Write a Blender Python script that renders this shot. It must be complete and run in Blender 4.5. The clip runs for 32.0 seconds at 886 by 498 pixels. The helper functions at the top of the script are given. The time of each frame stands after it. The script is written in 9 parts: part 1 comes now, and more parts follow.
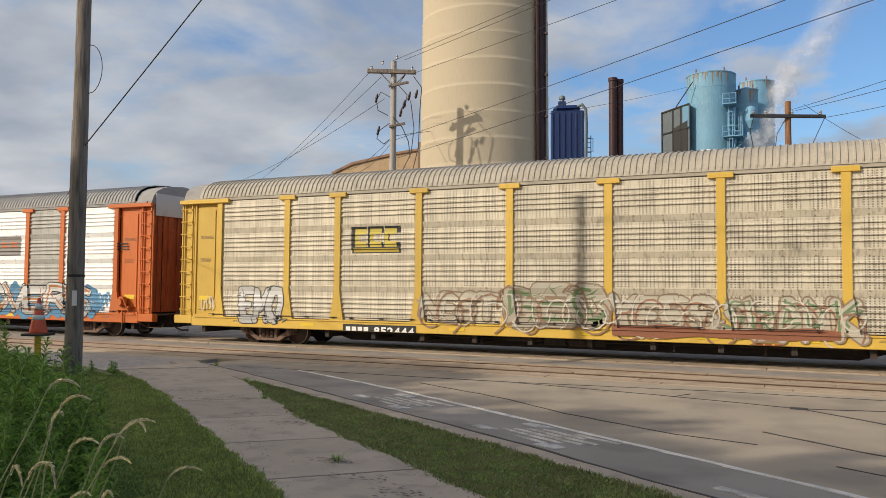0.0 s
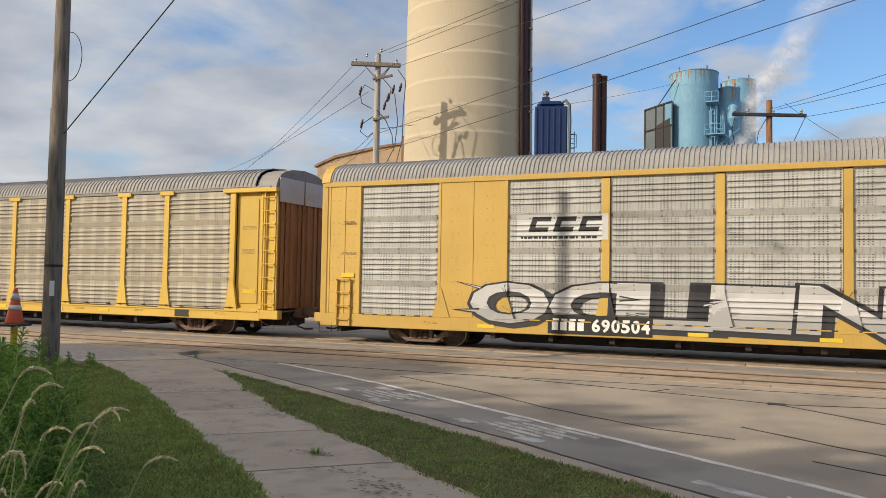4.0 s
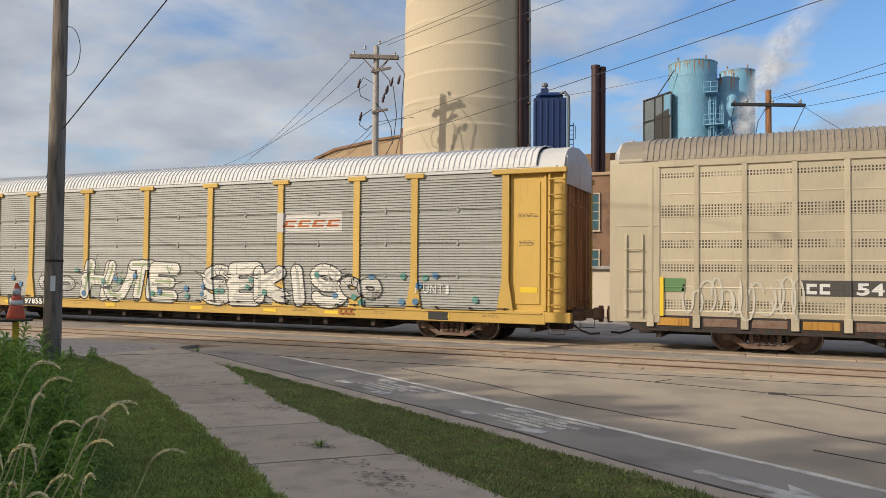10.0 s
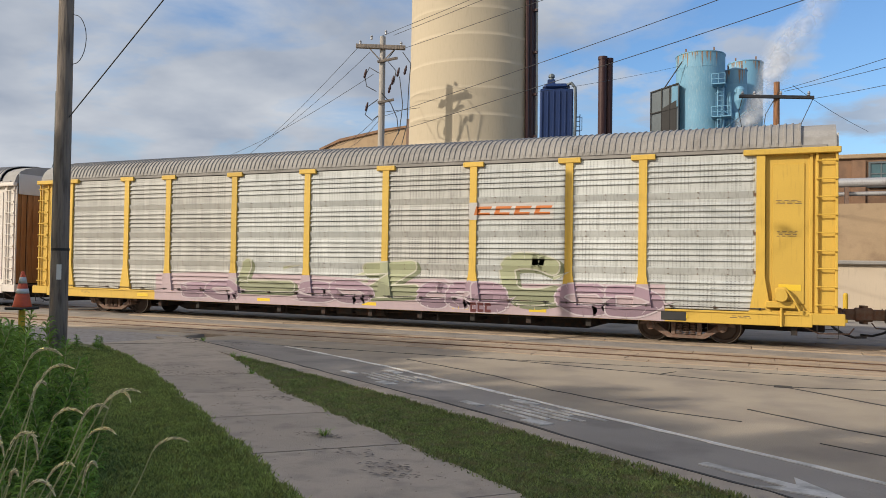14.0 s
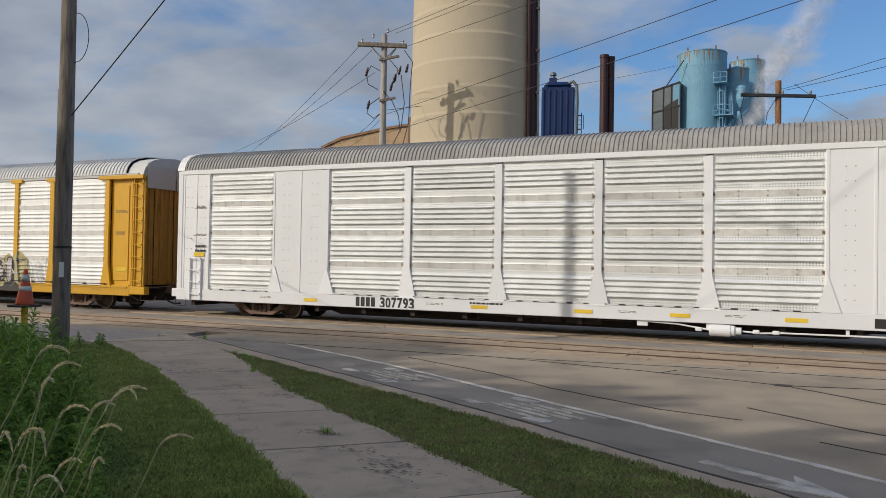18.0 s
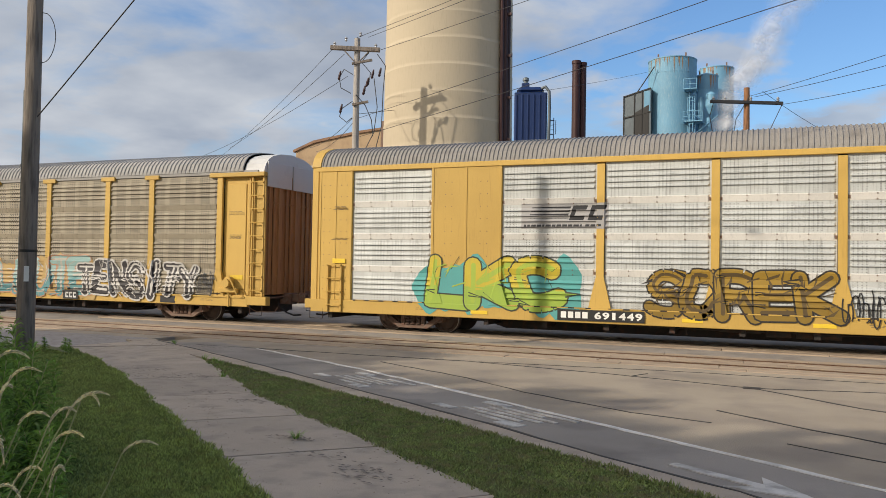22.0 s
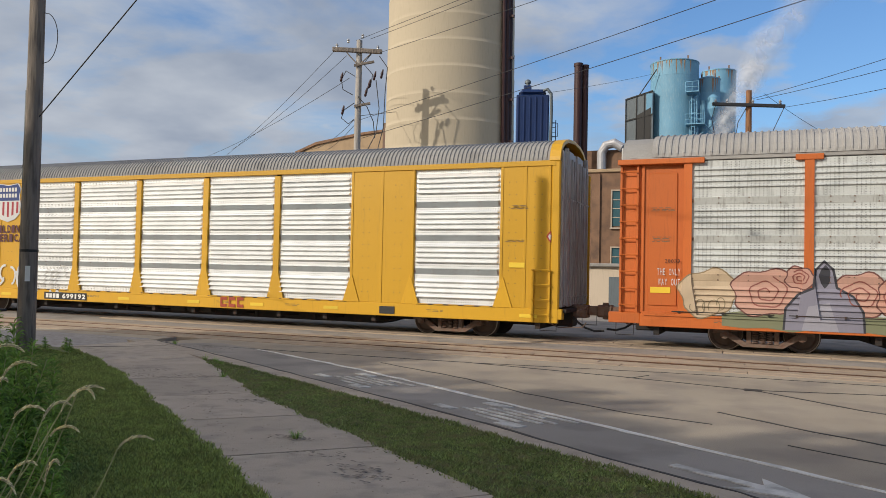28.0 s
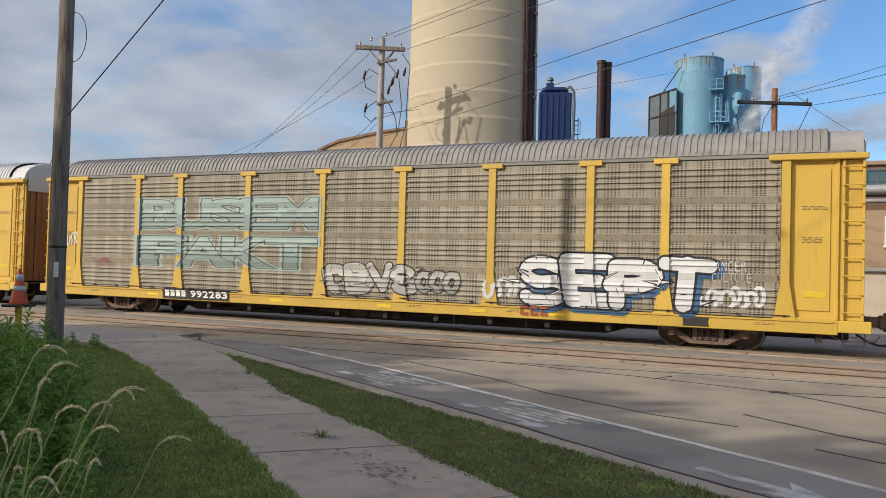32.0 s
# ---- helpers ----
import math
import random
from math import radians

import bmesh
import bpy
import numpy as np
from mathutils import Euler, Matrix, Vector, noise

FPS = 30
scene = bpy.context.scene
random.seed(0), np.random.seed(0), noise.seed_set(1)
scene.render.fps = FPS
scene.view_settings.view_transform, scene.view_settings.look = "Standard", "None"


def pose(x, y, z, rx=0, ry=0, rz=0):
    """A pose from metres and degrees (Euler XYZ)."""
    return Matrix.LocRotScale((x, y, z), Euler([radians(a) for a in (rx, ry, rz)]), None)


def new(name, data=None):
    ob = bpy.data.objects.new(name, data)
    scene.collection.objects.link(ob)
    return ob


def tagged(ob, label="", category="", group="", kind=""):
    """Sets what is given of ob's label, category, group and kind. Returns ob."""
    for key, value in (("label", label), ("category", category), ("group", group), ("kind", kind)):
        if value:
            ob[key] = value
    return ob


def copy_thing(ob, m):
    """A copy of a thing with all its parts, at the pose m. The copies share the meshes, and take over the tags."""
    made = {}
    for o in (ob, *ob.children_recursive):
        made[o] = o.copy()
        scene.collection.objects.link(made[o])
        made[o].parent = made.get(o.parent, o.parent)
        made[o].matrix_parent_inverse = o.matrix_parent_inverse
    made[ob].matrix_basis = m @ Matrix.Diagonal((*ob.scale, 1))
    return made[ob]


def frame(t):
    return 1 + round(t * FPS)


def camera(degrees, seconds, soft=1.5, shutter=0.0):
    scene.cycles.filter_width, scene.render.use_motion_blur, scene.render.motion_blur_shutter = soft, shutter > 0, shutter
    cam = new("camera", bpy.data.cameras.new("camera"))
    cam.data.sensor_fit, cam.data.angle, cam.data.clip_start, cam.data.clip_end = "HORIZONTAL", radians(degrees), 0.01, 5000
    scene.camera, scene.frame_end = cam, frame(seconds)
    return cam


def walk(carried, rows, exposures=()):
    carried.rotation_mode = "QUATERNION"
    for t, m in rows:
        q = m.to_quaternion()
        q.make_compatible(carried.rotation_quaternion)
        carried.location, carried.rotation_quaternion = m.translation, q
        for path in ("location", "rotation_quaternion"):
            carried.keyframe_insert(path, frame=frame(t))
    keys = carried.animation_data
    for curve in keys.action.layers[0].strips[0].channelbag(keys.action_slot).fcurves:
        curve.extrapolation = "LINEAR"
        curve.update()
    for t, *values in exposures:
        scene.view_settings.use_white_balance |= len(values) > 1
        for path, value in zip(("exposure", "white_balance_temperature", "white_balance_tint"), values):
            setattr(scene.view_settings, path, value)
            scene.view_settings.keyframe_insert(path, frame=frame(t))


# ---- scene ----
cam = camera(59.0, 32.0, soft=0.5)
# seconds, place, yaw, pitch, roll of the hand-held camera
PATH = [
    (0, 0.037, 0.004, 1.927, 25.408, 2.789, -0.438), (0.5, 0.020, 0.025, 1.914, 25.384, 2.762, -0.399), (1, 0.033, 0.005, 1.917, 25.414, 2.660, -0.408),
    (1.5, 0.023, 0.022, 1.910, 25.156, 2.668, -0.347), (2, 0.015, 0.022, 1.915, 25.063, 2.654, -0.412), (2.5, 0.000, 0.026, 1.908, 25.038, 2.541, -0.547),
    (3, 0.036, 0.019, 1.913, 24.485, 2.459, -0.809), (3.5, 0.035, 0.032, 1.912, 24.150, 2.447, -0.943), (5.5, 0.014, 0.015, 1.910, 24.137, 2.212, -0.996),
    (6, 0.011, 0.020, 1.906, 24.253, 2.174, -0.983), (6.5, 0.032, 0.013, 1.918, 23.959, 2.146, -0.920), (7, 0.030, 0.016, 1.910, 23.945, 2.179, -0.865),
    (7.5, 0.036, 0.007, 1.912, 24.006, 2.163, -0.839), (8, 0.032, 0.004, 1.914, 24.037, 2.119, -0.703), (8.5, 0.045, 0.024, 1.910, 23.849, 2.125, -0.533),
    (9, 0.024, 0.029, 1.908, 23.876, 2.222, -0.533), (9.5, 0.032, 0.010, 1.908, 23.972, 2.145, -0.575), (10, 0.021, 0.009, 1.910, 24.090, 1.848, -0.567),
    (10.5, 0.002, 0.017, 1.901, 24.196, 1.692, -0.629), (11, -0.017, 0.025, 1.902, 24.482, 1.628, -0.607), (11.5, 0.007, 0.015, 1.901, 24.695, 1.465, -0.628),
    (12, 0.013, 0.027, 1.909, 24.634, 1.465, -0.650), (12.5, 0.017, 0.023, 1.912, 24.334, 1.566, -0.779), (13, 0.015, 0.022, 1.908, 24.469, 1.424, -0.818),
    (13.5, 0.007, 0.040, 1.900, 24.518, 1.252, -0.876), (15.5, 0.004, 0.028, 1.909, 24.383, 1.140, -0.916), (16, 0.024, 0.018, 1.908, 24.368, 1.044, -0.905),
    (16.5, -0.014, 0.027, 1.906, 24.462, 0.900, -0.996), (17, -0.006, 0.034, 1.898, 24.659, 0.789, -1.024), (17.5, 0.006, 0.021, 1.904, 24.585, 0.971, -1.094),
    (18, 0.017, 0.008, 1.906, 24.569, 1.061, -1.003), (18.5, 0.016, 0.015, 1.911, 24.462, 1.108, -1.011), (19, 0.035, 0.016, 1.905, 24.348, 1.056, -0.974),
    (19.5, 0.043, 0.018, 1.918, 23.737, 1.099, -0.897), (20, 0.045, -0.007, 1.921, 22.894, 1.093, -0.905), (20.5, 0.038, 0.003, 1.913, 22.592, 1.195, -1.026),
    (21, 0.019, 0.032, 1.908, 22.571, 1.459, -1.103), (21.5, 0.033, 0.013, 1.909, 22.755, 1.367, -1.061), (22, 0.019, 0.029, 1.902, 22.597, 1.410, -1.014),
    (22.5, 0.002, 0.033, 1.894, 22.741, 1.500, -1.050), (23, 0.014, 0.038, 1.903, 22.340, 1.524, -0.939), (23.5, 0.002, 0.029, 1.898, 22.644, 1.552, -0.951),
    (24, 0.013, 0.013, 1.905, 22.787, 1.640, -0.866), (24.5, 0.023, 0.025, 1.906, 22.708, 1.698, -0.850), (25, 0.041, 0.016, 1.913, 22.288, 1.461, -0.841),
    (25.5, 0.029, 0.017, 1.904, 22.425, 1.525, -0.833), (27.5, 0.010, 0.045, 1.894, 22.497, 1.560, -1.119), (28, 0.029, 0.045, 1.878, 22.721, 1.579, -1.186),
    (28.5, 0.018, 0.028, 1.879, 23.179, 1.553, -1.289), (29, 0.010, 0.002, 1.879, 23.761, 1.528, -1.309), (29.5, 0.035, 0.008, 1.886, 24.058, 1.565, -1.304),
    (30, 0.052, 0.010, 1.907, 23.788, 1.428, -1.178), (30.5, 0.049, -0.002, 1.918, 23.567, 1.433, -1.233), (31, -0.010, 0.019, 1.886, 24.059, 1.437, -1.466),
    (31.5, -0.002, -0.002, 1.885, 24.393, 1.349, -1.611), (32, -0.011, 0.016, 1.902, 24.222, 1.349, -1.559),
]
walk(cam, [(t, pose(x, y, z, 90 + p, r, a)) for t, x, y, z, a, p, r in PATH],
     [(0, -0.28, 6500, 10), (1, -0.38, 6500, 10), (2, -0.5, 6376, 10), (2.6, -0.3, 6500, 10), (3, -0.19, 6624, 10), (6, -0.1, 6531, 10), (9, -0.13, 6500, 10), (11, -0.25, 6438, 10), (12, -0.23, 6407, 10), (13.5, -0.18, 6376, 10), (15, -0.34, 6283, 10), (16, -0.46, 6252, 10), (17, -0.58, 6159, 10), (19.2, -0.68, 6066, 10), (20.5, -0.54, 6097, 10), (21.5, -0.26, 6345, 10), (22.5, -0.2, 6376, 10), (24, -0.2, 6252, 10), (25, -0.25, 6221, 10), (28, -0.38, 6159, 10), (29, -0.55, 6097, 10), (30, -0.36, 6190, 10), (32, -0.3, 6128, 10)])

# ---- light ----
SUN_TO = Vector((0.62, 0.78, 0.0)).normalized()          # the way the light travels over the ground
SUN_ELEV = radians(28)
sun_dir = Vector((SUN_TO.x * math.cos(SUN_ELEV), SUN_TO.y * math.cos(SUN_ELEV), -math.sin(SUN_ELEV)))
sun = new("sun", bpy.data.lights.new("sun", "SUN"))
sun.data.energy, sun.data.angle, sun.data.color = 4.1, radians(0.7), (1.0, 0.885, 0.73)
sun.matrix_world = sun_dir.to_track_quat("-Z", "Y").to_matrix().to_4x4()

world = bpy.data.worlds.new("sky")
world.use_nodes = True
scene.world = world
wt = world.node_tree
wt.nodes.clear()


def wnode(kind, operation=""):
    n = wt.nodes.new(kind)
    if operation:
        n.operation = operation
    return n


def build_sky():
    out = wnode("ShaderNodeOutputWorld")
    bg = wnode("ShaderNodeBackground")
    sky = wnode("ShaderNodeTexSky")
    sky.sky_type, sky.sun_disc = "NISHITA", False
    sky.sun_elevation = SUN_ELEV
    sky.sun_rotation = math.atan2(-SUN_TO.x, -SUN_TO.y)
    sky.air_density, sky.dust_density, sky.ozone_density = 1.3, 0.2, 3.0
    co = wnode("ShaderNodeTexCoord")
    sep = wnode("ShaderNodeSeparateXYZ")
    wt.links.new(co.outputs["Generated"], sep.inputs[0])
    # flatten the dome so that clouds thin out towards the horizon
    zz = wnode("ShaderNodeMath", operation="ADD")
    wt.links.new(sep.outputs["Z"], zz.inputs[0])
    zz.inputs[1].default_value = 0.22
    zm = wnode("ShaderNodeMath", operation="MAXIMUM")
    wt.links.new(zz.outputs[0], zm.inputs[0])
    zm.inputs[1].default_value = 0.05
    dv = wnode("ShaderNodeVectorMath", operation="DIVIDE")
    cz = wnode("ShaderNodeCombineXYZ")
    for i in range(3):
        wt.links.new(zm.outputs[0], cz.inputs[i])
    wt.links.new(co.outputs["Generated"], dv.inputs[0])
    wt.links.new(cz.outputs[0], dv.inputs[1])
    n1 = wnode("ShaderNodeTexNoise")
    n1.inputs["Scale"].default_value, n1.inputs["Detail"].default_value, n1.inputs["Roughness"].default_value = 1.5, 8.0, 0.56
    n1.inputs["Distortion"].default_value = 0.35
    wt.links.new(dv.outputs[0], n1.inputs["Vector"])
    # the bank lies to the west, the sky clears to the east
    bank = wnode("ShaderNodeMath", operation="MULTIPLY_ADD")
    wt.links.new(sep.outputs["X"], bank.inputs[0])
    bank.inputs[1].default_value, bank.inputs[2].default_value = -0.30, -0.05
    # more cloud is added behind the camera, unseen, to fill the foreground
    south = wnode("ShaderNodeMath", operation="MULTIPLY_ADD")
    behind = wnode("ShaderNodeMath", operation="MAXIMUM")
    flip = wnode("ShaderNodeMath", operation="MULTIPLY")
    wt.links.new(sep.outputs["Y"], flip.inputs[0])
    flip.inputs[1].default_value = -1.0
    wt.links.new(flip.outputs[0], behind.inputs[0])
    behind.inputs[1].default_value = 0.0
    wt.links.new(behind.outputs[0], south.inputs[0])
    south.inputs[1].default_value = 0.25
    wt.links.new(bank.outputs[0], south.inputs[2])
    add = wnode("ShaderNodeMath", operation="ADD")
    wt.links.new(n1.outputs["Fac"], add.inputs[0])
    wt.links.new(south.outputs[0], add.inputs[1])
    ramp = wnode("ShaderNodeValToRGB")
    ramp.color_ramp.elements[0].position, ramp.color_ramp.elements[1].position = 0.45, 0.65
    ramp.color_ramp.elements[0].color, ramp.color_ramp.elements[1].color = (0, 0, 0, 1), (1, 1, 1, 1)
    wt.links.new(add.outputs[0], ramp.inputs[0])
    n3 = wnode("ShaderNodeTexNoise")
    n3.inputs["Scale"].default_value, n3.inputs["Detail"].default_value, n3.inputs["Roughness"].default_value = 3.6, 7.0, 0.55
    wt.links.new(dv.outputs[0], n3.inputs["Vector"])
    tufts = wnode("ShaderNodeMapRange")
    tufts.inputs["From Min"].default_value, tufts.inputs["From Max"].default_value, tufts.inputs["To Max"].default_value = 0.50, 0.66, 0.85
    wt.links.new(n3.outputs["Fac"], tufts.inputs["Value"])
    cover = wnode("ShaderNodeMath", operation="MAXIMUM")
    wt.links.new(ramp.outputs[0], cover.inputs[0])
    wt.links.new(tufts.outputs[0], cover.inputs[1])
    n2 = wnode("ShaderNodeTexNoise")
    n2.inputs["Scale"].default_value, n2.inputs["Detail"].default_value = 2.2, 5.0
    wt.links.new(dv.outputs[0], n2.inputs["Vector"])
    cloud = wnode("ShaderNodeValToRGB")
    cloud.color_ramp.elements[0].position, cloud.color_ramp.elements[1].position = 0.36, 0.68
    cloud.color_ramp.elements[0].color, cloud.color_ramp.elements[1].color = (3.1, 3.5, 4.2, 1), (5.3, 5.5, 5.8, 1)
    wt.links.new(n2.outputs["Fac"], cloud.inputs[0])
    mix = wnode("ShaderNodeMix")
    mix.data_type = "RGBA"
    wt.links.new(cover.outputs[0], mix.inputs["Factor"])
    clear = wnode("ShaderNodeVectorMath", operation="MULTIPLY")
    wt.links.new(sky.outputs[0], clear.inputs[0])
    clear.inputs[1].default_value = (0.80, 0.98, 1.22)
    wt.links.new(clear.outputs[0], mix.inputs["A"])
    # unseen clouds towards the sun are made brighter and warmer, to fill the foreground
    near = wnode("ShaderNodeVectorMath", operation="DOT_PRODUCT")
    wt.links.new(co.outputs["Generated"], near.inputs[0])
    near.inputs[1].default_value = -sun_dir
    glow = wnode("ShaderNodeMapRange")
    glow.inputs["From Min"].default_value, glow.inputs["From Max"].default_value = 0.18, 0.95
    wt.links.new(near.outputs["Value"], glow.inputs["Value"])
    sunny = wnode("ShaderNodeMix")
    sunny.data_type = "RGBA"
    wt.links.new(glow.outputs[0], sunny.inputs["Factor"])
    wt.links.new(cloud.outputs[0], sunny.inputs["A"])
    sunny.inputs["B"].default_value = (14.0, 12.2, 9.8, 1)
    wt.links.new(sunny.outputs["Result"], mix.inputs["B"])
    wt.links.new(mix.outputs["Result"], bg.inputs["Color"])
    bg.inputs["Strength"].default_value = 0.134
    wt.links.new(bg.outputs[0], out.inputs[0])


build_sky()

# ---- materials ----


def mat(name, col, rough=0.6, metal=0.0, var=0.16, scale=1.5, fine=35.0, bump=0.15, dirt=None, amount=0.35, streak=False, dots=None, stretch=(1, 1, 1), thin=0.0):
    """A worn surface: broad and fine noise on the colour, dirt or rust in spots or runs, relief, and rows of holes."""
    m = bpy.data.materials.new(name)
    m.use_nodes = True
    t = m.node_tree
    bs = t.nodes["Principled BSDF"]
    bs.inputs["Metallic"].default_value = metal
    co = t.nodes.new("ShaderNodeTexCoord")
    info = t.nodes.new("ShaderNodeObjectInfo")
    off = t.nodes.new("ShaderNodeMath")
    off.operation = "MULTIPLY"
    t.links.new(info.outputs["Random"], off.inputs[0])
    off.inputs[1].default_value = 37.0
    va = t.nodes.new("ShaderNodeVectorMath")
    va.operation = "ADD"
    t.links.new(co.outputs["Object"], va.inputs[0])
    t.links.new(off.outputs[0], va.inputs[1])

    def noise_node(sc, detail, vec=(1, 1, 1)):
        mp = t.nodes.new("ShaderNodeMapping")
        mp.inputs["Scale"].default_value = vec
        t.links.new(va.outputs[0], mp.inputs["Vector"])
        n = t.nodes.new("ShaderNodeTexNoise")
        n.inputs["Scale"].default_value, n.inputs["Detail"].default_value = sc, detail
        t.links.new(mp.outputs[0], n.inputs["Vector"])
        return n.outputs["Fac"]

    def math_node(op, a, b, c=None, clamp=False):
        n = t.nodes.new("ShaderNodeMath")
        n.operation, n.use_clamp = op, clamp
        for i, v in enumerate((a, b, c)):
            if v is None:
                continue
            if isinstance(v, (int, float)):
                n.inputs[i].default_value = v
            else:
                t.links.new(v, n.inputs[i])
        return n.outputs[0]

    broad = noise_node(scale, 6.0, stretch)
    small = noise_node(fine, 4.0, stretch)
    k = math_node("MULTIPLY_ADD", broad, 2 * var, 1 - var)
    k = math_node("MULTIPLY", k, math_node("MULTIPLY_ADD", info.outputs["Random"], 0.16, 0.92))
    k = math_node("MULTIPLY", k, math_node("MULTIPLY_ADD", small, var, 1 - var / 2))
    base = t.nodes.new("ShaderNodeVectorMath")
    base.operation = "SCALE"
    base.inputs[0].default_value = col
    t.links.new(k, base.inputs["Scale"])
    colour = base.outputs[0]
    if thin:
        geo = t.nodes.new("ShaderNodeNewGeometry")
        each = t.nodes.new("ShaderNodeVectorMath")
        each.operation = "SCALE"
        t.links.new(colour, each.inputs[0])
        t.links.new(math_node("MULTIPLY_ADD", geo.outputs["Random Per Island"], 1.1, 0.45), each.inputs["Scale"])
        colour = each.outputs[0]
    rgh = math_node("MULTIPLY_ADD", small, 0.25, rough - 0.12, True)
    if dirt is not None:
        run = noise_node(11.0 if streak else scale * 2.3, 7.0, (1.6, 1.6, 0.16) if streak else (1, 1, 1))
        f = math_node("MULTIPLY", math_node("SUBTRACT", run, 0.62 - 0.25 * amount, None), 5.0, None, True)
        f = math_node("MULTIPLY", f, amount)
        mx = t.nodes.new("ShaderNodeMix")
        mx.data_type = "RGBA"
        t.links.new(f, mx.inputs["Factor"])
        t.links.new(colour, mx.inputs["A"])
        mx.inputs["B"].default_value = (*dirt, 1)
        colour = mx.outputs["Result"]
    if dots is not None:
        px, pz, cut, depth, bands = dots
        sep = t.nodes.new("ShaderNodeSeparateXYZ")
        t.links.new(co.outputs["Object"], sep.inputs[0])
        fx = math_node("ABSOLUTE", math_node("SUBTRACT", math_node("FRACT", math_node("DIVIDE", sep.outputs["X"], px), 0), 0.5), 0)
        fz = math_node("ABSOLUTE", math_node("SUBTRACT", math_node("FRACT", math_node("DIVIDE", sep.outputs["Z"], pz), 0), 0.5), 0)
        hole = math_node("MULTIPLY", math_node("LESS_THAN", fx, cut), math_node("LESS_THAN", fz, cut + 0.04))
        if not bands:
            # the holes stand in columns, several together
            hole = math_node("MULTIPLY", hole, math_node("LESS_THAN", math_node("FRACT", math_node("DIVIDE", sep.outputs["X"], 0.62), 0), 0.68))
            # none in the flat bands
            for lo, hi in ((1.76, 1.95), (2.72, 2.91), (3.68, 3.87)):
                clear = math_node("MAXIMUM", math_node("LESS_THAN", sep.outputs["Z"], lo), math_node("GREATER_THAN", sep.outputs["Z"], hi))
                hole = math_node("MULTIPLY", hole, clear)
        if bands:
            inside = None
            for lo, hi in bands:
                a = math_node("MULTIPLY", math_node("GREATER_THAN", sep.outputs["Z"], lo), math_node("LESS_THAN", sep.outputs["Z"], hi))
                inside = a if inside is None else math_node("MAXIMUM", inside, a)
            hole = math_node("MULTIPLY", hole, inside)
        worn = math_node("MULTIPLY_ADD", noise_node(2.6, 3.0), 3.4, -0.8, True)
        hole = math_node("MULTIPLY", hole, worn)
        mx = t.nodes.new("ShaderNodeMix")
        mx.data_type = "RGBA"
        t.links.new(math_node("MULTIPLY", hole, depth), mx.inputs["Factor"])
        t.links.new(colour, mx.inputs["A"])
        mx.inputs["B"].default_value = (0.02, 0.02, 0.02, 1)
        colour = mx.outputs["Result"]
    t.links.new(colour, bs.inputs["Base Color"])
    if thin:
        leaf, both = t.nodes.new("ShaderNodeBsdfTranslucent"), t.nodes.new("ShaderNodeMixShader")
        t.links.new(colour, leaf.inputs["Color"])
        both.inputs["Fac"].default_value = thin
        t.links.new(bs.outputs[0], both.inputs[1])
        t.links.new(leaf.outputs[0], both.inputs[2])
        t.links.new(both.outputs[0], t.nodes["Material Output"].inputs["Surface"])
    t.links.new(rgh, bs.inputs["Roughness"])
    if bump:
        b = t.nodes.new("ShaderNodeBump")
        b.inputs["Strength"].default_value, b.inputs["Distance"].default_value = bump, 0.02
        t.links.new(small, b.inputs["Height"])
        t.links.new(b.outputs[0], bs.inputs["Normal"])
    return m


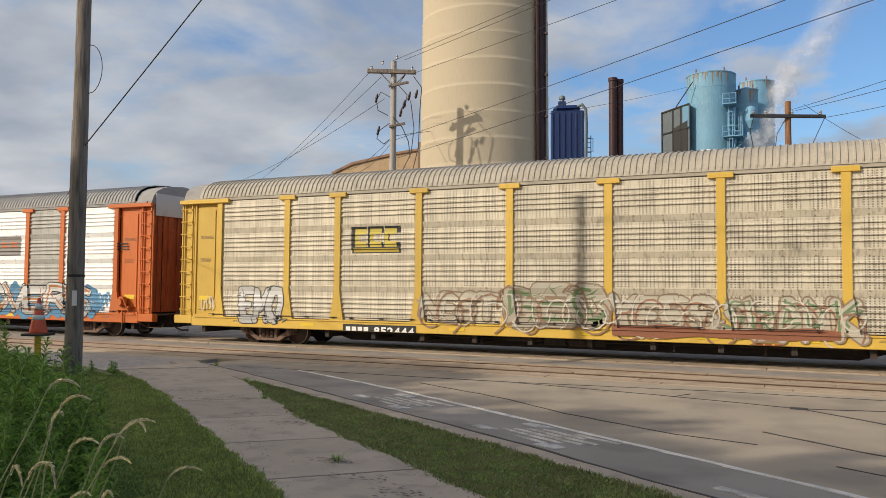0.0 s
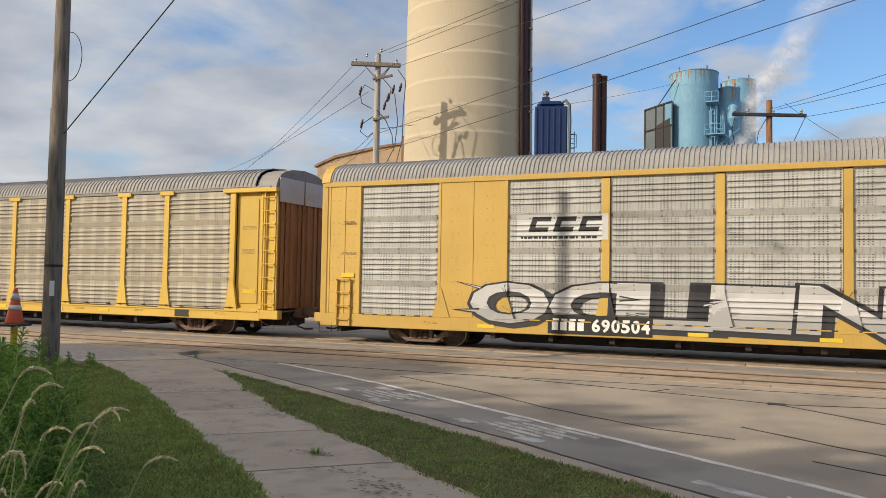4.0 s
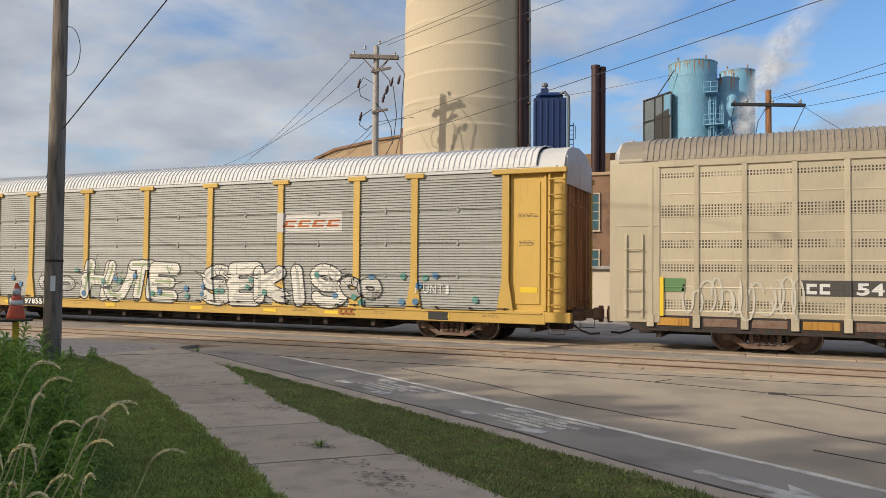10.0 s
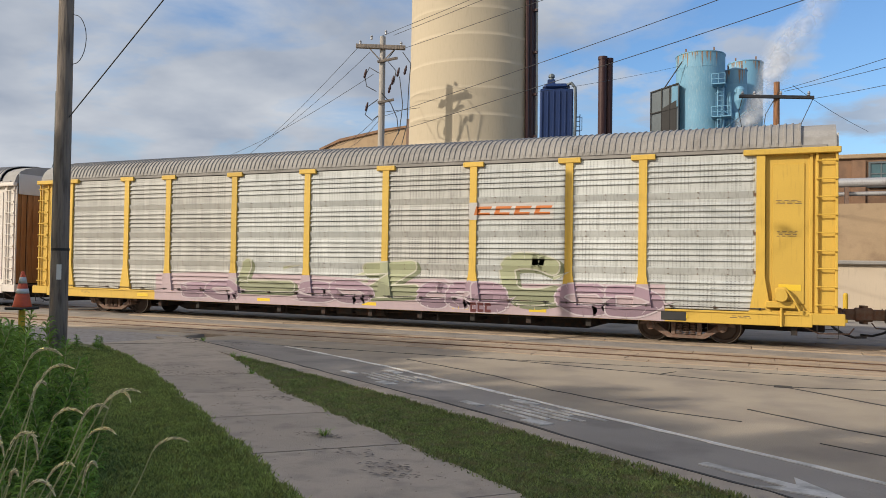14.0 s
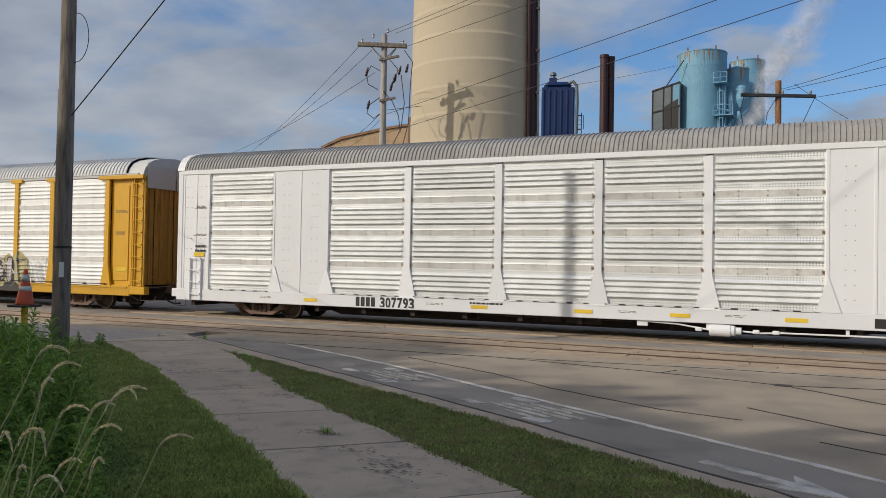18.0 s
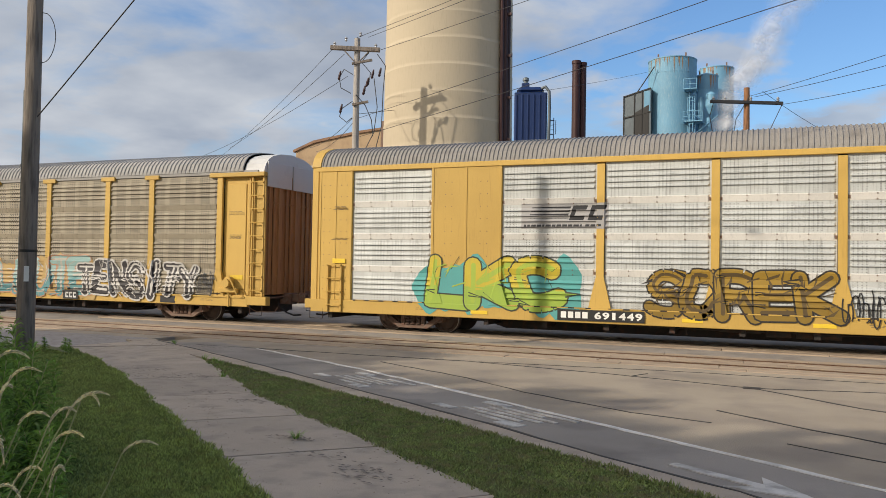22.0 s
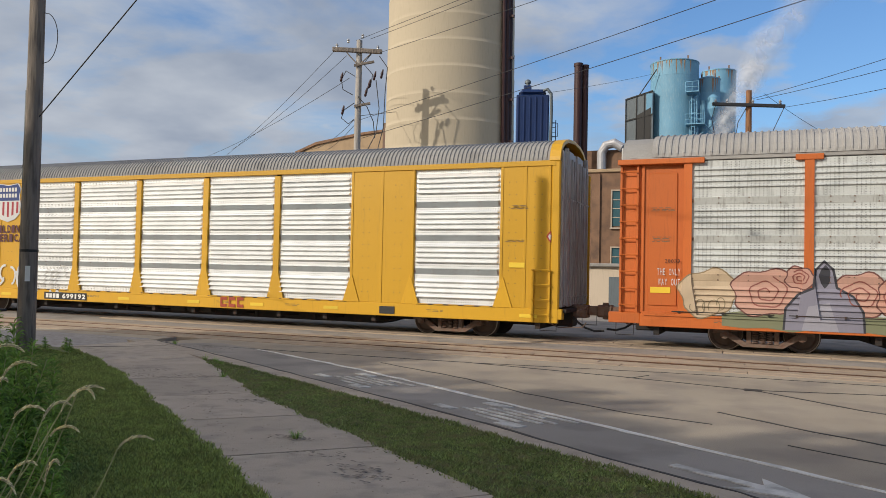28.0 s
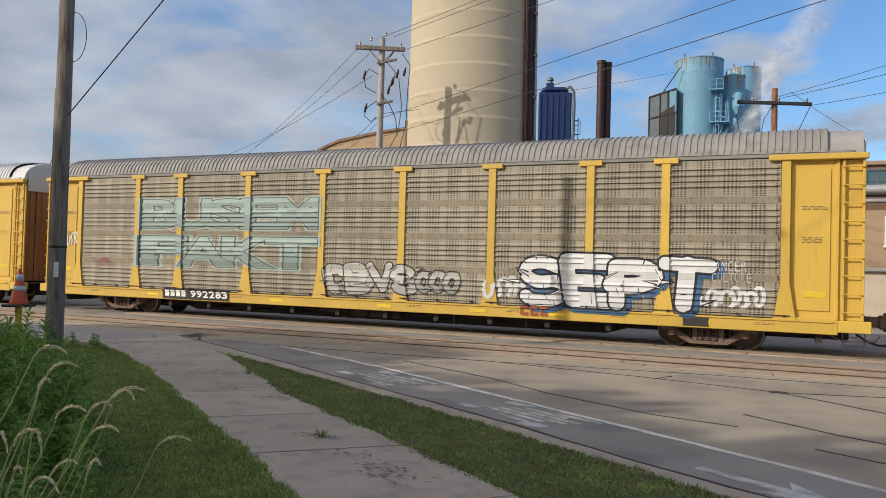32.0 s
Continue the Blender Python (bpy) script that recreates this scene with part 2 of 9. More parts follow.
RUST = (0.10, 0.035, 0.015)
GRIME = (0.07, 0.055, 0.045)
M = {
    "yellow": mat("yellow_paint", (0.60, 0.39, 0.06), 0.55, 0, 0.14, 0.7, 30, 0.06, RUST, 0.2, True),
    "yellow_pale": mat("faded_yellow_paint", (0.53, 0.34, 0.075), 0.6, 0, 0.14, 0.7, 30, 0.06, RUST, 0.18, True),
    "yellow_deep": mat("fresh_yellow_paint", (0.60, 0.33, 0.012), 0.42, 0, 0.08, 0.5, 20, 0.04, GRIME, 0.15, True),
    "orange": mat("orange_paint", (0.52, 0.125, 0.018), 0.5, 0, 0.12, 0.7, 30, 0.06, RUST, 0.25, True),
    "white": mat("white_paint", (0.75, 0.76, 0.77), 0.45, 0, 0.05, 0.7, 30, 0.03, GRIME, 0.08, True),
    "cream": mat("chalky_cream_paint", (0.66, 0.61, 0.55), 0.6, 0, 0.1, 0.7, 30, 0.05, RUST, 0.14, True),
    "tan": mat("tan_paint", (0.56, 0.49, 0.365), 0.36, 0.5, 0.16, 0.8, 25, 0.06, GRIME, 0.16, True, (0.075, 0.075, 0.27, 0.9, ((1.08, 1.32), (2.03, 2.22), (2.62, 2.84), (3.42, 3.76), (4.42, 4.56)))),
    "tan_plain": mat("tan_paint_plain", (0.56, 0.49, 0.365), 0.36, 0.5, 0.16, 0.8, 25, 0.06, GRIME, 0.16, True),
    "tan_roof": mat("brown_galvanised_roof", (0.27, 0.235, 0.185), 0.6, 0.1, 0.18, 0.8, 20, 0.05, GRIME, 0.35, False),
    "panel_dirty": mat("weathered_galvanised_panel", (0.40, 0.355, 0.275), 0.62, 0.1, 0.22, 0.9, 30, 0.05, GRIME, 0.45, True, (0.094, 0.061, 0.24, 0.97, None)),
    "panel_pale": mat("yellowed_galvanised_panel", (0.58, 0.525, 0.41), 0.55, 0.15, 0.28, 0.9, 30, 0.05, (0.13, 0.085, 0.05), 0.5, True, (0.094, 0.061, 0.19, 0.92, None)),
    "panel_gleam": mat("gleaming_galvanised_panel", (0.86, 0.87, 0.86), 0.36, 0.25, 0.16, 1.2, 25, 0.05, GRIME, 0.15, True, (0.094, 0.061, 0.15, 0.5, None)),
    "panel_brown": mat("brown_stained_panel", (0.325, 0.285, 0.21), 0.65, 0.1, 0.24, 0.9, 30, 0.05, GRIME, 0.45, True, (0.094, 0.061, 0.24, 0.97, None)),
    "panel_mid": mat("dull_galvanised_panel", (0.42, 0.415, 0.385), 0.6, 0.2, 0.22, 0.9, 30, 0.05, GRIME, 0.42, True, (0.094, 0.061, 0.18, 0.88, None)),
    "panel_bright": mat("bright_galvanised_panel", (0.70, 0.70, 0.67), 0.52, 0.15, 0.2, 1.2, 25, 0.05, GRIME, 0.25, True, (0.094, 0.061, 0.16, 0.75, None)),
    "panel_grey": mat("greyed_galvanised_panel", (0.51, 0.525, 0.505), 0.54, 0.2, 0.24, 1.0, 25, 0.05, GRIME, 0.4, True, (0.094, 0.061, 0.15, 0.65, None)),
    "panel_new": mat("clean_galvanised_panel", (0.86, 0.875, 0.865), 0.36, 0.33, 0.2, 1.6, 18, 0.04, GRIME, 0.12, True, (0.07, 0.06, 0.2, 0.8, ((0.93, 1.06), (1.60, 1.73), (1.97, 2.10), (2.56, 2.69), (2.93, 3.06), (3.52, 3.65), (3.89, 4.02), (4.60, 4.73)))),
    "band_bright": mat("bare_galvanised_band", (0.74, 0.72, 0.67), 0.54, 0.15, 0.2, 1.4, 25, 0.05, GRIME, 0.25, True),
    "band_gleam": mat("polished_galvanised_band", (0.86, 0.86, 0.84), 0.4, 0.15, 0.12, 1.4, 25, 0.04, GRIME, 0.12, True),
    "band_mill": mat("bare_mill_metal_band", (0.84, 0.84, 0.81), 0.36, 0.3, 0.3, 1.8, 18, 0.06, (0.30, 0.27, 0.22), 0.3, False),
    "band_dull": mat("dulled_galvanised_band", (0.36, 0.39, 0.40), 0.4, 0.35, 0.3, 1.6, 18, 0.05, (0.55, 0.57, 0.58), 0.35, True),
    "panel_fine": mat("fine_ribbed_aluminium_panel", (0.285, 0.285, 0.265), 0.62, 0.15, 0.16, 1.2, 30, 0.05, GRIME, 0.3, True),
    "roof": mat("galvanised_roof", (0.31, 0.30, 0.285), 0.8, 0.0, 0.30, 0.8, 20, 0.04, GRIME, 0.3, False),
    "roof_tan": mat("buff_roof", (0.40, 0.36, 0.29), 0.65, 0.1, 0.30, 0.8, 20, 0.04, GRIME, 0.3, False),
    "roof_dirty": mat("weathered_roof", (0.27, 0.255, 0.235), 0.7, 0.1, 0.30, 0.8, 20, 0.05, GRIME, 0.35, False),
    "roof_white": mat("white_roof", (0.55, 0.55, 0.54), 0.6, 0.0, 0.06, 0.8, 20, 0.04, GRIME, 0.2, False),
    "under": mat("dark_underframe", (0.028, 0.024, 0.021), 0.75, 0.1, 0.35, 3, 40, 0.3, RUST, 0.5),
    "rusty": mat("rusty_iron", (0.18, 0.125, 0.095), 0.75, 0.2, 0.35, 4, 50, 0.4, (0.16, 0.06, 0.03), 0.6),
    "tread": mat("dark_wheel_steel", (0.085, 0.06, 0.048), 0.6, 0.2, 0.25, 4, 50, 0.2, RUST, 0.4),
    "rim": mat("worn_bright_rim", (0.48, 0.43, 0.38), 0.4, 0.5, 0.2, 4, 50, 0.1, RUST, 0.3),
    "door_brown": mat("rusted_end_door", (0.36, 0.19, 0.08), 0.65, 0.1, 0.2, 1.2, 30, 0.1, RUST, 0.4, True),
    "door_red": mat("burnt_orange_end_door", (0.40, 0.085, 0.02), 0.65, 0, 0.2, 1.2, 30, 0.1, RUST, 0.6, True),
    "door_grey": mat("grey_end_door", (0.36, 0.36, 0.36), 0.5, 0.3, 0.15, 1.2, 30, 0.1, RUST, 0.5, True),
    "door_gold": mat("weathered_gold_paint", (0.42, 0.21, 0.03), 0.6, 0, 0.2, 1.2, 30, 0.1, RUST, 0.5, True),
    "black": mat("black_paint", (0.018, 0.017, 0.016), 0.55, 0, 0.2, 2, 30, 0.05),
    "ink_soft": mat("worn_stencil_ink", (0.16, 0.12, 0.07), 0.7, 0, 0.2, 2, 40, 0.0),
    "ink": mat("black_lettering", (0.025, 0.024, 0.024), 0.6, 0, 0.2, 3, 40, 0),
    "letter_white": mat("white_lettering", (0.75, 0.74, 0.70), 0.6, 0, 0.1, 3, 40, 0),
    "wood": mat("weathered_pole_wood", (0.25, 0.215, 0.185), 0.85, 0, 0.35, 3, 60, 0.6, (0.05, 0.045, 0.04), 0.35, True, None, (4, 4, 0.25)),
    "wood_pale": mat("bleached_pole_wood", (0.40, 0.37, 0.335), 0.85, 0, 0.3, 3, 60, 0.6, (0.12, 0.10, 0.09), 0.4, True, None, (4, 4, 0.25)),
    "wood_dark": mat("dark_weathered_wood", (0.235, 0.195, 0.16), 0.85, 0, 0.35, 3, 60, 0.6, (0.03, 0.028, 0.026), 0.6, True, None, (4, 4, 0.25)),
    "wood_warm": mat("brown_pole_wood", (0.27, 0.13, 0.06), 0.85, 0, 0.3, 3, 60, 0.5, (0.07, 0.04, 0.025), 0.6, True, None, (4, 4, 0.25)),
    "metal_grey": mat("galvanised_steel", (0.45, 0.46, 0.47), 0.45, 0.7, 0.15, 3, 40, 0.08, RUST, 0.2),
    "wire": mat("dark_cable", (0.03, 0.03, 0.032), 0.6, 0, 0.1, 3, 40, 0),
    "concrete_stack": mat("cast_concrete", (0.44, 0.375, 0.27), 0.9, 0, 0.09, 0.25, 9, 0.15, (0.36, 0.30, 0.21), 0.35, True, None, (1, 1, 0.5)),
    "brick": mat("tan_brickwork", (0.36, 0.26, 0.16), 0.9, 0, 0.2, 0.6, 14, 0.3, (0.12, 0.07, 0.05), 0.4),
    "brick_dark": mat("sooty_brickwork", (0.22, 0.13, 0.08), 0.9, 0, 0.25, 0.6, 14, 0.3, (0.06, 0.045, 0.04), 0.5),
    "blue": mat("blue_enamel", (0.008, 0.03, 0.12), 0.5, 0.1, 0.15, 1, 20, 0.05, (0.03, 0.05, 0.10), 0.4, True),
    "sky_blue": mat("faded_light_blue_paint", (0.15, 0.34, 0.49), 0.6, 0.0, 0.22, 0.35, 12, 0.06, (0.42, 0.50, 0.52), 0.35, True),
    "rust_run": mat("rust_stain", (0.30, 0.20, 0.12), 0.8, 0, 0.3, 2, 20, 0.1, (0.20, 0.09, 0.04), 0.6),
    "duct": mat("grey_sheet_metal", (0.13, 0.155, 0.17), 0.55, 0.3, 0.2, 1, 20, 0.05, (0.09, 0.10, 0.10), 0.5, True),
    "maroon": mat("dark_maroon_flue", (0.035, 0.012, 0.012), 0.55, 0.2, 0.25, 1, 20, 0.08, (0.10, 0.035, 0.03), 0.4, True),
    "pipe": mat("lagged_pipe", (0.42, 0.42, 0.43), 0.5, 0.3, 0.15, 1, 20, 0.08, RUST, 0.35, True),
    "glass": mat("old_window_glass", (0.05, 0.11, 0.13), 0.15, 0.0, 0.3, 1.5, 10, 0.03),
    "beige": mat("beige_stucco", (0.55, 0.46, 0.35), 0.85, 0, 0.08, 0.5, 20, 0.1, (0.30, 0.25, 0.19), 0.3, True),
    "asphalt": mat("worn_asphalt", (0.305, 0.275, 0.24), 0.9, 0, 0.36, 0.5, 90, 0.6, (0.12, 0.11, 0.105), 0.5),
    "concrete": mat("old_road_concrete", (0.405, 0.34, 0.255), 0.9, 0, 0.34, 0.4, 80, 0.6, (0.21, 0.18, 0.155), 0.6),
    "walk": mat("sidewalk_concrete", (0.46, 0.385, 0.30), 0.9, 0, 0.2, 1.6, 90, 0.7, (0.25, 0.21, 0.175), 0.5),
    "crossing": mat("crossing_planks", (0.38, 0.295, 0.21), 0.9, 0, 0.25, 0.7, 30, 0.4, (0.20, 0.145, 0.10), 0.55, False, None, (0.3, 3, 1)),
    "tar": mat("tar_seam", (0.03, 0.027, 0.025), 0.7, 0, 0.2, 3, 40, 0.3),
    "rail": mat("rail_steel", (0.20, 0.13, 0.09), 0.4, 0.7, 0.2, 3, 40, 0.15, RUST, 0.6),
    "road_paint": mat("worn_road_paint", (0.60, 0.58, 0.54), 0.8, 0, 0.2, 2.5, 60, 0.2, (0.24, 0.23, 0.21), 0.7),
    "line_paint": mat("rubbed_lane_paint", (0.76, 0.74, 0.69), 0.8, 0, 0.25, 2.5, 60, 0.2, (0.24, 0.23, 0.21), 0.45),
    "ground": mat("dry_lot_gravel", (0.22, 0.19, 0.155), 0.95, 0, 0.2, 0.2, 25, 0.5, (0.12, 0.11, 0.09), 0.5),
    "soil": mat("lawn_soil", (0.13, 0.15, 0.05), 0.95, 0, 0.3, 0.8, 25, 0.5, (0.08, 0.065, 0.04), 0.5),
    "gravel": mat("grey_gravel", (0.34, 0.31, 0.28), 0.95, 0, 0.3, 4, 30, 0.6, (0.16, 0.14, 0.12), 0.5),
    "grass": mat("mown_grass", (0.27, 0.33, 0.09), 0.7, 0, 0.5, 2.6, 26, 0, (0.27, 0.24, 0.09), 0.45, thin=0.35),
    "grass_dry": mat("dry_verge_grass", (0.22, 0.27, 0.085), 0.75, 0, 0.55, 2.6, 26, 0, (0.30, 0.25, 0.13), 0.65, thin=0.3),
    "weed": mat("weed_leaf", (0.20, 0.33, 0.06), 0.6, 0, 0.4, 2, 10, 0, thin=0.4),
    "stem": mat("grass_stalk", (0.44, 0.42, 0.19), 0.7, 0, 0.25, 3, 20, 0),
    "seed": mat("pale_seed_head", (0.92, 0.84, 0.58), 0.85, 0, 0.25, 6, 40, 0.2, thin=0.45),
    "leaf": mat("tree_leaf", (0.05, 0.10, 0.02), 0.65, 0, 0.35, 1, 6, 0),
    "bark": mat("tree_bark", (0.09, 0.07, 0.05), 0.9, 0, 0.3, 3, 30, 0.6),
    "cone": mat("orange_cone_plastic", (0.62, 0.09, 0.03), 0.5, 0, 0.12, 3, 30, 0.05, (0.25, 0.06, 0.03), 0.4),
    "reflective": mat("reflective_band", (0.62, 0.62, 0.60), 0.5, 0, 0.1, 6, 30, 0.05),
    "safety_yellow": mat("safety_yellow_post", (0.62, 0.40, 0.03), 0.55, 0, 0.12, 3, 30, 0.05, RUST, 0.3, True),
    "sign_yellow": mat("yellow_placard", (0.72, 0.50, 0.03), 0.5, 0, 0.06, 3, 30, 0),
    "steam": None,
}
GRAF = {}


def spray(col):
    """Spray paint of one colour, uneven and a little weathered."""
    key = tuple(col)
    if key not in GRAF:
        GRAF[key] = mat("spray_paint", tuple(0.82 * c for c in col), 0.6, 0, 0.14, 1.6, 30, 0, tuple(0.6 * c + 0.05 * min(1.0, sum(col)) for c in col), 0.4, True)
    return GRAF[key]


# ---- mesh helpers ----


class Shape:
    """Collects vertices and faces of one mesh."""

    def __init__(self):
        self.v, self.f, self.m = [], [], []

    def add(self, verts, faces, mi=0):
        n = len(self.v)
        self.v += [tuple(p) for p in verts]
        self.f += [tuple(i + n for i in f) for f in faces]
        self.m += [mi] * len(faces)
        return self

    def box(self, x0, x1, y0, y1, z0, z1, mi=0):
        return self.add([(x0, y0, z0), (x1, y0, z0), (x1, y1, z0), (x0, y1, z0), (x0, y0, z1), (x1, y0, z1), (x1, y1, z1), (x0, y1, z1)],
                        [(0, 3, 2, 1), (4, 5, 6, 7), (0, 1, 5, 4), (1, 2, 6, 5), (2, 3, 7, 6), (3, 0, 4, 7)], mi)

    def chamfer(self, x0, x1, y0, y1, z0, z1, c=0.02, mi=0):
        """A box whose twelve edges are cut back."""
        v, f = [], []
        xs, ys, zs = (x0, x1), (y0, y1), (z0, z1)
        idx = {}
        for i in range(2):
            for j in range(2):
                for k in range(2):
                    x, y, z = xs[i], ys[j], zs[k]
                    sx, sy, sz = (c if i == 0 else -c), (c if j == 0 else -c), (c if k == 0 else -c)
                    for a, p in enumerate(((x, y + sy, z + sz), (x + sx, y, z + sz), (x + sx, y + sy, z))):
                        idx[i, j, k, a] = len(v)
                        v.append(p)
        for s in range(2):
            f.append((idx[s, 0, 0, 0], idx[s, 0, 1, 0], idx[s, 1, 1, 0], idx[s, 1, 0, 0]))
            f.append((idx[0, s, 0, 1], idx[1, s, 0, 1], idx[1, s, 1, 1], idx[0, s, 1, 1]))
            f.append((idx[0, 0, s, 2], idx[0, 1, s, 2], idx[1, 1, s, 2], idx[1, 0, s, 2]))
        for i in range(2):
            for j in range(2):
                f.append((idx[i, j, 0, 0], idx[i, j, 1, 0], idx[i, j, 1, 1], idx[i, j, 0, 1]))
                f.append((idx[i, 0, j, 0], idx[i, 1, j, 0], idx[i, 1, j, 2], idx[i, 0, j, 2]))
                f.append((idx[0, i, j, 1], idx[1, i, j, 1], idx[1, i, j, 2], idx[0, i, j, 2]))
                for k in range(2):
                    f.append((idx[i, j, k, 0], idx[i, j, k, 1], idx[i, j, k, 2]))
        return self.add(v, f, mi)

    def tube(self, p, q, r0, r1=None, n=10, mi=0, caps=True):
        p, q = Vector(p), Vector(q)
        r1 = r0 if r1 is None else r1
        d = (q - p).normalized()
        a = d.orthogonal().normalized()
        b = d.cross(a)
        ring = lambda c, r: [c + (a * math.cos(2 * math.pi * i / n) + b * math.sin(2 * math.pi * i / n)) * r for i in range(n)]
        faces = [(i, (i + 1) % n, n + (i + 1) % n, n + i) for i in range(n)]
        if caps:
            faces += [tuple(range(n - 1, -1, -1)), tuple(range(n, 2 * n))]
        return self.add(ring(p, r0) + ring(q, r1), faces, mi)

    def path(self, pts, r, n=6, mi=0):
        """One round bar bent along points."""
        pts = [Vector(p) for p in pts]
        v = []
        side = (pts[1] - pts[0]).normalized().orthogonal().normalized()
        for i, p in enumerate(pts):
            d = (pts[min(i + 1, len(pts) - 1)] - pts[max(i - 1, 0)]).normalized()
            side = (side - d * side.dot(d)).normalized()
            b = d.cross(side)
            v += [p + (side * math.cos(2 * math.pi * j / n) + b * math.sin(2 * math.pi * j / n)) * r for j in range(n)]
        k = len(pts)
        f = [(i * n + j, i * n + (j + 1) % n, (i + 1) * n + (j + 1) % n, (i + 1) * n + j) for i in range(k - 1) for j in range(n)]
        return self.add(v, f + [tuple(range(n - 1, -1, -1)), tuple((k - 1) * n + j for j in range(n))], mi)

    def lathe(self, prof, n=32, mi=0, centre=(0, 0)):
        """prof: radius, height pairs from the bottom up, round the z axis."""
        v = [(centre[0] + r * math.cos(2 * math.pi * i / n), centre[1] + r * math.sin(2 * math.pi * i / n), z) for r, z in prof for i in range(n)]
        f = [(k * n + i, k * n + (i + 1) % n, (k + 1) * n + (i + 1) % n, (k + 1) * n + i) for k in range(len(prof) - 1) for i in range(n)]
        f += [tuple(range(n - 1, -1, -1)), tuple((len(prof) - 1) * n + i for i in range(n))]
        return self.add(v, f, mi)

    def prism(self, outline, y0, y1, mi=0):
        """outline: x, z pairs, pushed from y0 to y1."""
        n = len(outline)
        v = [(x, y0, z) for x, z in outline] + [(x, y1, z) for x, z in outline]
        f = [tuple(range(n)), tuple(range(2 * n - 1, n - 1, -1))] + [(i, n + i, n + (i + 1) % n, (i + 1) % n) for i in range(n)]
        return self.add(v, f, mi)

    def mesh(self, name, mats, smooth=False):
        me = bpy.data.meshes.new(name)
        me.from_pydata(self.v, [], self.f)
        for m in mats:
            me.materials.append(m)
        me.polygons.foreach_set("material_index", self.m)
        me.validate()
        bm = bmesh.new()
        bm.from_mesh(me)
        bmesh.ops.recalc_face_normals(bm, faces=bm.faces)
        bm.to_mesh(me)
        bm.free()
        if smooth:
            me.shade_smooth()
        return me


def put(name, me, parent=None, m=None, label="", mats=None):
    """Links a mesh as one object; mats replaces its materials on this object alone."""
    ob = new(name, me)
    if parent is not None:
        ob.parent = parent
    if m is not None:
        ob.matrix_basis = m
    if label:
        ob["label"] = label
    if mats:
        for i, x in enumerate(mats):
            ob.material_slots[i].link = "OBJECT"
            ob.material_slots[i].material = x
    return ob


def empty(name, m=None):
    ob = new(name)
    ob.empty_display_size = 0.3
    if m is not None:
        ob.matrix_basis = m
    return ob


def gz(y):
    """The height of the ground, which falls gently to the track."""
    return 0.25 * (1 - y / 19) if y < 19 else 0.0


def sheet(name, outline, h, material, thick=0.12, label="", kind="structure", parent=None):
    """A slab that lies h above the ground, from a plan outline on one side of the crease at y = 19."""
    s = Shape()
    n = len(outline)
    s.add([(x, y, gz(y) + h) for x, y in outline] + [(x, y, gz(y) + h - thick) for x, y in outline],
          [tuple(range(n)), tuple(range(2 * n - 1, n - 1, -1))] + [(i, n + i, n + (i + 1) % n, (i + 1) % n) for i in range(n)])
    ob = put(name, s.mesh(name, [material]), parent)
    if parent is None:
        tagged(ob, label, kind=kind)
    return ob

# ---- the ground, the road and the tracks ----
YS = 20.67                       # the near side of the train
YC = YS + 1.60                   # the middle of its track


def build_ground():
    s = Shape()
    far = 1500
    ys = [-far, 19, far]
    v = [(x, y, (gz(y) if y > -60 else gz(-60)) - 0.12) for y in [-far, -60, 19, far] for x in (-far, far)]
    s.add(v, [(0, 1, 3, 2), (2, 3, 5, 4), (4, 5, 7, 6)])
    tagged(put("ground", s.mesh("ground", [M["ground"]])), "dry gravelly lot ground reaching to the horizon", kind="structure")


build_ground()
# the road runs down to the crossing from the south-east
R = Vector((0.847, -0.532))      # along the road, away from the track
road = sheet("road", [(-13.2, 14.45), (-5.7, 10.08), (-1.41, 7.35), (8.0, 1.45), (30.0, -12.4), (60.0, -12.4), (60.0, 16.0), (-13.2, 16.0)], 0.0, M["concrete"], 0.1,
             "worn tan concrete street with dark tar seams")
lane = sheet("bike_lane", [(-13.0, 14.3), (-5.68, 10.02), (-1.41, 7.32), (8.0, 1.42), (9.5, 1.9), (0.73, 7.42), (-0.81, 8.47), (-3.49, 10.24), (-6.75, 12.38), (-10.33, 14.39), (-12.0, 15.2)], 0.006, M["asphalt"], 0.05,
             "grey patched asphalt bicycle lane beside the gutter")
gutter = sheet("curb", [(-13.4, 14.6), (-11.09, 13.33), (-5.71, 10.1), (-2.83, 8.35), (-1.41, 7.34), (8.0, 1.45), (7.8, 1.14), (-0.95, 6.68), (-2.58, 7.72), (-3.86, 8.52), (-6.21, 9.9), (-9.33, 11.75), (-13.9, 14.2)], 0.045, M["walk"], 0.15,
               "low worn concrete curb with a dark gutter seam")
strip = sheet("verge", [(-9.4, 11.72), (-6.21, 9.87), (-3.86, 8.49), (-2.58, 7.69), (-0.95, 6.65), (7.8, 1.1), (6.6, -0.9), (-2.38, 6.03), (-3.45, 6.81), (-4.61, 7.67), (-5.95, 8.55), (-9.22, 11.45)], 0.035, M["soil"], 0.15,
              "narrow mown grass verge between walk and curb")
lawn = sheet("lawn", [(-14.6, 12.3), (-13.4, 11.95), (-11.59, 10.91), (-9.37, 9.4), (-6.08, 6.88), (-4.03, 5.32), (2.0, 0.4), (5.0, -2.2), (5.0, -14), (-40, -14), (-40, 9.5), (-18, 10.5)], 0.03, M["soil"], 0.15,
             "shaded mown lawn with tall weeds at its edge")
gravel = sheet("gravel_patch", [(-14.6, 12.3), (-13.6, 12.0), (-13.2, 14.3), (-14.2, 15.2), (-40, 15.4), (-40, 9.6), (-18, 10.55)], 0.0, M["gravel"], 0.1, "pale gravel shoulder by the crossing")
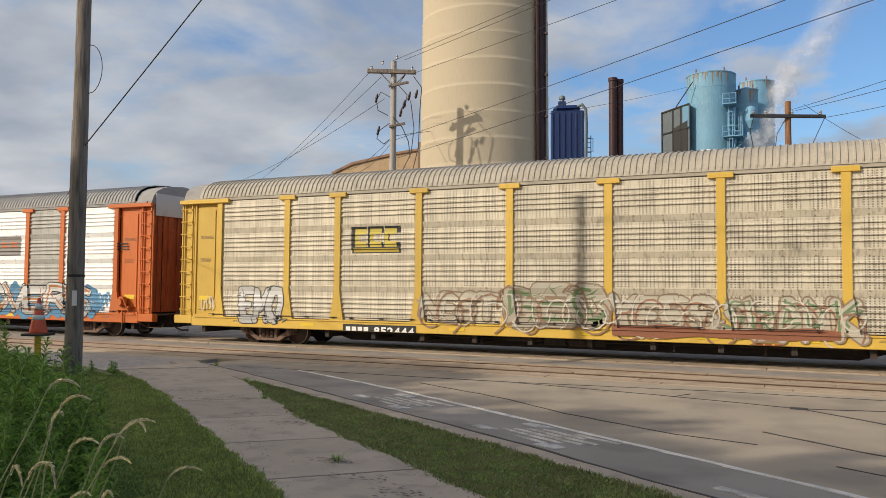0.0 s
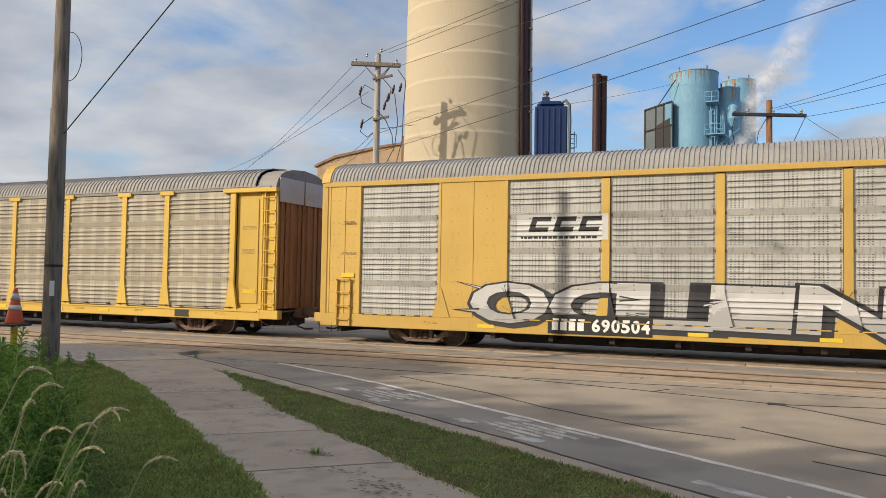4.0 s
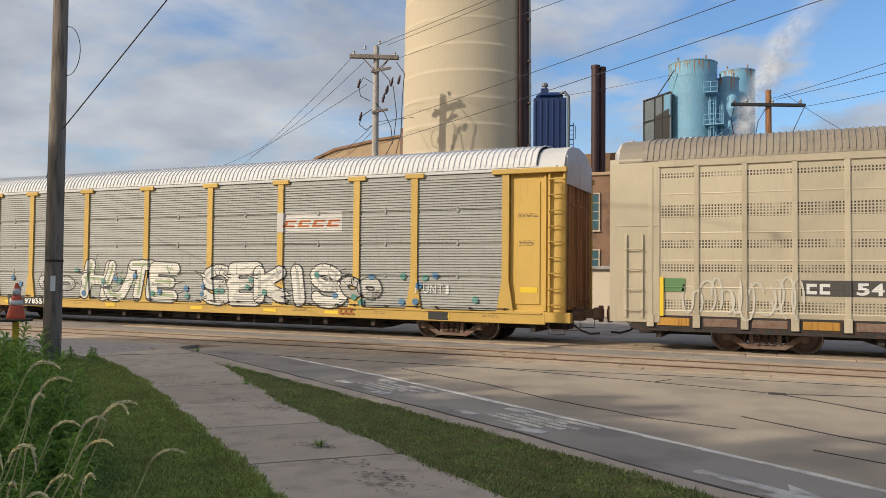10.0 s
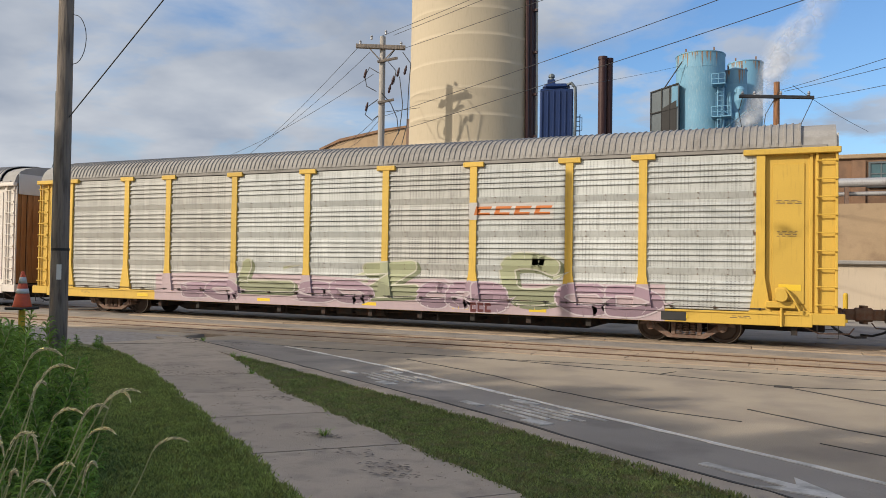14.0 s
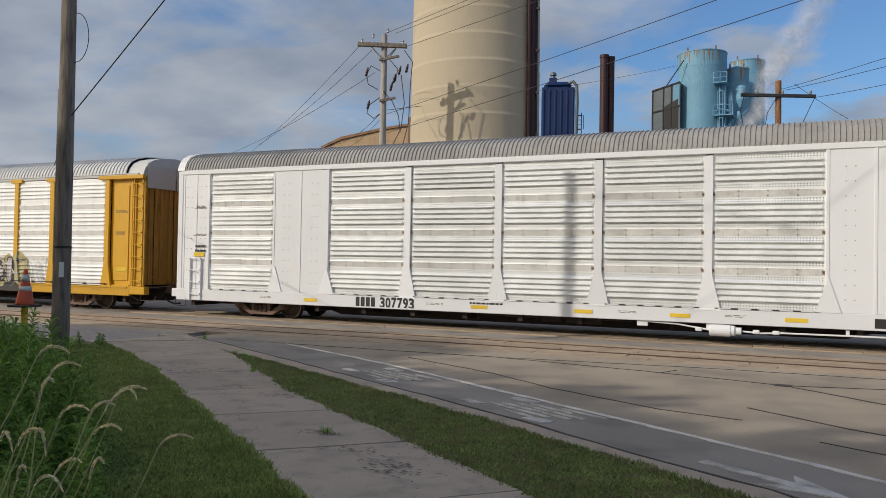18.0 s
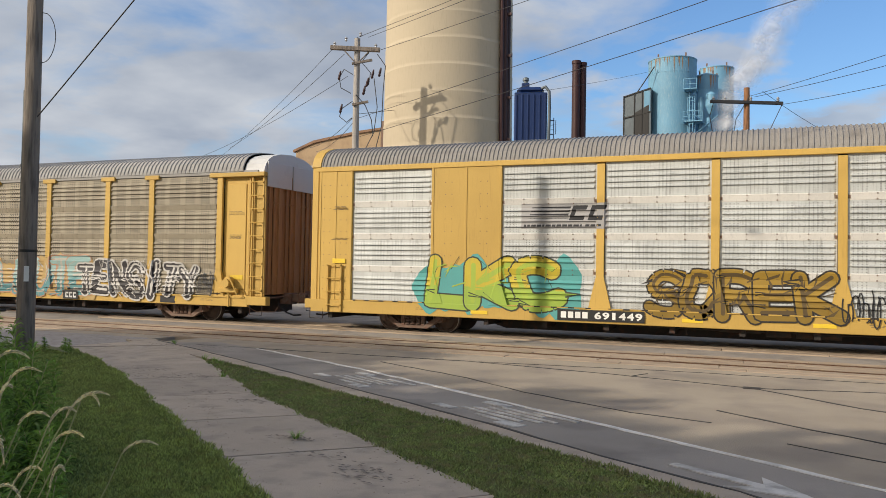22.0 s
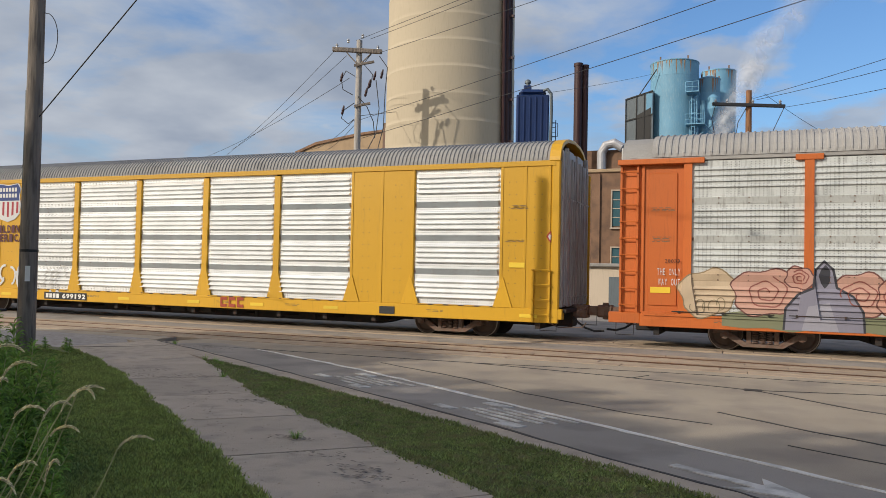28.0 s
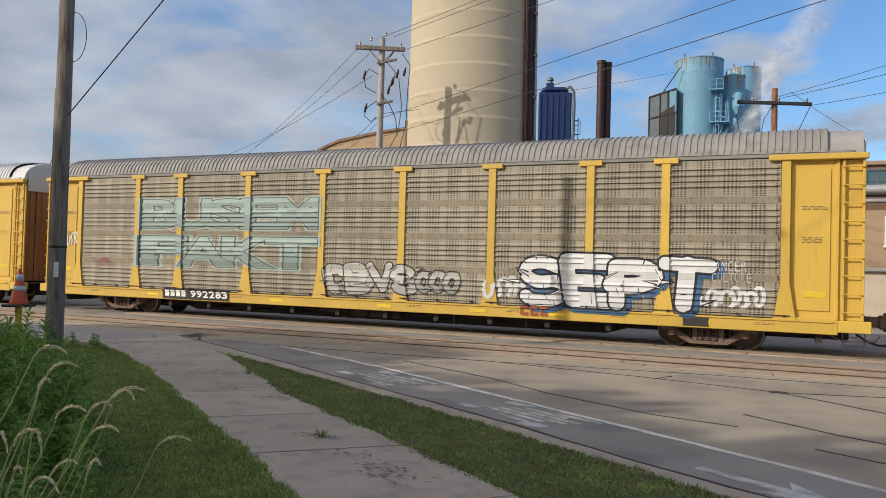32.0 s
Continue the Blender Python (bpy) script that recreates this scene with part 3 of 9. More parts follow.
apron = sheet("crossing_apron", [(-40, 15.4), (-14.2, 15.2), (-13.2, 14.4), (-9.2, 11.6), (-9.3, 11.3), (-13.6, 12.0), (-13.9, 14.2), (-14.0, 16.0), (-40, 16.0)], -0.004, M["concrete"], 0.1, "tan concrete apron before the crossing")
crossing = sheet("crossing", [(-40, 15.95), (60, 15.95), (60, 19.0), (-40, 19.0)], -0.002, M["crossing"], 0.1, "brown timber and concrete railway crossing surface")
bed = sheet("track_bed", [(-320, 19.0), (320, 19.0), (320, 24.6), (-320, 24.6)], -0.02, M["asphalt"], 0.1, "dark paved track bed under the train")
lot = sheet("yard_paving", [(-90, 24.6), (90, 24.6), (90, 60), (-90, 60)], -0.03, M["asphalt"], 0.08, "grey yard paving behind the track")


def planks():
    """Long crossing planks, one by one, between and beside the rails."""
    rnd = random.Random(5)
    meshes = {}
    for row, (y0, y1) in enumerate(((15.98, 16.38), (16.40, 16.82), (17.0, 17.36), (17.38, 17.74), (17.76, 18.14), (18.42, 18.72), (18.74, 19.0), (20.55, 20.95), (20.97, 21.4), (21.66, 22.1), (22.12, 22.5), (22.52, 22.86))):
        x = -22 + rnd.random() * 2
        while x < 12:
            w = rnd.choice((2.4, 3.0, 3.6))
            key = (w, round(y1 - y0, 2))
            if key not in meshes:
                meshes[key] = Shape().chamfer(0, w - 0.015, 0, y1 - y0, -0.05, 0, 0.008).mesh("plank", [M["crossing"]])
            m = pose(x, y0, gz(y0) + 0.012 + rnd.uniform(-0.004, 0.006), math.degrees(math.atan2(gz(y1) - gz(y0), y1 - y0)), 0, rnd.uniform(-0.08, 0.08))
            put("plank", meshes[key], crossing, m)
            x += w


def rails():
    prof = [(-0.075, -0.10), (0.075, -0.10), (0.02, -0.07), (0.02, -0.03), (0.036, -0.02), (0.036, 0.0), (-0.036, 0.0), (-0.036, -0.02), (-0.02, -0.03), (-0.02, -0.07)]
    for y, h in ((16.9, 0.03), (18.335, 0.02), (YC - 0.755, 0.0), (YC + 0.755, 0.0)):
        s = Shape()
        n = len(prof)
        z = gz(y) + h
        v = [(x, y + a, z + b) for x in (-330, 330) for a, b in prof]
        s.add(v, [tuple(range(n)), tuple(range(2 * n - 1, n - 1, -1))] + [(i, (i + 1) % n, n + (i + 1) % n, n + i) for i in range(n)])
        tagged(put("rail", s.mesh("rail", [M["rail"]])), "worn steel rail set into the crossing", "rail", "rails", "structure")


def seam(points, w=0.05, h=0.008, material=None, name="tar_seam", parent=None):
    """A thin uneven strip along plan points."""
    rnd = random.Random(int(abs(points[0][0]) * 1000))
    pts = []
    for (x0, y0), (x1, y1) in zip(points, points[1:]):
        k = max(2, int(math.hypot(x1 - x0, y1 - y0) / 0.35))
        pts += [(x0 + (x1 - x0) * i / k + rnd.gauss(0, 0.012), y0 + (y1 - y0) * i / k + rnd.gauss(0, 0.012)) for i in range(k)]
    pts.append(points[-1])
    s = Shape()
    v = []
    for i, p in enumerate(pts):
        a, b = pts[max(0, i - 1)], pts[min(len(pts) - 1, i + 1)]
        d = Vector((b[0] - a[0], b[1] - a[1])).normalized()
        ww = w * rnd.uniform(0.3, 0.95) / 2
        for sgn in (1, -1):
            x, y = p[0] - d.y * ww * sgn, p[1] + d.x * ww * sgn
            v.append((x, y, gz(y) + h))
    n = len(pts)
    v += [(x, y, z - 0.02) for x, y, z in v]
    f = [(2 * i, 2 * i + 1, 2 * i + 3, 2 * i + 2) for i in range(n - 1)]
    f += [(2 * i, 2 * i + 2, 2 * n + 2 * i + 2, 2 * n + 2 * i) for i in range(n - 1)] + [(2 * i + 1, 2 * n + 2 * i + 1, 2 * n + 2 * i + 3, 2 * i + 3) for i in range(n - 1)]
    s.add(v, f)
    return put(name, s.mesh(name, [material or M["tar"]]), parent if parent is not None else road)


def road_marks():
    for pts, w in (([(-12.04, 14.43), (-7.98, 14.56), (-5.5, 14.68), (-2.52, 14.14), (-0.21, 13.51), (1.18, 12.09), (6, 9.4)], 0.07),
                   ([(-6.9, 13.6), (-4.57, 12.22), (-3.28, 11.14), (-1.6, 10.16), (-0.6, 9.9)], 0.05), ([(-0.21, 13.51), (1.37, 13.99), (4, 14.6)], 0.05),
                   ([(-0.6, 10.9), (0.5, 10.0), (2.5, 8.6)], 0.06), ([(0.2, 9.0), (1.6, 8.2)], 0.05), ([(-2.2, 14.0), (-2.0, 14.6)], 0.04), ([(-5.3, 14.7), (-1.5, 15.3), (6, 15.6)], 0.04)):
        seam(pts, 0.75 * w)
    # dark seam along the gutter
    seam([(-13.2, 14.42), (-11.09, 13.27), (-5.71, 10.06), (-2.83, 8.31), (-1.41, 7.31), (8.0, 1.42)], 0.06, 0.05, name="gutter_seam", parent=gutter)
    put("patch", Shape().box(-0.13, 0.13, -0.09, 0.09, -0.02, 0.01).mesh("patch", [M["tar"]]), road, pose(-0.22, 13.5, gz(13.5) + 0.004))
    # the long lane line, in worn lengths
    a, b = Vector((-10.33, 14.39)), Vector((0.73, 7.42))
    line = [(-10.33, 14.39), (-6.75, 12.38), (-3.49, 10.24), (-0.81, 8.47), (0.73, 7.42), (9.0, 2.2)]
    for p, q in zip(line, line[1:]):
        seam([p, q], 0.105, 0.014, M["line_paint"], "lane_line", lane)

    def stencil(points, label):
        s = Shape()
        n = len(points)
        s.add([(x, y, gz(y) + 0.016) for x, y in points] + [(x, y, gz(y) - 0.01) for x, y in points], [tuple(range(n)), tuple(range(2 * n - 1, n - 1, -1))] + [(i, n + i, n + (i + 1) % n, (i + 1) % n) for i in range(n)])
        put("road_stencil", s.mesh("road_stencil", [M["road_paint"]]), lane, None, label)

    # bars of a stencilled rider and of an arrow, stretched along the lane
    def bar(c, u0, u1, v0, v1):
        n = Vector((-R.y, R.x))
        stencil([tuple(Vector(c) + R * u + n * w) for u, w in ((u0, v0), (u1, v0), (u1, v1), (u0, v1))], "worn white painted road stencil bar")

    for c in ((-6.0, 11.05), (-3.05, 9.2)):
        for u0, u1, v0, v1 in ((-0.95, -0.55, -0.32, -0.18), (-0.6, 0.55, -0.12, -0.06), (-0.5, 0.75, 0.02, 0.08), (-0.4, 0.85, 0.16, 0.22), (-0.25, 0.5, 0.3, 0.36), (0.45, 0.8, -0.42, -0.22), (-0.75, -0.3, 0.36, 0.52), (-0.1, 0.6, -0.28, -0.22), (0.2, 0.95, 0.42, 0.48)):
            bar(c, u0, u1, v0, v1)
    bar((-0.78, 7.45), 0.0, 0.92, -0.06, 0.06)
    n = Vector((-R.y, R.x))
    c = Vector((-0.78, 7.45))
    stencil([tuple(c + R * u + n * w) for u, w in ((0.72, 0.27), (1.4, 0.0), (0.72, -0.27), (0.92, 0.0))], "worn white painted road arrow head")


planks()
rails()
road_marks()


def sidewalk():
    """Concrete flags between the lawn and the verge, one by one, with open joints."""
    walk_way = empty("sidewalk")
    tagged(walk_way, "stained concrete sidewalk flags with dark joints", "sidewalk", kind="structure")
    left = [(5.0, -2.2), (-4.03, 5.32), (-6.08, 6.88), (-9.37, 9.4), (-11.59, 10.91), (-13.5, 12.0)]
    right = [(6.6, -0.95), (-2.38, 6.0), (-3.45, 6.78), (-5.95, 8.52), (-9.22, 11.45), (-13.2, 14.3)]

    def along(line, k):
        """Where an edge line stands k metres along the walk."""
        d = [-0.798 * x + 0.603 * y for x, y in line]
        for (p, q), u, v in zip(zip(line, line[1:]), d, d[1:]):
            if k <= v:
                f = (k - u) / (v - u)
                return (p[0] + (q[0] - p[0]) * f, p[1] + (q[1] - p[1]) * f)
        return line[-1]

    for i in range(-7, 7):
        a, b = 6.89 + 1.84 * i + 0.012, 6.89 + 1.84 * (i + 1) - 0.012
        quad = [along(left, a), along(right, a - 0.17), along(right, b - 0.17), along(left, b)]
        h = 0.05 + random.Random(i + 9).uniform(-0.006, 0.006)
        sheet("flag", quad, h, M["walk"], 0.1, parent=walk_way)
    s = Shape()
    out = left + right[::-1]
    s.add([(x, y, gz(y) + 0.03) for x, y in out], [tuple(range(len(out)))])
    put("joint_bed", s.mesh("joint_bed", [M["tar"]]), walk_way)


sidewalk()

# ---- behind the train ----


def smokestack():
    base = empty("smokestack", pose(-16.36, 39.7, 0))
    tagged(base, "tall round cast concrete smokestack in cream", "smokestack")
    prof, z = [], 0.0
    rnd = random.Random(3)
    while z < 46:
        r = 3.60 - 0.009 * z
        a, b = r + rnd.uniform(-0.006, 0.006), r + rnd.uniform(-0.006, 0.006)
        prof += [(a, z), (a, z + 0.16), (b, z + 0.7), (b, z + 1.22), (b + 0.008, z + 1.31), (b + 0.008, z + 1.35)]
        z += 1.37
    put("shaft", Shape().lathe(prof, 64).mesh("shaft", [M["concrete_stack"]], True), base)
    # conduit and ladder on the far side of the light
    a = math.radians(-14)
    for off, r in ((0.0, 0.16), (0.085, 0.13), (-0.08, 0.11)):
        x, y = 3.74 * math.cos(a + off), 3.74 * math.sin(a + off)
        put("conduit", Shape().tube((x, y, 0), (x - 0.28, y, 46), r, r, 8).mesh("conduit", [M["maroon"]]), base)
    bm = Shape().box(3.3, 3.9, -0.95, -0.8, 0, 0.12).mesh("bracket", [M["maroon"]])
    for i in range(20):
        put("bracket", bm, base, pose(0, 0, 2 + i * 2.2))


smokestack()


def cable(name, p, q, sag=0.4, r=0.012, label="thin dark overhead cable", n=14):
    p, q = Vector(p), Vector(q)
    pts = [p.lerp(q, i / n) - Vector((0, 0, sag * 4 * (i / n) * (1 - i / n))) for i in range(n + 1)]
    tagged(put(name, Shape().path(pts, r, 5).mesh(name, [M["wire"]])), label, "cable", "overhead cables")


def pole_shape(h, r0, r1, n=14):
    s = Shape()
    rnd = random.Random(int(h * 10))
    ring = [(0.0, r0)] + [(h * i / 8, r0 + (r1 - r0) * i / 8) for i in range(1, 9)]
    v = []
    for z, r in ring:
        for i in range(n):
            k = r * (1 + rnd.uniform(-0.02, 0.02))
            v.append((k * math.cos(2 * math.pi * i / n), k * math.sin(2 * math.pi * i / n), z))
    f = [(k * n + i, k * n + (i + 1) % n, (k + 1) * n + (i + 1) % n, (k + 1) * n + i) for k in range(8) for i in range(n)] + [tuple(8 * n + i for i in range(n))]
    return s.add(v, f)


def service_pole():
    """The pole by the stack: crossarm, braces, cut-outs, cable drops and a lamp."""
    p = empty("utility_pole", pose(-18.55, 33.3, 0))
    tagged(p, "weathered grey wooden utility pole with crossarm and cable drops", "utility pole")
    put("shaft", pole_shape(13.0, 0.20, 0.14).mesh("shaft", [M["wood_pale"]]), p)
    ang = 24
    put("crossarm", Shape().chamfer(-1.2, 1.2, -0.1, 0.1, -0.10, 0.10, 0.015).mesh("crossarm", [M["wood_dark"]]), p, pose(0, -0.2, 12.45, 0, 1.5, ang))
    put("crossarm", Shape().chamfer(-0.15, 0.85, -0.05, 0.05, -0.06, 0.06, 0.012).mesh("crossarm", [M["wood_dark"]]), p, pose(0, -0.2, 11.75, 0, -12, ang))
    put("crossarm", Shape().chamfer(-0.1, 0.7, -0.05, 0.05, -0.06, 0.06, 0.012).mesh("crossarm", [M["wood_dark"]]), p, pose(0, -0.2, 9.75, 0, -12, ang))
    for sgn in (-1, 1):
        put("brace", Shape().tube((sgn * 0.65, -0.2, 12.4), (0, -0.2, 11.7), 0.03).mesh("brace", [M["wood"]]), p, pose(0, 0, 0, 0, 0, ang))
    for x, z in ((-1.0, 12.55), (-0.45, 12.8), (0.25, 13.05), (1.0, 12.5)):
        put("insulator", Shape().lathe([(0.03, 0), (0.07, 0.04), (0.05, 0.1), (0.08, 0.14), (0.03, 0.22)], 10).mesh("insulator", [M["metal_grey"]]), p, pose(x * 0.91, x * 0.4 - 0.2, z))
    for x, z in ((-0.75, 10.9), (-0.65, 9.3), (0.85, 11.0), (1.2, 11.1), (0.6, 10.6), (0.45, 10.2)):
        put("cut_out", Shape().lathe([(0.03, 0), (0.07, 0.08), (0.05, 0.15), (0.07, 0.22), (0.03, 0.45)], 10).mesh("cut_out", [M["maroon"]]), p, pose(x * 0.91, x * 0.4 - 0.25, z, 0, 14, 0))
    for pts in ([(-0.1, -0.2, 11.2), (-0.6, -0.2, 11.5), (-0.85, -0.2, 11.1), (-0.75, -0.2, 10.6), (-0.2, -0.2, 10.3)], [(-0.1, -0.2, 9.9), (-0.65, -0.2, 9.6), (-0.8, -0.2, 9.2), (-0.4, -0.2, 8.9), (-0.1, -0.2, 9.1)],
                [(1.0, 0.2, 12.2), (1.45, 0.2, 11.6), (1.35, 0.2, 10.4), (1.3, 0.2, 8.7), (1.0, 0.2, 7.6), (0.2, -0.1, 7.1)], [(0.9, 0.1, 11.0), (1.1, 0.1, 9.6), (0.95, 0.1, 8.4), (0.5, 0, 7.5), (0.1, -0.1, 7.3)],
                [(0.6, 0.1, 12.3), (0.3, -0.1, 11.8), (0.7, 0.1, 11.3), (0.6, 0.1, 10.7)], [(0.1, -0.2, 10.2), (0.5, 0, 9.7), (0.8, 0.1, 9.0), (0.9, 0.1, 8.2)]):
        put("lead", Shape().path(pts, 0.022, 5).mesh("lead", [M["wire"]]), p)
    put("riser", Shape().box(-0.1, 0.28, -0.28, -0.14, 0, 6.9).mesh("riser", [M["wood_dark"]]), p)
    s = Shape().path([(-0.1, -0.2, 6.2), (-0.8, -0.5, 6.5), (-1.5, -0.8, 6.6)], 0.04, 8)
    put("lamp_arm", s.mesh("lamp_arm", [M["metal_grey"]]), p)
    put("lamp_head", Shape().lathe([(0.05, -0.1), (0.2, -0.06), (0.22, 0.04), (0.12, 0.12)], 14).mesh("lamp_head", [M["metal_grey"]], True), p, Matrix.Translation((-1.9, -1.0, 6.6)) @ Matrix.Diagonal((2.2, 1, 1, 1)))


service_pole()


def yard_pole():
    p = empty("utility_pole", pose(-1.33, 51.7, 0))
    tagged(p, "brown wooden pole with a dark crossarm and insulators", "utility pole")
    put("shaft", pole_shape(13.4, 0.24, 0.17).mesh("shaft", [M["wood_warm"]]), p)
    put("crossarm", Shape().chamfer(-2.2, 2.2, -0.09, 0.09, -0.1, 0.1, 0.02).mesh("crossarm", [M["wire"]]), p, pose(0, -0.25, 12.45, 0, 1.2, 20))
    for x in (-2.0, -1.3, 0.25, 1.9):
        put("insulator", Shape().lathe([(0.04, 0), (0.1, 0.05), (0.06, 0.12), (0.1, 0.18), (0.04, 0.3)], 10).mesh("insulator", [M["metal_grey"]]), p, pose(x * 0.94, x * 0.34 - 0.25, 12.5))
    for pts in ([(-1.9, -0.9, 12.4), (-2.1, -0.9, 11.6), (-1.9, -0.8, 10.4)], [(0.2, -0.2, 12.9), (-0.6, -0.4, 11.4), (-0.8, -0.4, 10.0)], [(2.0, 0.5, 12.3), (1.4, 0.3, 10.9), (1.0, 0.1, 9.8)]):
        put("lead", Shape().path(pts, 0.025, 5).mesh("lead", [M["wire"]]), p)
    for x, z in ((0.35, 9.0), (-0.4, 8.6)):
        put("transformer", Shape().lathe([(0.2, 0), (0.26, 0.05), (0.26, 0.8), (0.2, 0.88), (0.06, 1.0)], 16).mesh("transformer", [M["white"]], True), p, pose(x * 1.4, -0.35, z))


yard_pole()


def collector():
    """The blue dust collector on the roof beside the stack."""
    b = empty("dust_collector", pose(-18.68, 63.5, 0, 0, 0, 18))
    tagged(b, "deep blue ribbed sheet metal dust collector", "dust collector")
    put("housing", Shape().chamfer(-1.35, 1.35, -1.3, 1.3, 8.0, 16.6, 0.06).mesh("housing", [M["blue"]]), b)
    for i in range(6):
        put("rib", Shape().chamfer(-0.06, 0.06, -0.09, 0.0, 8.2, 16.4, 0.02).mesh("rib", [M["blue"]]), b, pose(-1.2 + i * 0.48, -1.3, 0))
    put("cap", Shape().chamfer(-1.15, 1.1, -1.1, 1.1, 16.6, 17.15, 0.3).mesh("cap", [M["blue"]]), b)
    put("hatch", Shape().chamfer(-0.75, -0.1, -0.4, 0.3, 17.15, 17.6, 0.05).mesh("hatch", [M["blue"]]), b)
    put("elbow", Shape().path([(0.9, -0.9, 17.0), (1.2, -1.1, 17.1), (1.5, -1.2, 16.7), (1.55, -1.2, 15.4), (1.5, -1.2, 12.0)], 0.13, 10).mesh("elbow", [M["duct"]]), b)
    put("vent", Shape().lathe([(0.2, 17.5), (0.18, 17.8), (0.28, 17.85), (0.25, 18.05), (0.12, 18.15)], 14, 0, (-0.4, 0)).mesh("vent", [M["duct"]]), b)
    s = Shape()
    for x in (1.5, 1.95):
        s.tube((x, -0.6, 9), (x, -0.6, 14.6), 0.035)
    for i in range(14):
        s.tube((1.5, -0.6, 9.2 + i * 0.4), (1.95, -0.6, 9.2 + i * 0.4), 0.025)
    s.path([(1.45, -0.9, 13.2), (2.1, -0.9, 13.2), (2.1, -0.9, 14.3), (1.45, -0.9, 14.3)], 0.03)
    put("ladder", s.mesh("ladder", [M["blue"]]), b)
    put("side_box", Shape().chamfer(-1.75, -1.35, -0.9, 0.4, 9.6, 12.6, 0.04).mesh("side_box", [M["blue"]]), b)
    put("fan_duct", Shape().chamfer(-1.9, -1.4, -1.2, -0.5, 5.0, 9.6, 0.05).mesh("fan_duct", [M["pipe"]]), b)


collector()


def flues():
    for x, y, h, r in ((-17.25, 74.1, 22.1, 0.40), (-16.75, 74.6, 22.0, 0.36)):
        f = empty("flue", pose(x, y, 0))
        tagged(f, "dark maroon steel flue pipe with a rimmed top", "flue", "twin flues")
        put("pipe", Shape().lathe([(r, 0), (r, h - 0.3), (r + 0.05, h - 0.3), (r + 0.05, h), (r - 0.05, h), (r - 0.05, h - 0.5)], 20).mesh("pipe", [M["maroon"]], False), f)


flues()


def tank(name, x, y, r, h, label, rust=True):
    t = empty(name, pose(x, y, 0))
    tagged(t, label, "storage tank", "blue storage tanks")
    put("shell", Shape().lathe([(r, 0), (r, h * 0.55), (r + 0.02, h * 0.552), (r, h * 0.556), (r, h - 1.6)], 64).mesh("shell", [M["sky_blue"]]), t)
    put("top_course", Shape().lathe([(r + 0.015, h - 1.62), (r + 0.015, h - 0.1), (r + 0.06, h - 0.1), (r + 0.06, h), (r - 0.2, h + 0.08), (0.3, h + 0.35)], 64).mesh("top_course", [M["sky_blue"]]), t)
    rs = random.Random(int(h * 10))
    for i in range(14 if rust else 4):
        a = -math.pi / 2 + rs.uniform(-1.2, 1.2)
        ln = rs.uniform(0.3, 1.7)
        w = rs.uniform(0.03, 0.085)
        put("rust_run", Shape().prism([(-w, 0), (w, 0), (w * 0.7, -ln * 0.45), (w * 0.15, -ln), (-w * 0.1, -ln * 0.8), (-w * 0.8, -ln * 0.35)], -0.012, 0.0).mesh("rust_run", [M["rust_run"]]), t, pose((r + 0.02) * math.cos(a), (r + 0.02) * math.sin(a), h - 0.12, 0, 0, math.degrees(a) + 90), "brown rust run")
    for i in range(5):
        a = 2 * math.pi * i / 5 + 0.4
        put("lifting_lug", Shape().box(-0.08, 0.08, -0.05, 0.05, 0, 0.4).mesh("lifting_lug", [M["rusty"]]), t, pose(r * 0.95 * math.cos(a), r * 0.95 * math.sin(a), h))
    return t


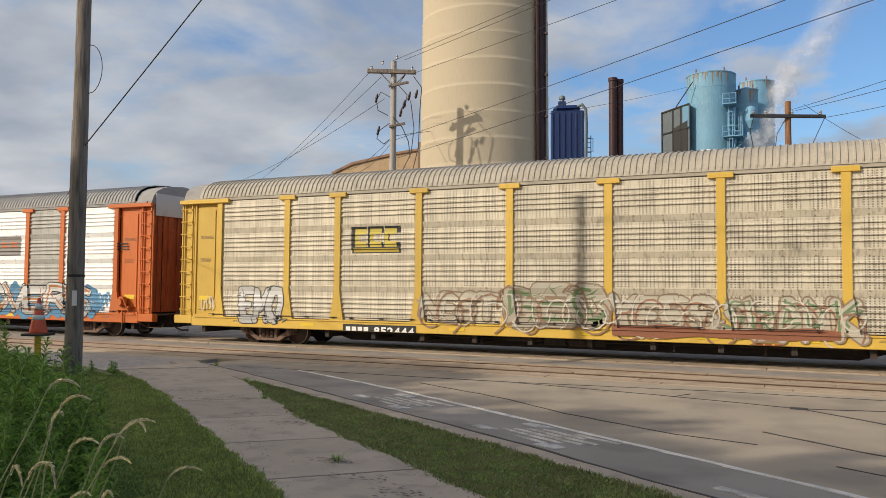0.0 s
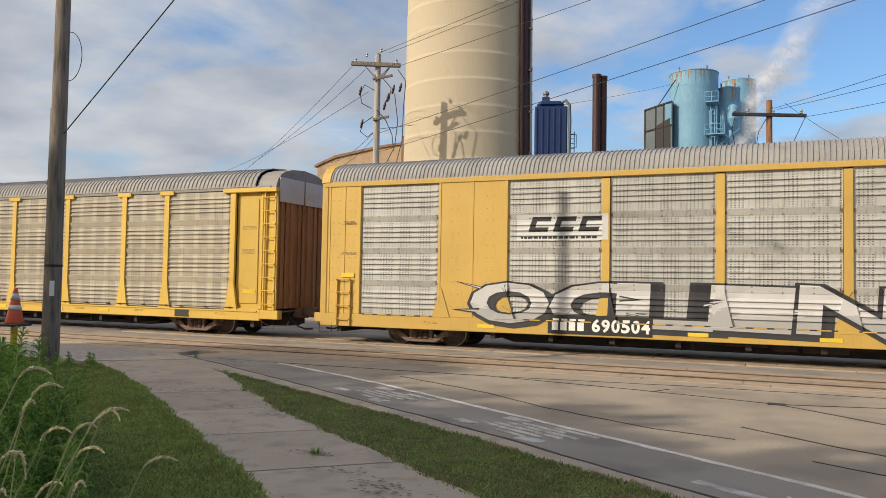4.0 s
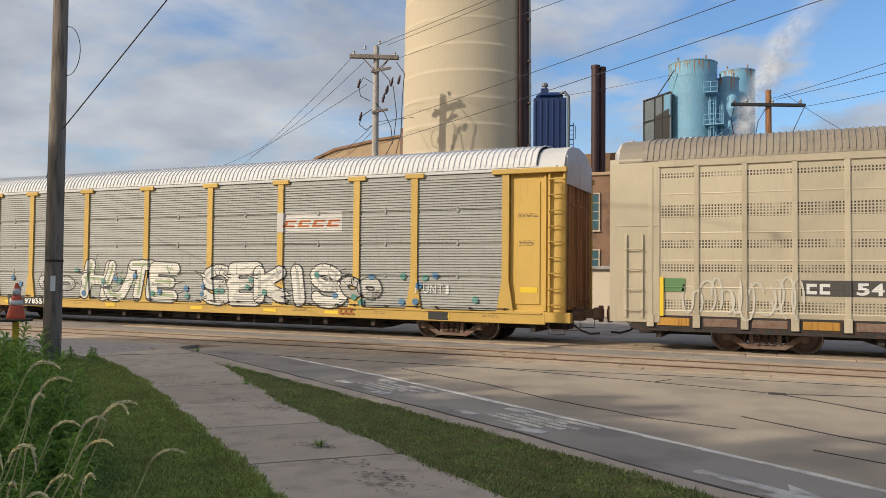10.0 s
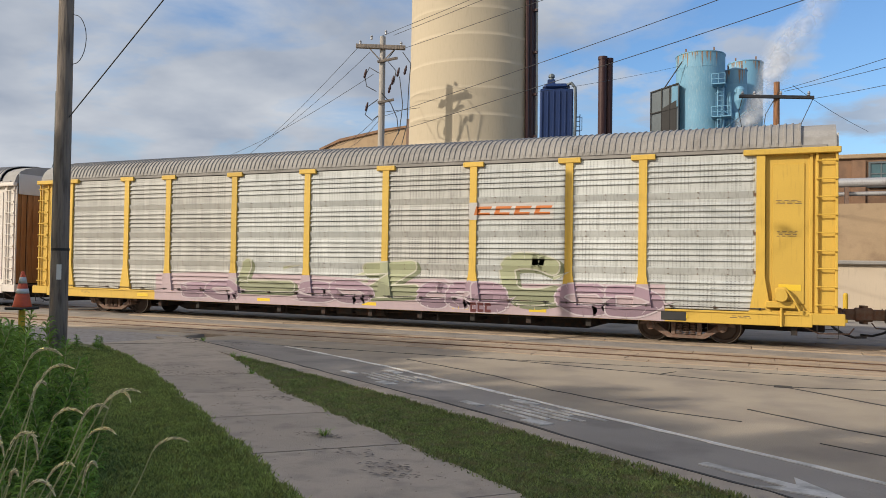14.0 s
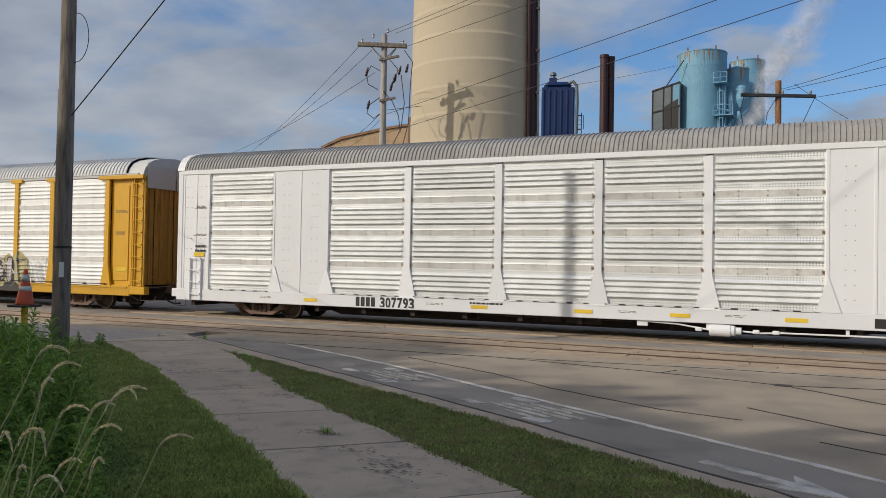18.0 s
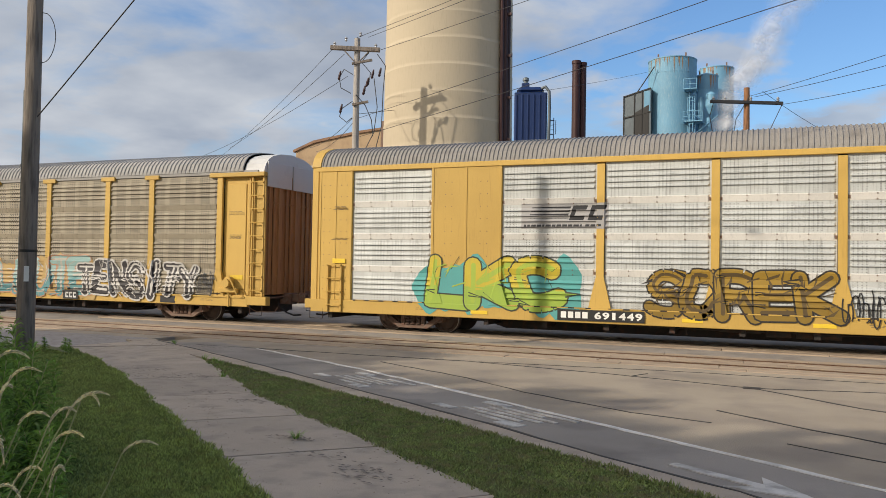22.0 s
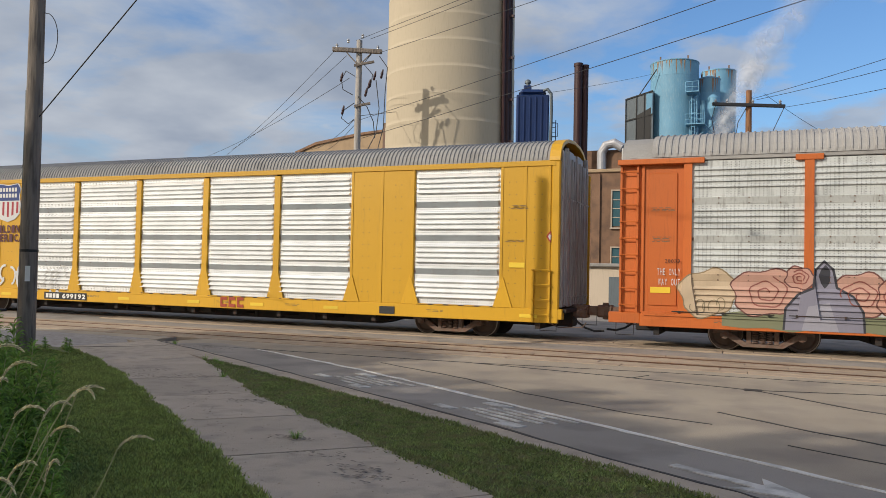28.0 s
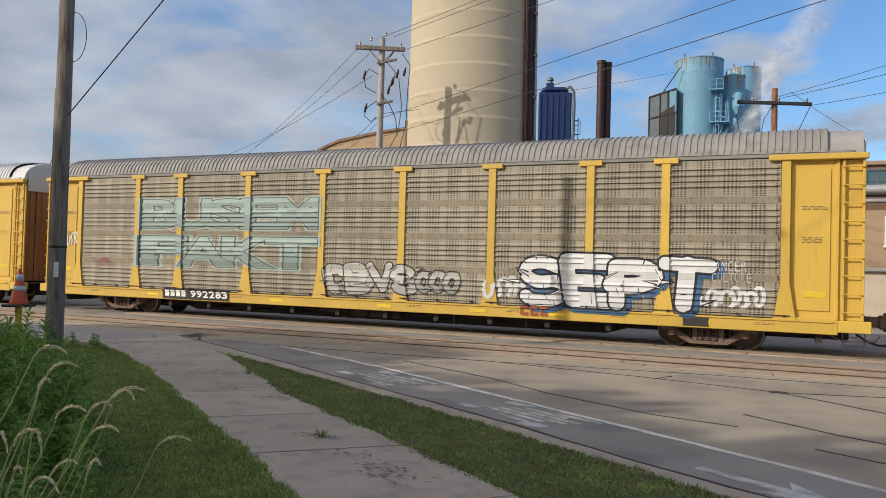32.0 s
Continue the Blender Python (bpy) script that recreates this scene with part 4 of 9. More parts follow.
def tanks():
    t = tank("storage_tank", -9.85, 87.8, 2.52, 24.85, "faded light blue steel tank with rust-streaked rim")
    tank("storage_tank", -6.55, 90.6, 1.25, 23.6, "light blue steel tank standing behind another")
    tank("storage_tank", -5.75, 95.0, 1.9, 25.4, "light blue steel tank half veiled by steam")
    # caged ladder, landings and pipes on the first tank
    s = Shape()
    for x in (2.0, 2.55):
        s.tube((x, -2.2, 0), (x, -2.2, 21.2), 0.06)
    for i in range(42):
        s.tube((2.0, -2.2, 0.5 + i * 0.5), (2.55, -2.2, 0.5 + i * 0.5), 0.03)
    put("ladder", s.mesh("ladder", [M["sky_blue"]]), t)
    s = Shape()
    for k in range(14):
        z = 2 + k * 1.4
        pts = [(1.85 + 0.42 - 0.45 * math.cos(a), -2.25 - 0.75 * math.sin(a), z) for a in [math.pi * i / 8 for i in range(9)]]
        s.path(pts, 0.04, 5)
    for a in (0.6, 1.2, 1.9, 2.5):
        x, y = 2.27 - 0.45 * math.cos(a), -2.25 - 0.75 * math.sin(a)
        s.tube((x, y, 2), (x, y, 20.2), 0.035)
    put("ladder_cage", s.mesh("ladder_cage", [M["sky_blue"]]), t)
    for z, w in ((21.0, 1.3), (17.6, 1.9), (12.0, 2.6), (6.5, 2.6)):
        s = Shape().chamfer(1.5, 1.5 + w, -3.2, -1.2, z, z + 0.12, 0.02)
        for x in (1.5, 1.5 + w / 2, 1.5 + w):
            s.tube((x, -3.2, z), (x, -3.2, z + 1.1), 0.04)
        for q in (0.55, 1.1):
            s.tube((1.5, -3.2, z + q), (1.5 + w, -3.2, z + q), 0.035)
        put("landing", s.mesh("landing", [M["sky_blue"]]), t)
    for x, y, r, z in ((3.1, -1.4, 0.26, 20.4), (3.9, -1.6, 0.2, 18.2), (4.6, -1.2, 0.3, 16.4)):
        put("riser_pipe", Shape().tube((x, y, 0), (x, y, z), r, r, 12).mesh("riser_pipe", [M["sky_blue"]]), t)
    put("hopper", Shape().lathe([(0.2, 18.6), (0.55, 19.4), (0.55, 20.6), (0.3, 20.9)], 16, 0, (4.1, -1.5)).mesh("hopper", [M["sky_blue"]]), t)
    for i in range(5):
        put("brace", Shape().tube((2.6, -2.4, 2 + i * 3.6), (4.8, -1.4, 4 + i * 3.6), 0.06).mesh("brace", [M["sky_blue"]]), t)
        put("brace", Shape().tube((4.8, -1.4, 2 + i * 3.6), (2.6, -2.4, 4 + i * 3.6), 0.06).mesh("brace", [M["sky_blue"]]), t)
    put("notice_board", Shape().chamfer(-0.75, 0.75, -0.04, 0.0, 0, 0.9, 0.02).mesh("notice_board", [M["white"]]), t, pose(-0.1, -2.72, 15.6, 0, 0, 0))
    put("notice_bar", Shape().box(-0.4, 0.3, -0.02, 0, 0, 0.12).mesh("notice_bar", [M["ink"]]), t, pose(0.0, -2.77, 16.1))
    put("notice_bar", Shape().box(-0.2, 0.5, -0.02, 0, 0, 0.10).mesh("notice_bar", [M["ink"]]), t, pose(0.0, -2.77, 15.85))
    d = empty("air_intake", pose(-13.6, 86.2, 0))
    tagged(d, "grey sheet metal intake housing, its shaded opening drawn in black", "air intake")
    put("housing", Shape().prism([(-0.95, 0), (1.9, 0), (1.9, 21.5), (-0.95, 20.7)], -1.3, 1.6).mesh("housing", [M["duct"]]), d)
    # A black slab on the front stands for the shaded opening.
    put("mouth", Shape().prism([(0.25, 16.2), (1.7, 16.2), (1.7, 19.7), (0.25, 18.9)], -1.36, -1.2).mesh("mouth", [M["black"]]), d)
    for x in (-0.95, 0.18, 1.0):
        put("frame_bar", Shape().chamfer(x - 0.05, x + 0.05, -1.40, -1.28, 12.0, 20.75 + 0.28 * (x + 0.95), 0.02).mesh("frame_bar", [M["black"]]), d)
    for z0, z1 in ((20.62, 21.4), (18.3, 18.9), (16.0, 16.2)):
        put("frame_bar", Shape().prism([(-0.97, z0), (1.9, z1), (1.9, z1 + 0.13), (-0.97, z0 + 0.13)], -1.40, -1.28).mesh("frame_bar", [M["black"]]), d)
    put("lower_panel", Shape().chamfer(1.2, 1.85, -1.34, -1.28, 18.9, 21.2, 0.02).mesh("lower_panel", [M["sky_blue"]]), d)
    put("stay", Shape().tube((0.3, -1.0, 21.0), (2.2, -1.0, 23.8), 0.06).mesh("stay", [M["wire"]]), d)


tanks()


def window(parent, x, z, w, h, cols, rows, frame_m, glass_m, y=0.0):
    """A glazed opening with a frame, glazing bars and a sill, set on a wall that faces -y."""
    f = put("window", Shape().chamfer(-w / 2, w / 2, -0.02, 0.06, 0, h, 0.01).mesh("window", [glass_m]), parent, pose(x, y - 0.02, z))
    t = 0.10
    s = Shape().box(-w / 2 - t, -w / 2, -0.1, 0.04, -t, h + t).box(w / 2, w / 2 + t, -0.1, 0.04, -t, h + t).box(-w / 2, w / 2, -0.1, 0.04, h, h + t)
    put("frame", s.mesh("frame", [frame_m]), f)
    s = Shape()
    for i in range(1, cols):
        s.box(-w / 2 + w * i / cols - 0.03, -w / 2 + w * i / cols + 0.03, -0.06, 0.0, 0, h)
    for i in range(1, rows):
        s.box(-w / 2, w / 2, -0.055, 0.0, h * i / rows - 0.03, h * i / rows + 0.03)
    if cols > 1 or rows > 1:
        put("glazing_bars", s.mesh("glazing_bars", [frame_m]), f)
    put("sill", Shape().chamfer(-w / 2 - 0.15, w / 2 + 0.15, -0.16, 0.0, -0.22, -0.1, 0.02).mesh("sill", [frame_m]), f)
    return f


def factory():
    """Brick works behind the yard."""
    b = empty("factory_building", pose(0, 0, 0))
    tagged(b, "old sooty brick factory with tall multi-pane windows", "factory")
    put("wall", Shape().box(-17.0, -8.2, 58.0, 58.5, 0, 9.4).box(-17, -8.2, 58.5, 70, 9.2, 9.4).box(-8.5, -8.2, 58.5, 70, 0, 9.4).mesh("wall", [M["brick_dark"]]), b)
    put("coping", Shape().chamfer(-17.1, -8.1, 57.85, 58.6, 9.4, 9.65, 0.04).mesh("coping", [M["brick"]]), b)
    for i in range(2):
        put("pilaster", Shape().box(-0.3, 0.3, -0.15, 0.0, 0, 9.3).mesh("pilaster", [M["brick_dark"]]), b, pose(-16.4 + i * 4.4, 58.0, 0))
        window(b, -14.2 + i * 4.4 - (0.0 if i < 4 else 1.0), 5.4, 2.0, 2.6, 2, 4, M["walk"], M["glass"], 58.0)
        window(b, -14.2 + i * 4.4 - (0.0 if i < 4 else 1.0), 1.2, 2.0, 2.6, 2, 4, M["walk"], M["glass"], 58.0)
    b2 = empty("factory_building")
    tagged(b2, "brown brick mill with a band of steel windows", "factory")
    put("wall", Shape().box(2.0, 60.0, 50.0, 50.5, 0, 8.3).box(2, 60, 50.5, 75, 8.1, 8.3).mesh("wall", [M["brick_dark"]]), b2)
    put("coping", Shape().chamfer(1.9, 60.1, 49.8, 50.6, 8.3, 8.55, 0.04).mesh("coping", [M["brick"]]), b2)
    for i in range(12):
        window(b2, 5.2 + i * 4.4, 6.85, 3.2, 1.15, 6, 2, M["duct"], M["glass"], 50.0)
        put("pilaster", Shape().box(-0.35, 0.35, -0.15, 0.0, 0, 8.2).mesh("pilaster", [M["brick_dark"]]), b2, pose(3.0 + i * 4.4, 50.0, 0))
    for z, r, y in ((6.7, 0.25, 47.5), (6.12, 0.12, 47.8)):
        s = Shape().tube((1.2, y, z), (60, y, z), r, r, 16)
        for i in range(14):
            s.tube((1.5 + i * 4.2, y, z), (1.65 + i * 4.2, y, z), r + 0.05, r + 0.05, 16)
        tagged(put("steam_pipe", s.mesh("steam_pipe", [M["pipe"]], False)), "fat grey lagged pipe with collars on brackets", "pipe", "steam pipes")
    s = Shape()
    for i in range(12):
        s.box(2.2 + i * 4.8, 2.4 + i * 4.8, 47.2, 48.2, 0, 6.45)
    tagged(put("pipe_rack", s.mesh("pipe_rack", [M["rusty"]])), "rusty steel trestles that carry the pipes", "pipe rack")
    b3 = empty("brick_annex")
    tagged(b3, "low tan brick annex with a small white window", "annex")
    put("wall", Shape().box(-1.5, 40, 42.0, 42.4, 0, 5.15).box(-1.5, 40, 42.4, 46.5, 4.95, 5.15).box(-1.5, -1.1, 42.4, 46.5, 0, 5.15).mesh("wall", [M["brick"]]), b3)
    for i in range(8):
        window(b3, 4.18 + i * 4.6, 3.6, 0.6, 1.18, 1, 2, M["white"], M["glass"], 42.0)
    b4 = empty("low_shed")
    tagged(b4, "low beige stuccoed shed with a flat roof", "shed")
    put("wall", Shape().box(-12, 40, 36.0, 36.3, 0, 2.2).box(-12, -11.7, 36.3, 41.8, 0, 2.2).mesh("wall", [M["beige"]]), b4)
    put("roof", Shape().chamfer(-12.2, 40.2, 35.8, 41.9, 2.2, 2.36, 0.03).mesh("roof", [M["roof_dirty"]]), b4)
    for i in range(5):
        put("door", Shape().chamfer(-0.7, 0.7, -0.05, 0.02, 0, 1.75, 0.02).mesh("door", [M["duct"]]), b4, pose(-9.5 + i * 3.4, 36.0, 0))
        bol = put("bollard", Shape().lathe([(0.09, 0), (0.09, 1.05), (0.05, 1.12)], 12).mesh("bollard", [M["safety_yellow"]]), None, pose(-1.6 + i * 3.2, 33.5, -0.03))
        tagged(bol, "pale steel guard post in the yard", "bollard", "yard bollards")
    p = empty("pipe_platform")
    tagged(p, "steel platform with dark pipes and yellow handrail under the tanks", "platform")
    put("deck", Shape().chamfer(-8.0, 1.0, 54.0, 56.5, 3.6, 3.8, 0.03).mesh("deck", [M["metal_grey"]]), p)
    for i in range(5):
        put("column", Shape().box(-7.8 + i * 2.1, -7.6 + i * 2.1, 54.2, 54.4, 0, 3.6).mesh("column", [M["rusty"]]), p)
    s = Shape()
    for i in range(7):
        s.tube((-7.9 + i * 1.45, 54.1, 3.8), (-7.9 + i * 1.45, 54.1, 4.9), 0.04)
    for z in (4.35, 4.9):
        s.tube((-7.95, 54.1, z), (0.85, 54.1, z), 0.04)
    put("handrail", s.mesh("handrail", [M["safety_yellow"]]), p)
    for z, r, y in ((5.4, 0.3, 57.5), (6.1, 0.2, 57.9), (4.7, 0.25, 58.2), (6.6, 0.15, 57.2)):
        put("dark_pipe", Shape().path([(-8.0, y, z), (-3.0, y, z), (-2.4, y, z + 0.5), (1.5, y, z + 0.5)], r, 12).mesh("dark_pipe", [M["duct"]]), p)
    for x in (-6.9, -5.6, -4.2, -3.0, -1.2):
        put("riser", Shape().tube((x, 57.0, 0), (x, 57.0, 8.2), 0.12, n=10).mesh("riser", [M["sky_blue"]]), p)
    # the roof line beside the stack
    b5 = empty("brick_house")
    tagged(b5, "tan brick gabled works building behind the pole", "building")
    put("wall", Shape().prism([(-36.9, 0), (-36.9, 11.5), (-35.1, 12.15), (-31.0, 12.75), (-28.7, 12.95), (-24.0, 12.95), (-24.0, 0)], 56.0, 70.0).mesh("wall", [M["brick"]]), b5)
    put("coping", Shape().prism([(-37.1, 11.45), (-37.1, 11.65), (-35.1, 12.37), (-31.0, 12.95), (-28.7, 13.12), (-28.7, 12.95), (-31.0, 12.75), (-35.1, 12.15)], 55.85, 70.1).mesh("coping", [M["brick_dark"]]), b5)
    put("downpipe", Shape().box(-28.75, -28.5, 55.7, 56.0, 0, 13.6).mesh("downpipe", [M["rusty"]]), b5)
    b6 = empty("roof_house")
    tagged(b6, "dark brick boiler house roof behind the flues", "building")
    put("wall", Shape().box(-21.5, -13.0, 76.0, 84.0, 0, 13.9).mesh("wall", [M["brick_dark"]]), b6)
    put("bent_duct", Shape().path([(-15.2, 75.6, 10), (-15.2, 75.6, 13.6), (-14.8, 75.6, 14.3), (-14.0, 75.6, 14.5), (-13.2, 75.6, 14.0)], 0.45, 14).mesh("bent_duct", [M["pipe"]]), b6)


factory()


def wires():
    def on(p, q, k):
        """From p through q, k times as far."""
        p, q = Vector(p), Vector(q)
        return p, p + (q - p) * k

    for p, q, k in (((-18.73, 33.3, 13.01), (-11.22, 30, 13.46), 4), ((-17.95, 33.3, 13.01), (-10.66, 30, 13.37), 4), ((-17.38, 33.3, 12.31), (-7.76, 29, 12.64), 3),
                    ((-18.49, 33.3, 9.09), (-1.26, 22.2, 9.5), 1.6), ((-18.32, 33.3, 8.2), (1.13, 20.3, 8.68), 1.5)):
        cable("cable", *on(p, q, k), 0.12, 0.012)
    cable("cable", (-18.6, 33.3, 9.3), (-11.86, 86.25, 23.6), 0.3, 0.014, "thin cable from pole up to the tank")
    for p, q, k in (((-19.75, 33.3, 12.78), (-34.1, 47, 12.5), 2), ((-19.26, 33.3, 12.31), (-30.6, 43.5, 12.0), 2), ((-19.05, 33.3, 11.2), (-31.5, 42.8, 11.0), 2), ((-18.61, 33.3, 9.24), (-28.0, 45, 10.18), 1.3), ((-18.61, 33.3, 8.99), (-27.56, 45, 9.89), 1.3)):
        cable("cable", *on(p, q, k), 0.3, 0.013)
    for p, q, k in (((-1.07, 51.5, 12.85), (4.25, 42, 12.29), 2.2), ((-0.88, 51.5, 12.76), (4.24, 42, 11.83), 2.2), ((0.6, 51.9, 12.27), (4.64, 46, 11.8), 2.2), ((-0.44, 51.5, 13.1), (2.84, 60, 12.43), 1.5)):
        cable("cable", *on(p, q, k), 0.15, 0.015)


wires()

# ---- this side of the train ----


def near_pole():
    p = empty("utility_pole", pose(-13.36, 11.04, gz(11.04) - 0.05))
    tagged(p, "dark weathered wooden utility pole standing in the lawn edge", "utility pole")
    put("shaft", pole_shape(10.9, 0.168, 0.125, 20).mesh("shaft", [M["wood_dark"]]), p)
    put("ground_wire_cover", Shape().chamfer(-0.02, 0.02, -0.02, 0.02, 2.2, 8.0, 0.008).mesh("ground_wire_cover", [M["metal_grey"]]), p, pose(-0.162, -0.02, 0, 0, 0.3, 0))
    put("conduit", Shape().tube((-0.165, -0.06, 0), (-0.155, -0.05, 5.2), 0.025).mesh("conduit", [M["duct"]]), p)
    put("band", Shape().lathe([(0.158, 2.02), (0.170, 2.02), (0.170, 2.07), (0.158, 2.07)], 20).mesh("band", [M["black"]]), p)
    put("pole_tag", Shape().chamfer(-0.045, 0.045, -0.01, 0.0, 1.45, 1.75, 0.003).mesh("pole_tag", [M["letter_white"]]), p, pose(0.118, -0.115, 0, 0, 0, 40))
    loop = [(0.16, 0, 6.93)] + [(0.18 + 0.3 * math.sin(a), 0, 6.43 + 0.5 * math.cos(a)) for a in [math.pi * (0.1 + 0.8 * i / 10) for i in range(11)]] + [(0.16, 0, 5.93)]
    put("wire_loop", Shape().path(loop, 0.008, 5).mesh("wire_loop", [M["wire"]]), p, pose(0, 0, -0.2, 0, 0, 10))
    # Unseen arm and lamp, added to cast the shadow across the train.
    put("lamp_arm", Shape().path([(0, 0, 10.0), (0.7, -0.24, 10.45), (1.6, -0.54, 10.6), (2.8, -0.95, 10.55), (4.0, -1.35, 10.42)], 0.02, 8).mesh("lamp_arm", [M["metal_grey"]]), p)
    put("lamp_head", Shape().lathe([(0.03, -0.06), (0.09, -0.03), (0.10, 0.02), (0.06, 0.06)], 14).mesh("lamp_head", [M["metal_grey"]], True), p, Matrix.Translation((4.2, -1.42, 10.4)) @ Matrix.Diagonal((1.8, 1, 1, 1)))
    cable("cable", (-13.22, 11.04, 4.72), (-5.4, 11.04, 11.42), 0.02, 0.013, "dark service cable from pole")
    cable("cable", (-13.42, 11.04, 4.4), (-22.3, 18.0, 4.9), 0.05, 0.012, "thin dark guy wire from pole")


near_pole()


def crossing_cone():
    p = empty("marker_post", pose(-13.5, 10.34, gz(10.34)))
    tagged(p, "yellow steel post in the weeds holding a traffic cone", "post")
    put("post", Shape().lathe([(0.06, -0.1), (0.06, 0.80), (0.045, 0.82)], 14).mesh("post", [M["safety_yellow"]]), p)
    c = empty("traffic_cone", pose(-13.5, 10.34, gz(10.34) + 0.82))
    tagged(c, "faded orange traffic cone with two reflective bands on post", "traffic cone")
    put("base", Shape().chamfer(-0.22, 0.22, -0.22, 0.22, 0, 0.05, 0.015).mesh("base", [M["black"]]), c, pose(0, 0, 0, 0, 0, 20))
    put("body", Shape().lathe([(0.17, 0.04), (0.165, 0.08), (0.03, 0.72), (0.0, 0.73)], 24).mesh("body", [M["cone"]], True), c)
    for z0, z1 in ((0.31, 0.40), (0.5, 0.62)):
        r = lambda z: 0.165 - (z - 0.08) * 0.211 + 0.004
        put("reflective_band", Shape().lathe([(r(z0), z0), (r(z1), z1)], 24).mesh("reflective_band", [M["reflective"]], True), c)


crossing_cone()

# ---- the train ----
PITCH, HALF = 28.44, 13.7
# how far each car runs ahead of its even place in the train
SLACK = (-0.10, -0.18, 0.0, -0.25, -0.20, -0.05, -0.20, 0.0, -0.10, -0.15, 0.16, 0.03, 0.27, -0.03, 0.27, 0.05, 0.32, 0.26, 0.0, 0.0)


def rib_profile(gaps, bands, depth, rise):
    """Heights and depths of a pressed panel: four lipped ribs in each gap, flat proud bands between."""
    pts = [(gaps[0][0], 0.0), (gaps[-1][1], 0.0)]
    for a, b in gaps:
        first = (a + b) / 2 - 0.225
        for i in range(4):
            c = first + 0.147 * i
            pts += [(c, 0.0), (c + 0.007, -depth), (c + 0.022, -depth), (c + rise * 0.5, -depth * 0.6), (c + rise, -0.001)]
    for a, b in bands:
        pts += [(a, 0.0), (a + 0.006, -0.008), (b - 0.02, -0.050), (b, 0.0)]
    return sorted(pts)


def fine_profile(z0, z1, bands, step, depth):
    """Close even ribs, broken by narrow bands."""
    pts = [(z0, 0.0)]
    z = z0 + 0.05
    while z + step < z1:
        hit = [b for b in bands if b[0] < z + step and b[1] > z]
        if hit:
            z = hit[0][1]
            pts += [(hit[0][0], 0.0), (hit[0][0] + 0.008, -depth * 1.1), (hit[0][1] - 0.012, -depth * 1.1), (hit[0][1], 0.0)]
            continue
        pts += [(z + 0.008, 0.0), (z + 0.013, -depth), (z + step - 0.03, -depth * 0.6), (z + step - 0.006, 0.0)]
        z += step
    pts.append((z1, 0.0))
    out = []
    for p in sorted(pts):
        if not out or p[0] > out[-1][0] + 0.002:
            out.append(p)
    return out


Z0, Z1 = 0.90, 4.78
BANDS = ((1.76, 1.95), (2.72, 2.91), (3.68, 3.87))
GAPS = ((0.90, 1.76), (1.95, 2.72), (2.91, 3.68), (3.87, 4.78))
PROFILES = {
    "std": rib_profile(GAPS, BANDS, 0.044, 0.085),
    "big": rib_profile(GAPS, BANDS, 0.080, 0.112),
    "fine": fine_profile(Z0, Z1, ((1.845, 1.875), (2.805, 2.835), (3.765, 3.795)), 0.078, 0.026),
    "flat": [(0.92, 0.0), (1.04, -0.01), (1.06, 0.0), (1.62, 0.0), (1.64, -0.008), (1.66, 0.0), (2.3, 0.0), (2.32, -0.008), (2.34, 0.0), (3.0, 0.0), (3.02, -0.008), (3.04, 0.0), (4.0, 0.0), (4.02, -0.008), (4.04, 0.0), (4.74, 0.0)],
}


def depth_at(style, z):
    p = PROFILES[style]
    if z <= p[0][0] or z >= p[-1][0]:
        return 0.0
    for (a, u), (b, v) in zip(p, p[1:]):
        if z <= b:
            return u + (v - u) * (z - a) / (b - a)
    return 0.0


PANEL_Y = -1.56
panel_meshes = {}


def panel_mesh(style, w, material):
    """One ribbed side panel, w wide, with a folded rim."""
    key = (style, round(w, 2))
    if key not in panel_meshes:
        s = Shape()
        p = PROFILES[style]
        # the ribs run out short of the panel's edges
        cols = ((-w / 2, 0.0), (-w / 2 + 0.04, 0.1), (-w / 2 + 0.075, 1.0), (w / 2 - 0.075, 1.0), (w / 2 - 0.04, 0.1), (w / 2, 0.0)) if style in ("std", "big") else ((-w / 2, 1.0), (w / 2, 1.0))
        n = len(cols)
        v = [(x, y * k, z) for z, y in p for x, k in cols]
        s.add(v, [(n * i + c, n * i + c + 1, n * (i + 1) + c + 1, n * (i + 1) + c) for i in range(len(p) - 1) for c in range(n - 1)])
        flat = [style in ("std", "big") and any(a - 0.001 <= p[i][0] and p[i + 1][0] <= b + 0.001 for a, b in BANDS) for i in range(len(p) - 1)]
        s.m = [2 if f else 0 for f in flat for c in range(n - 1)]
        s.box(-w / 2, w / 2, 0.004, 0.03, p[0][0], p[-1][0])
        if style in ("std", "big"):
            # rivet heads along the flat bands
            for a, b in BANDS:
                for i in range(3):
                    x = -w / 2 + w * (i + 0.9) / 3.8
                    s.box(x - 0.016, x + 0.016, -0.028, -0.01, a + 0.012, a + 0.04, 1)
                    s.box(x - 0.016, x + 0.016, -0.058, -0.03, b - 0.05, b - 0.022, 1)
                # rusty clips at both ends of the band
                for x in (-w / 2 + 0.03, w / 2 - 0.03):
                    s.box(x - 0.022, x + 0.022, -0.03, 0.0, (a + b) / 2 - 0.05, (a + b) / 2 + 0.03, 1)
        if style == "fine":
            for zz in (1.86, 2.82, 3.78):
                s.box(-0.03, 0.03, -0.03, -0.005, zz - 0.08, zz + 0.08)
        panel_meshes[key] = s.mesh("side_panel", [material, M["rusty"], material])
    return panel_meshes[key]


mesh_store = {}


def store(key, make):
    if key not in mesh_store:
        mesh_store[key] = make()
    return mesh_store[key]


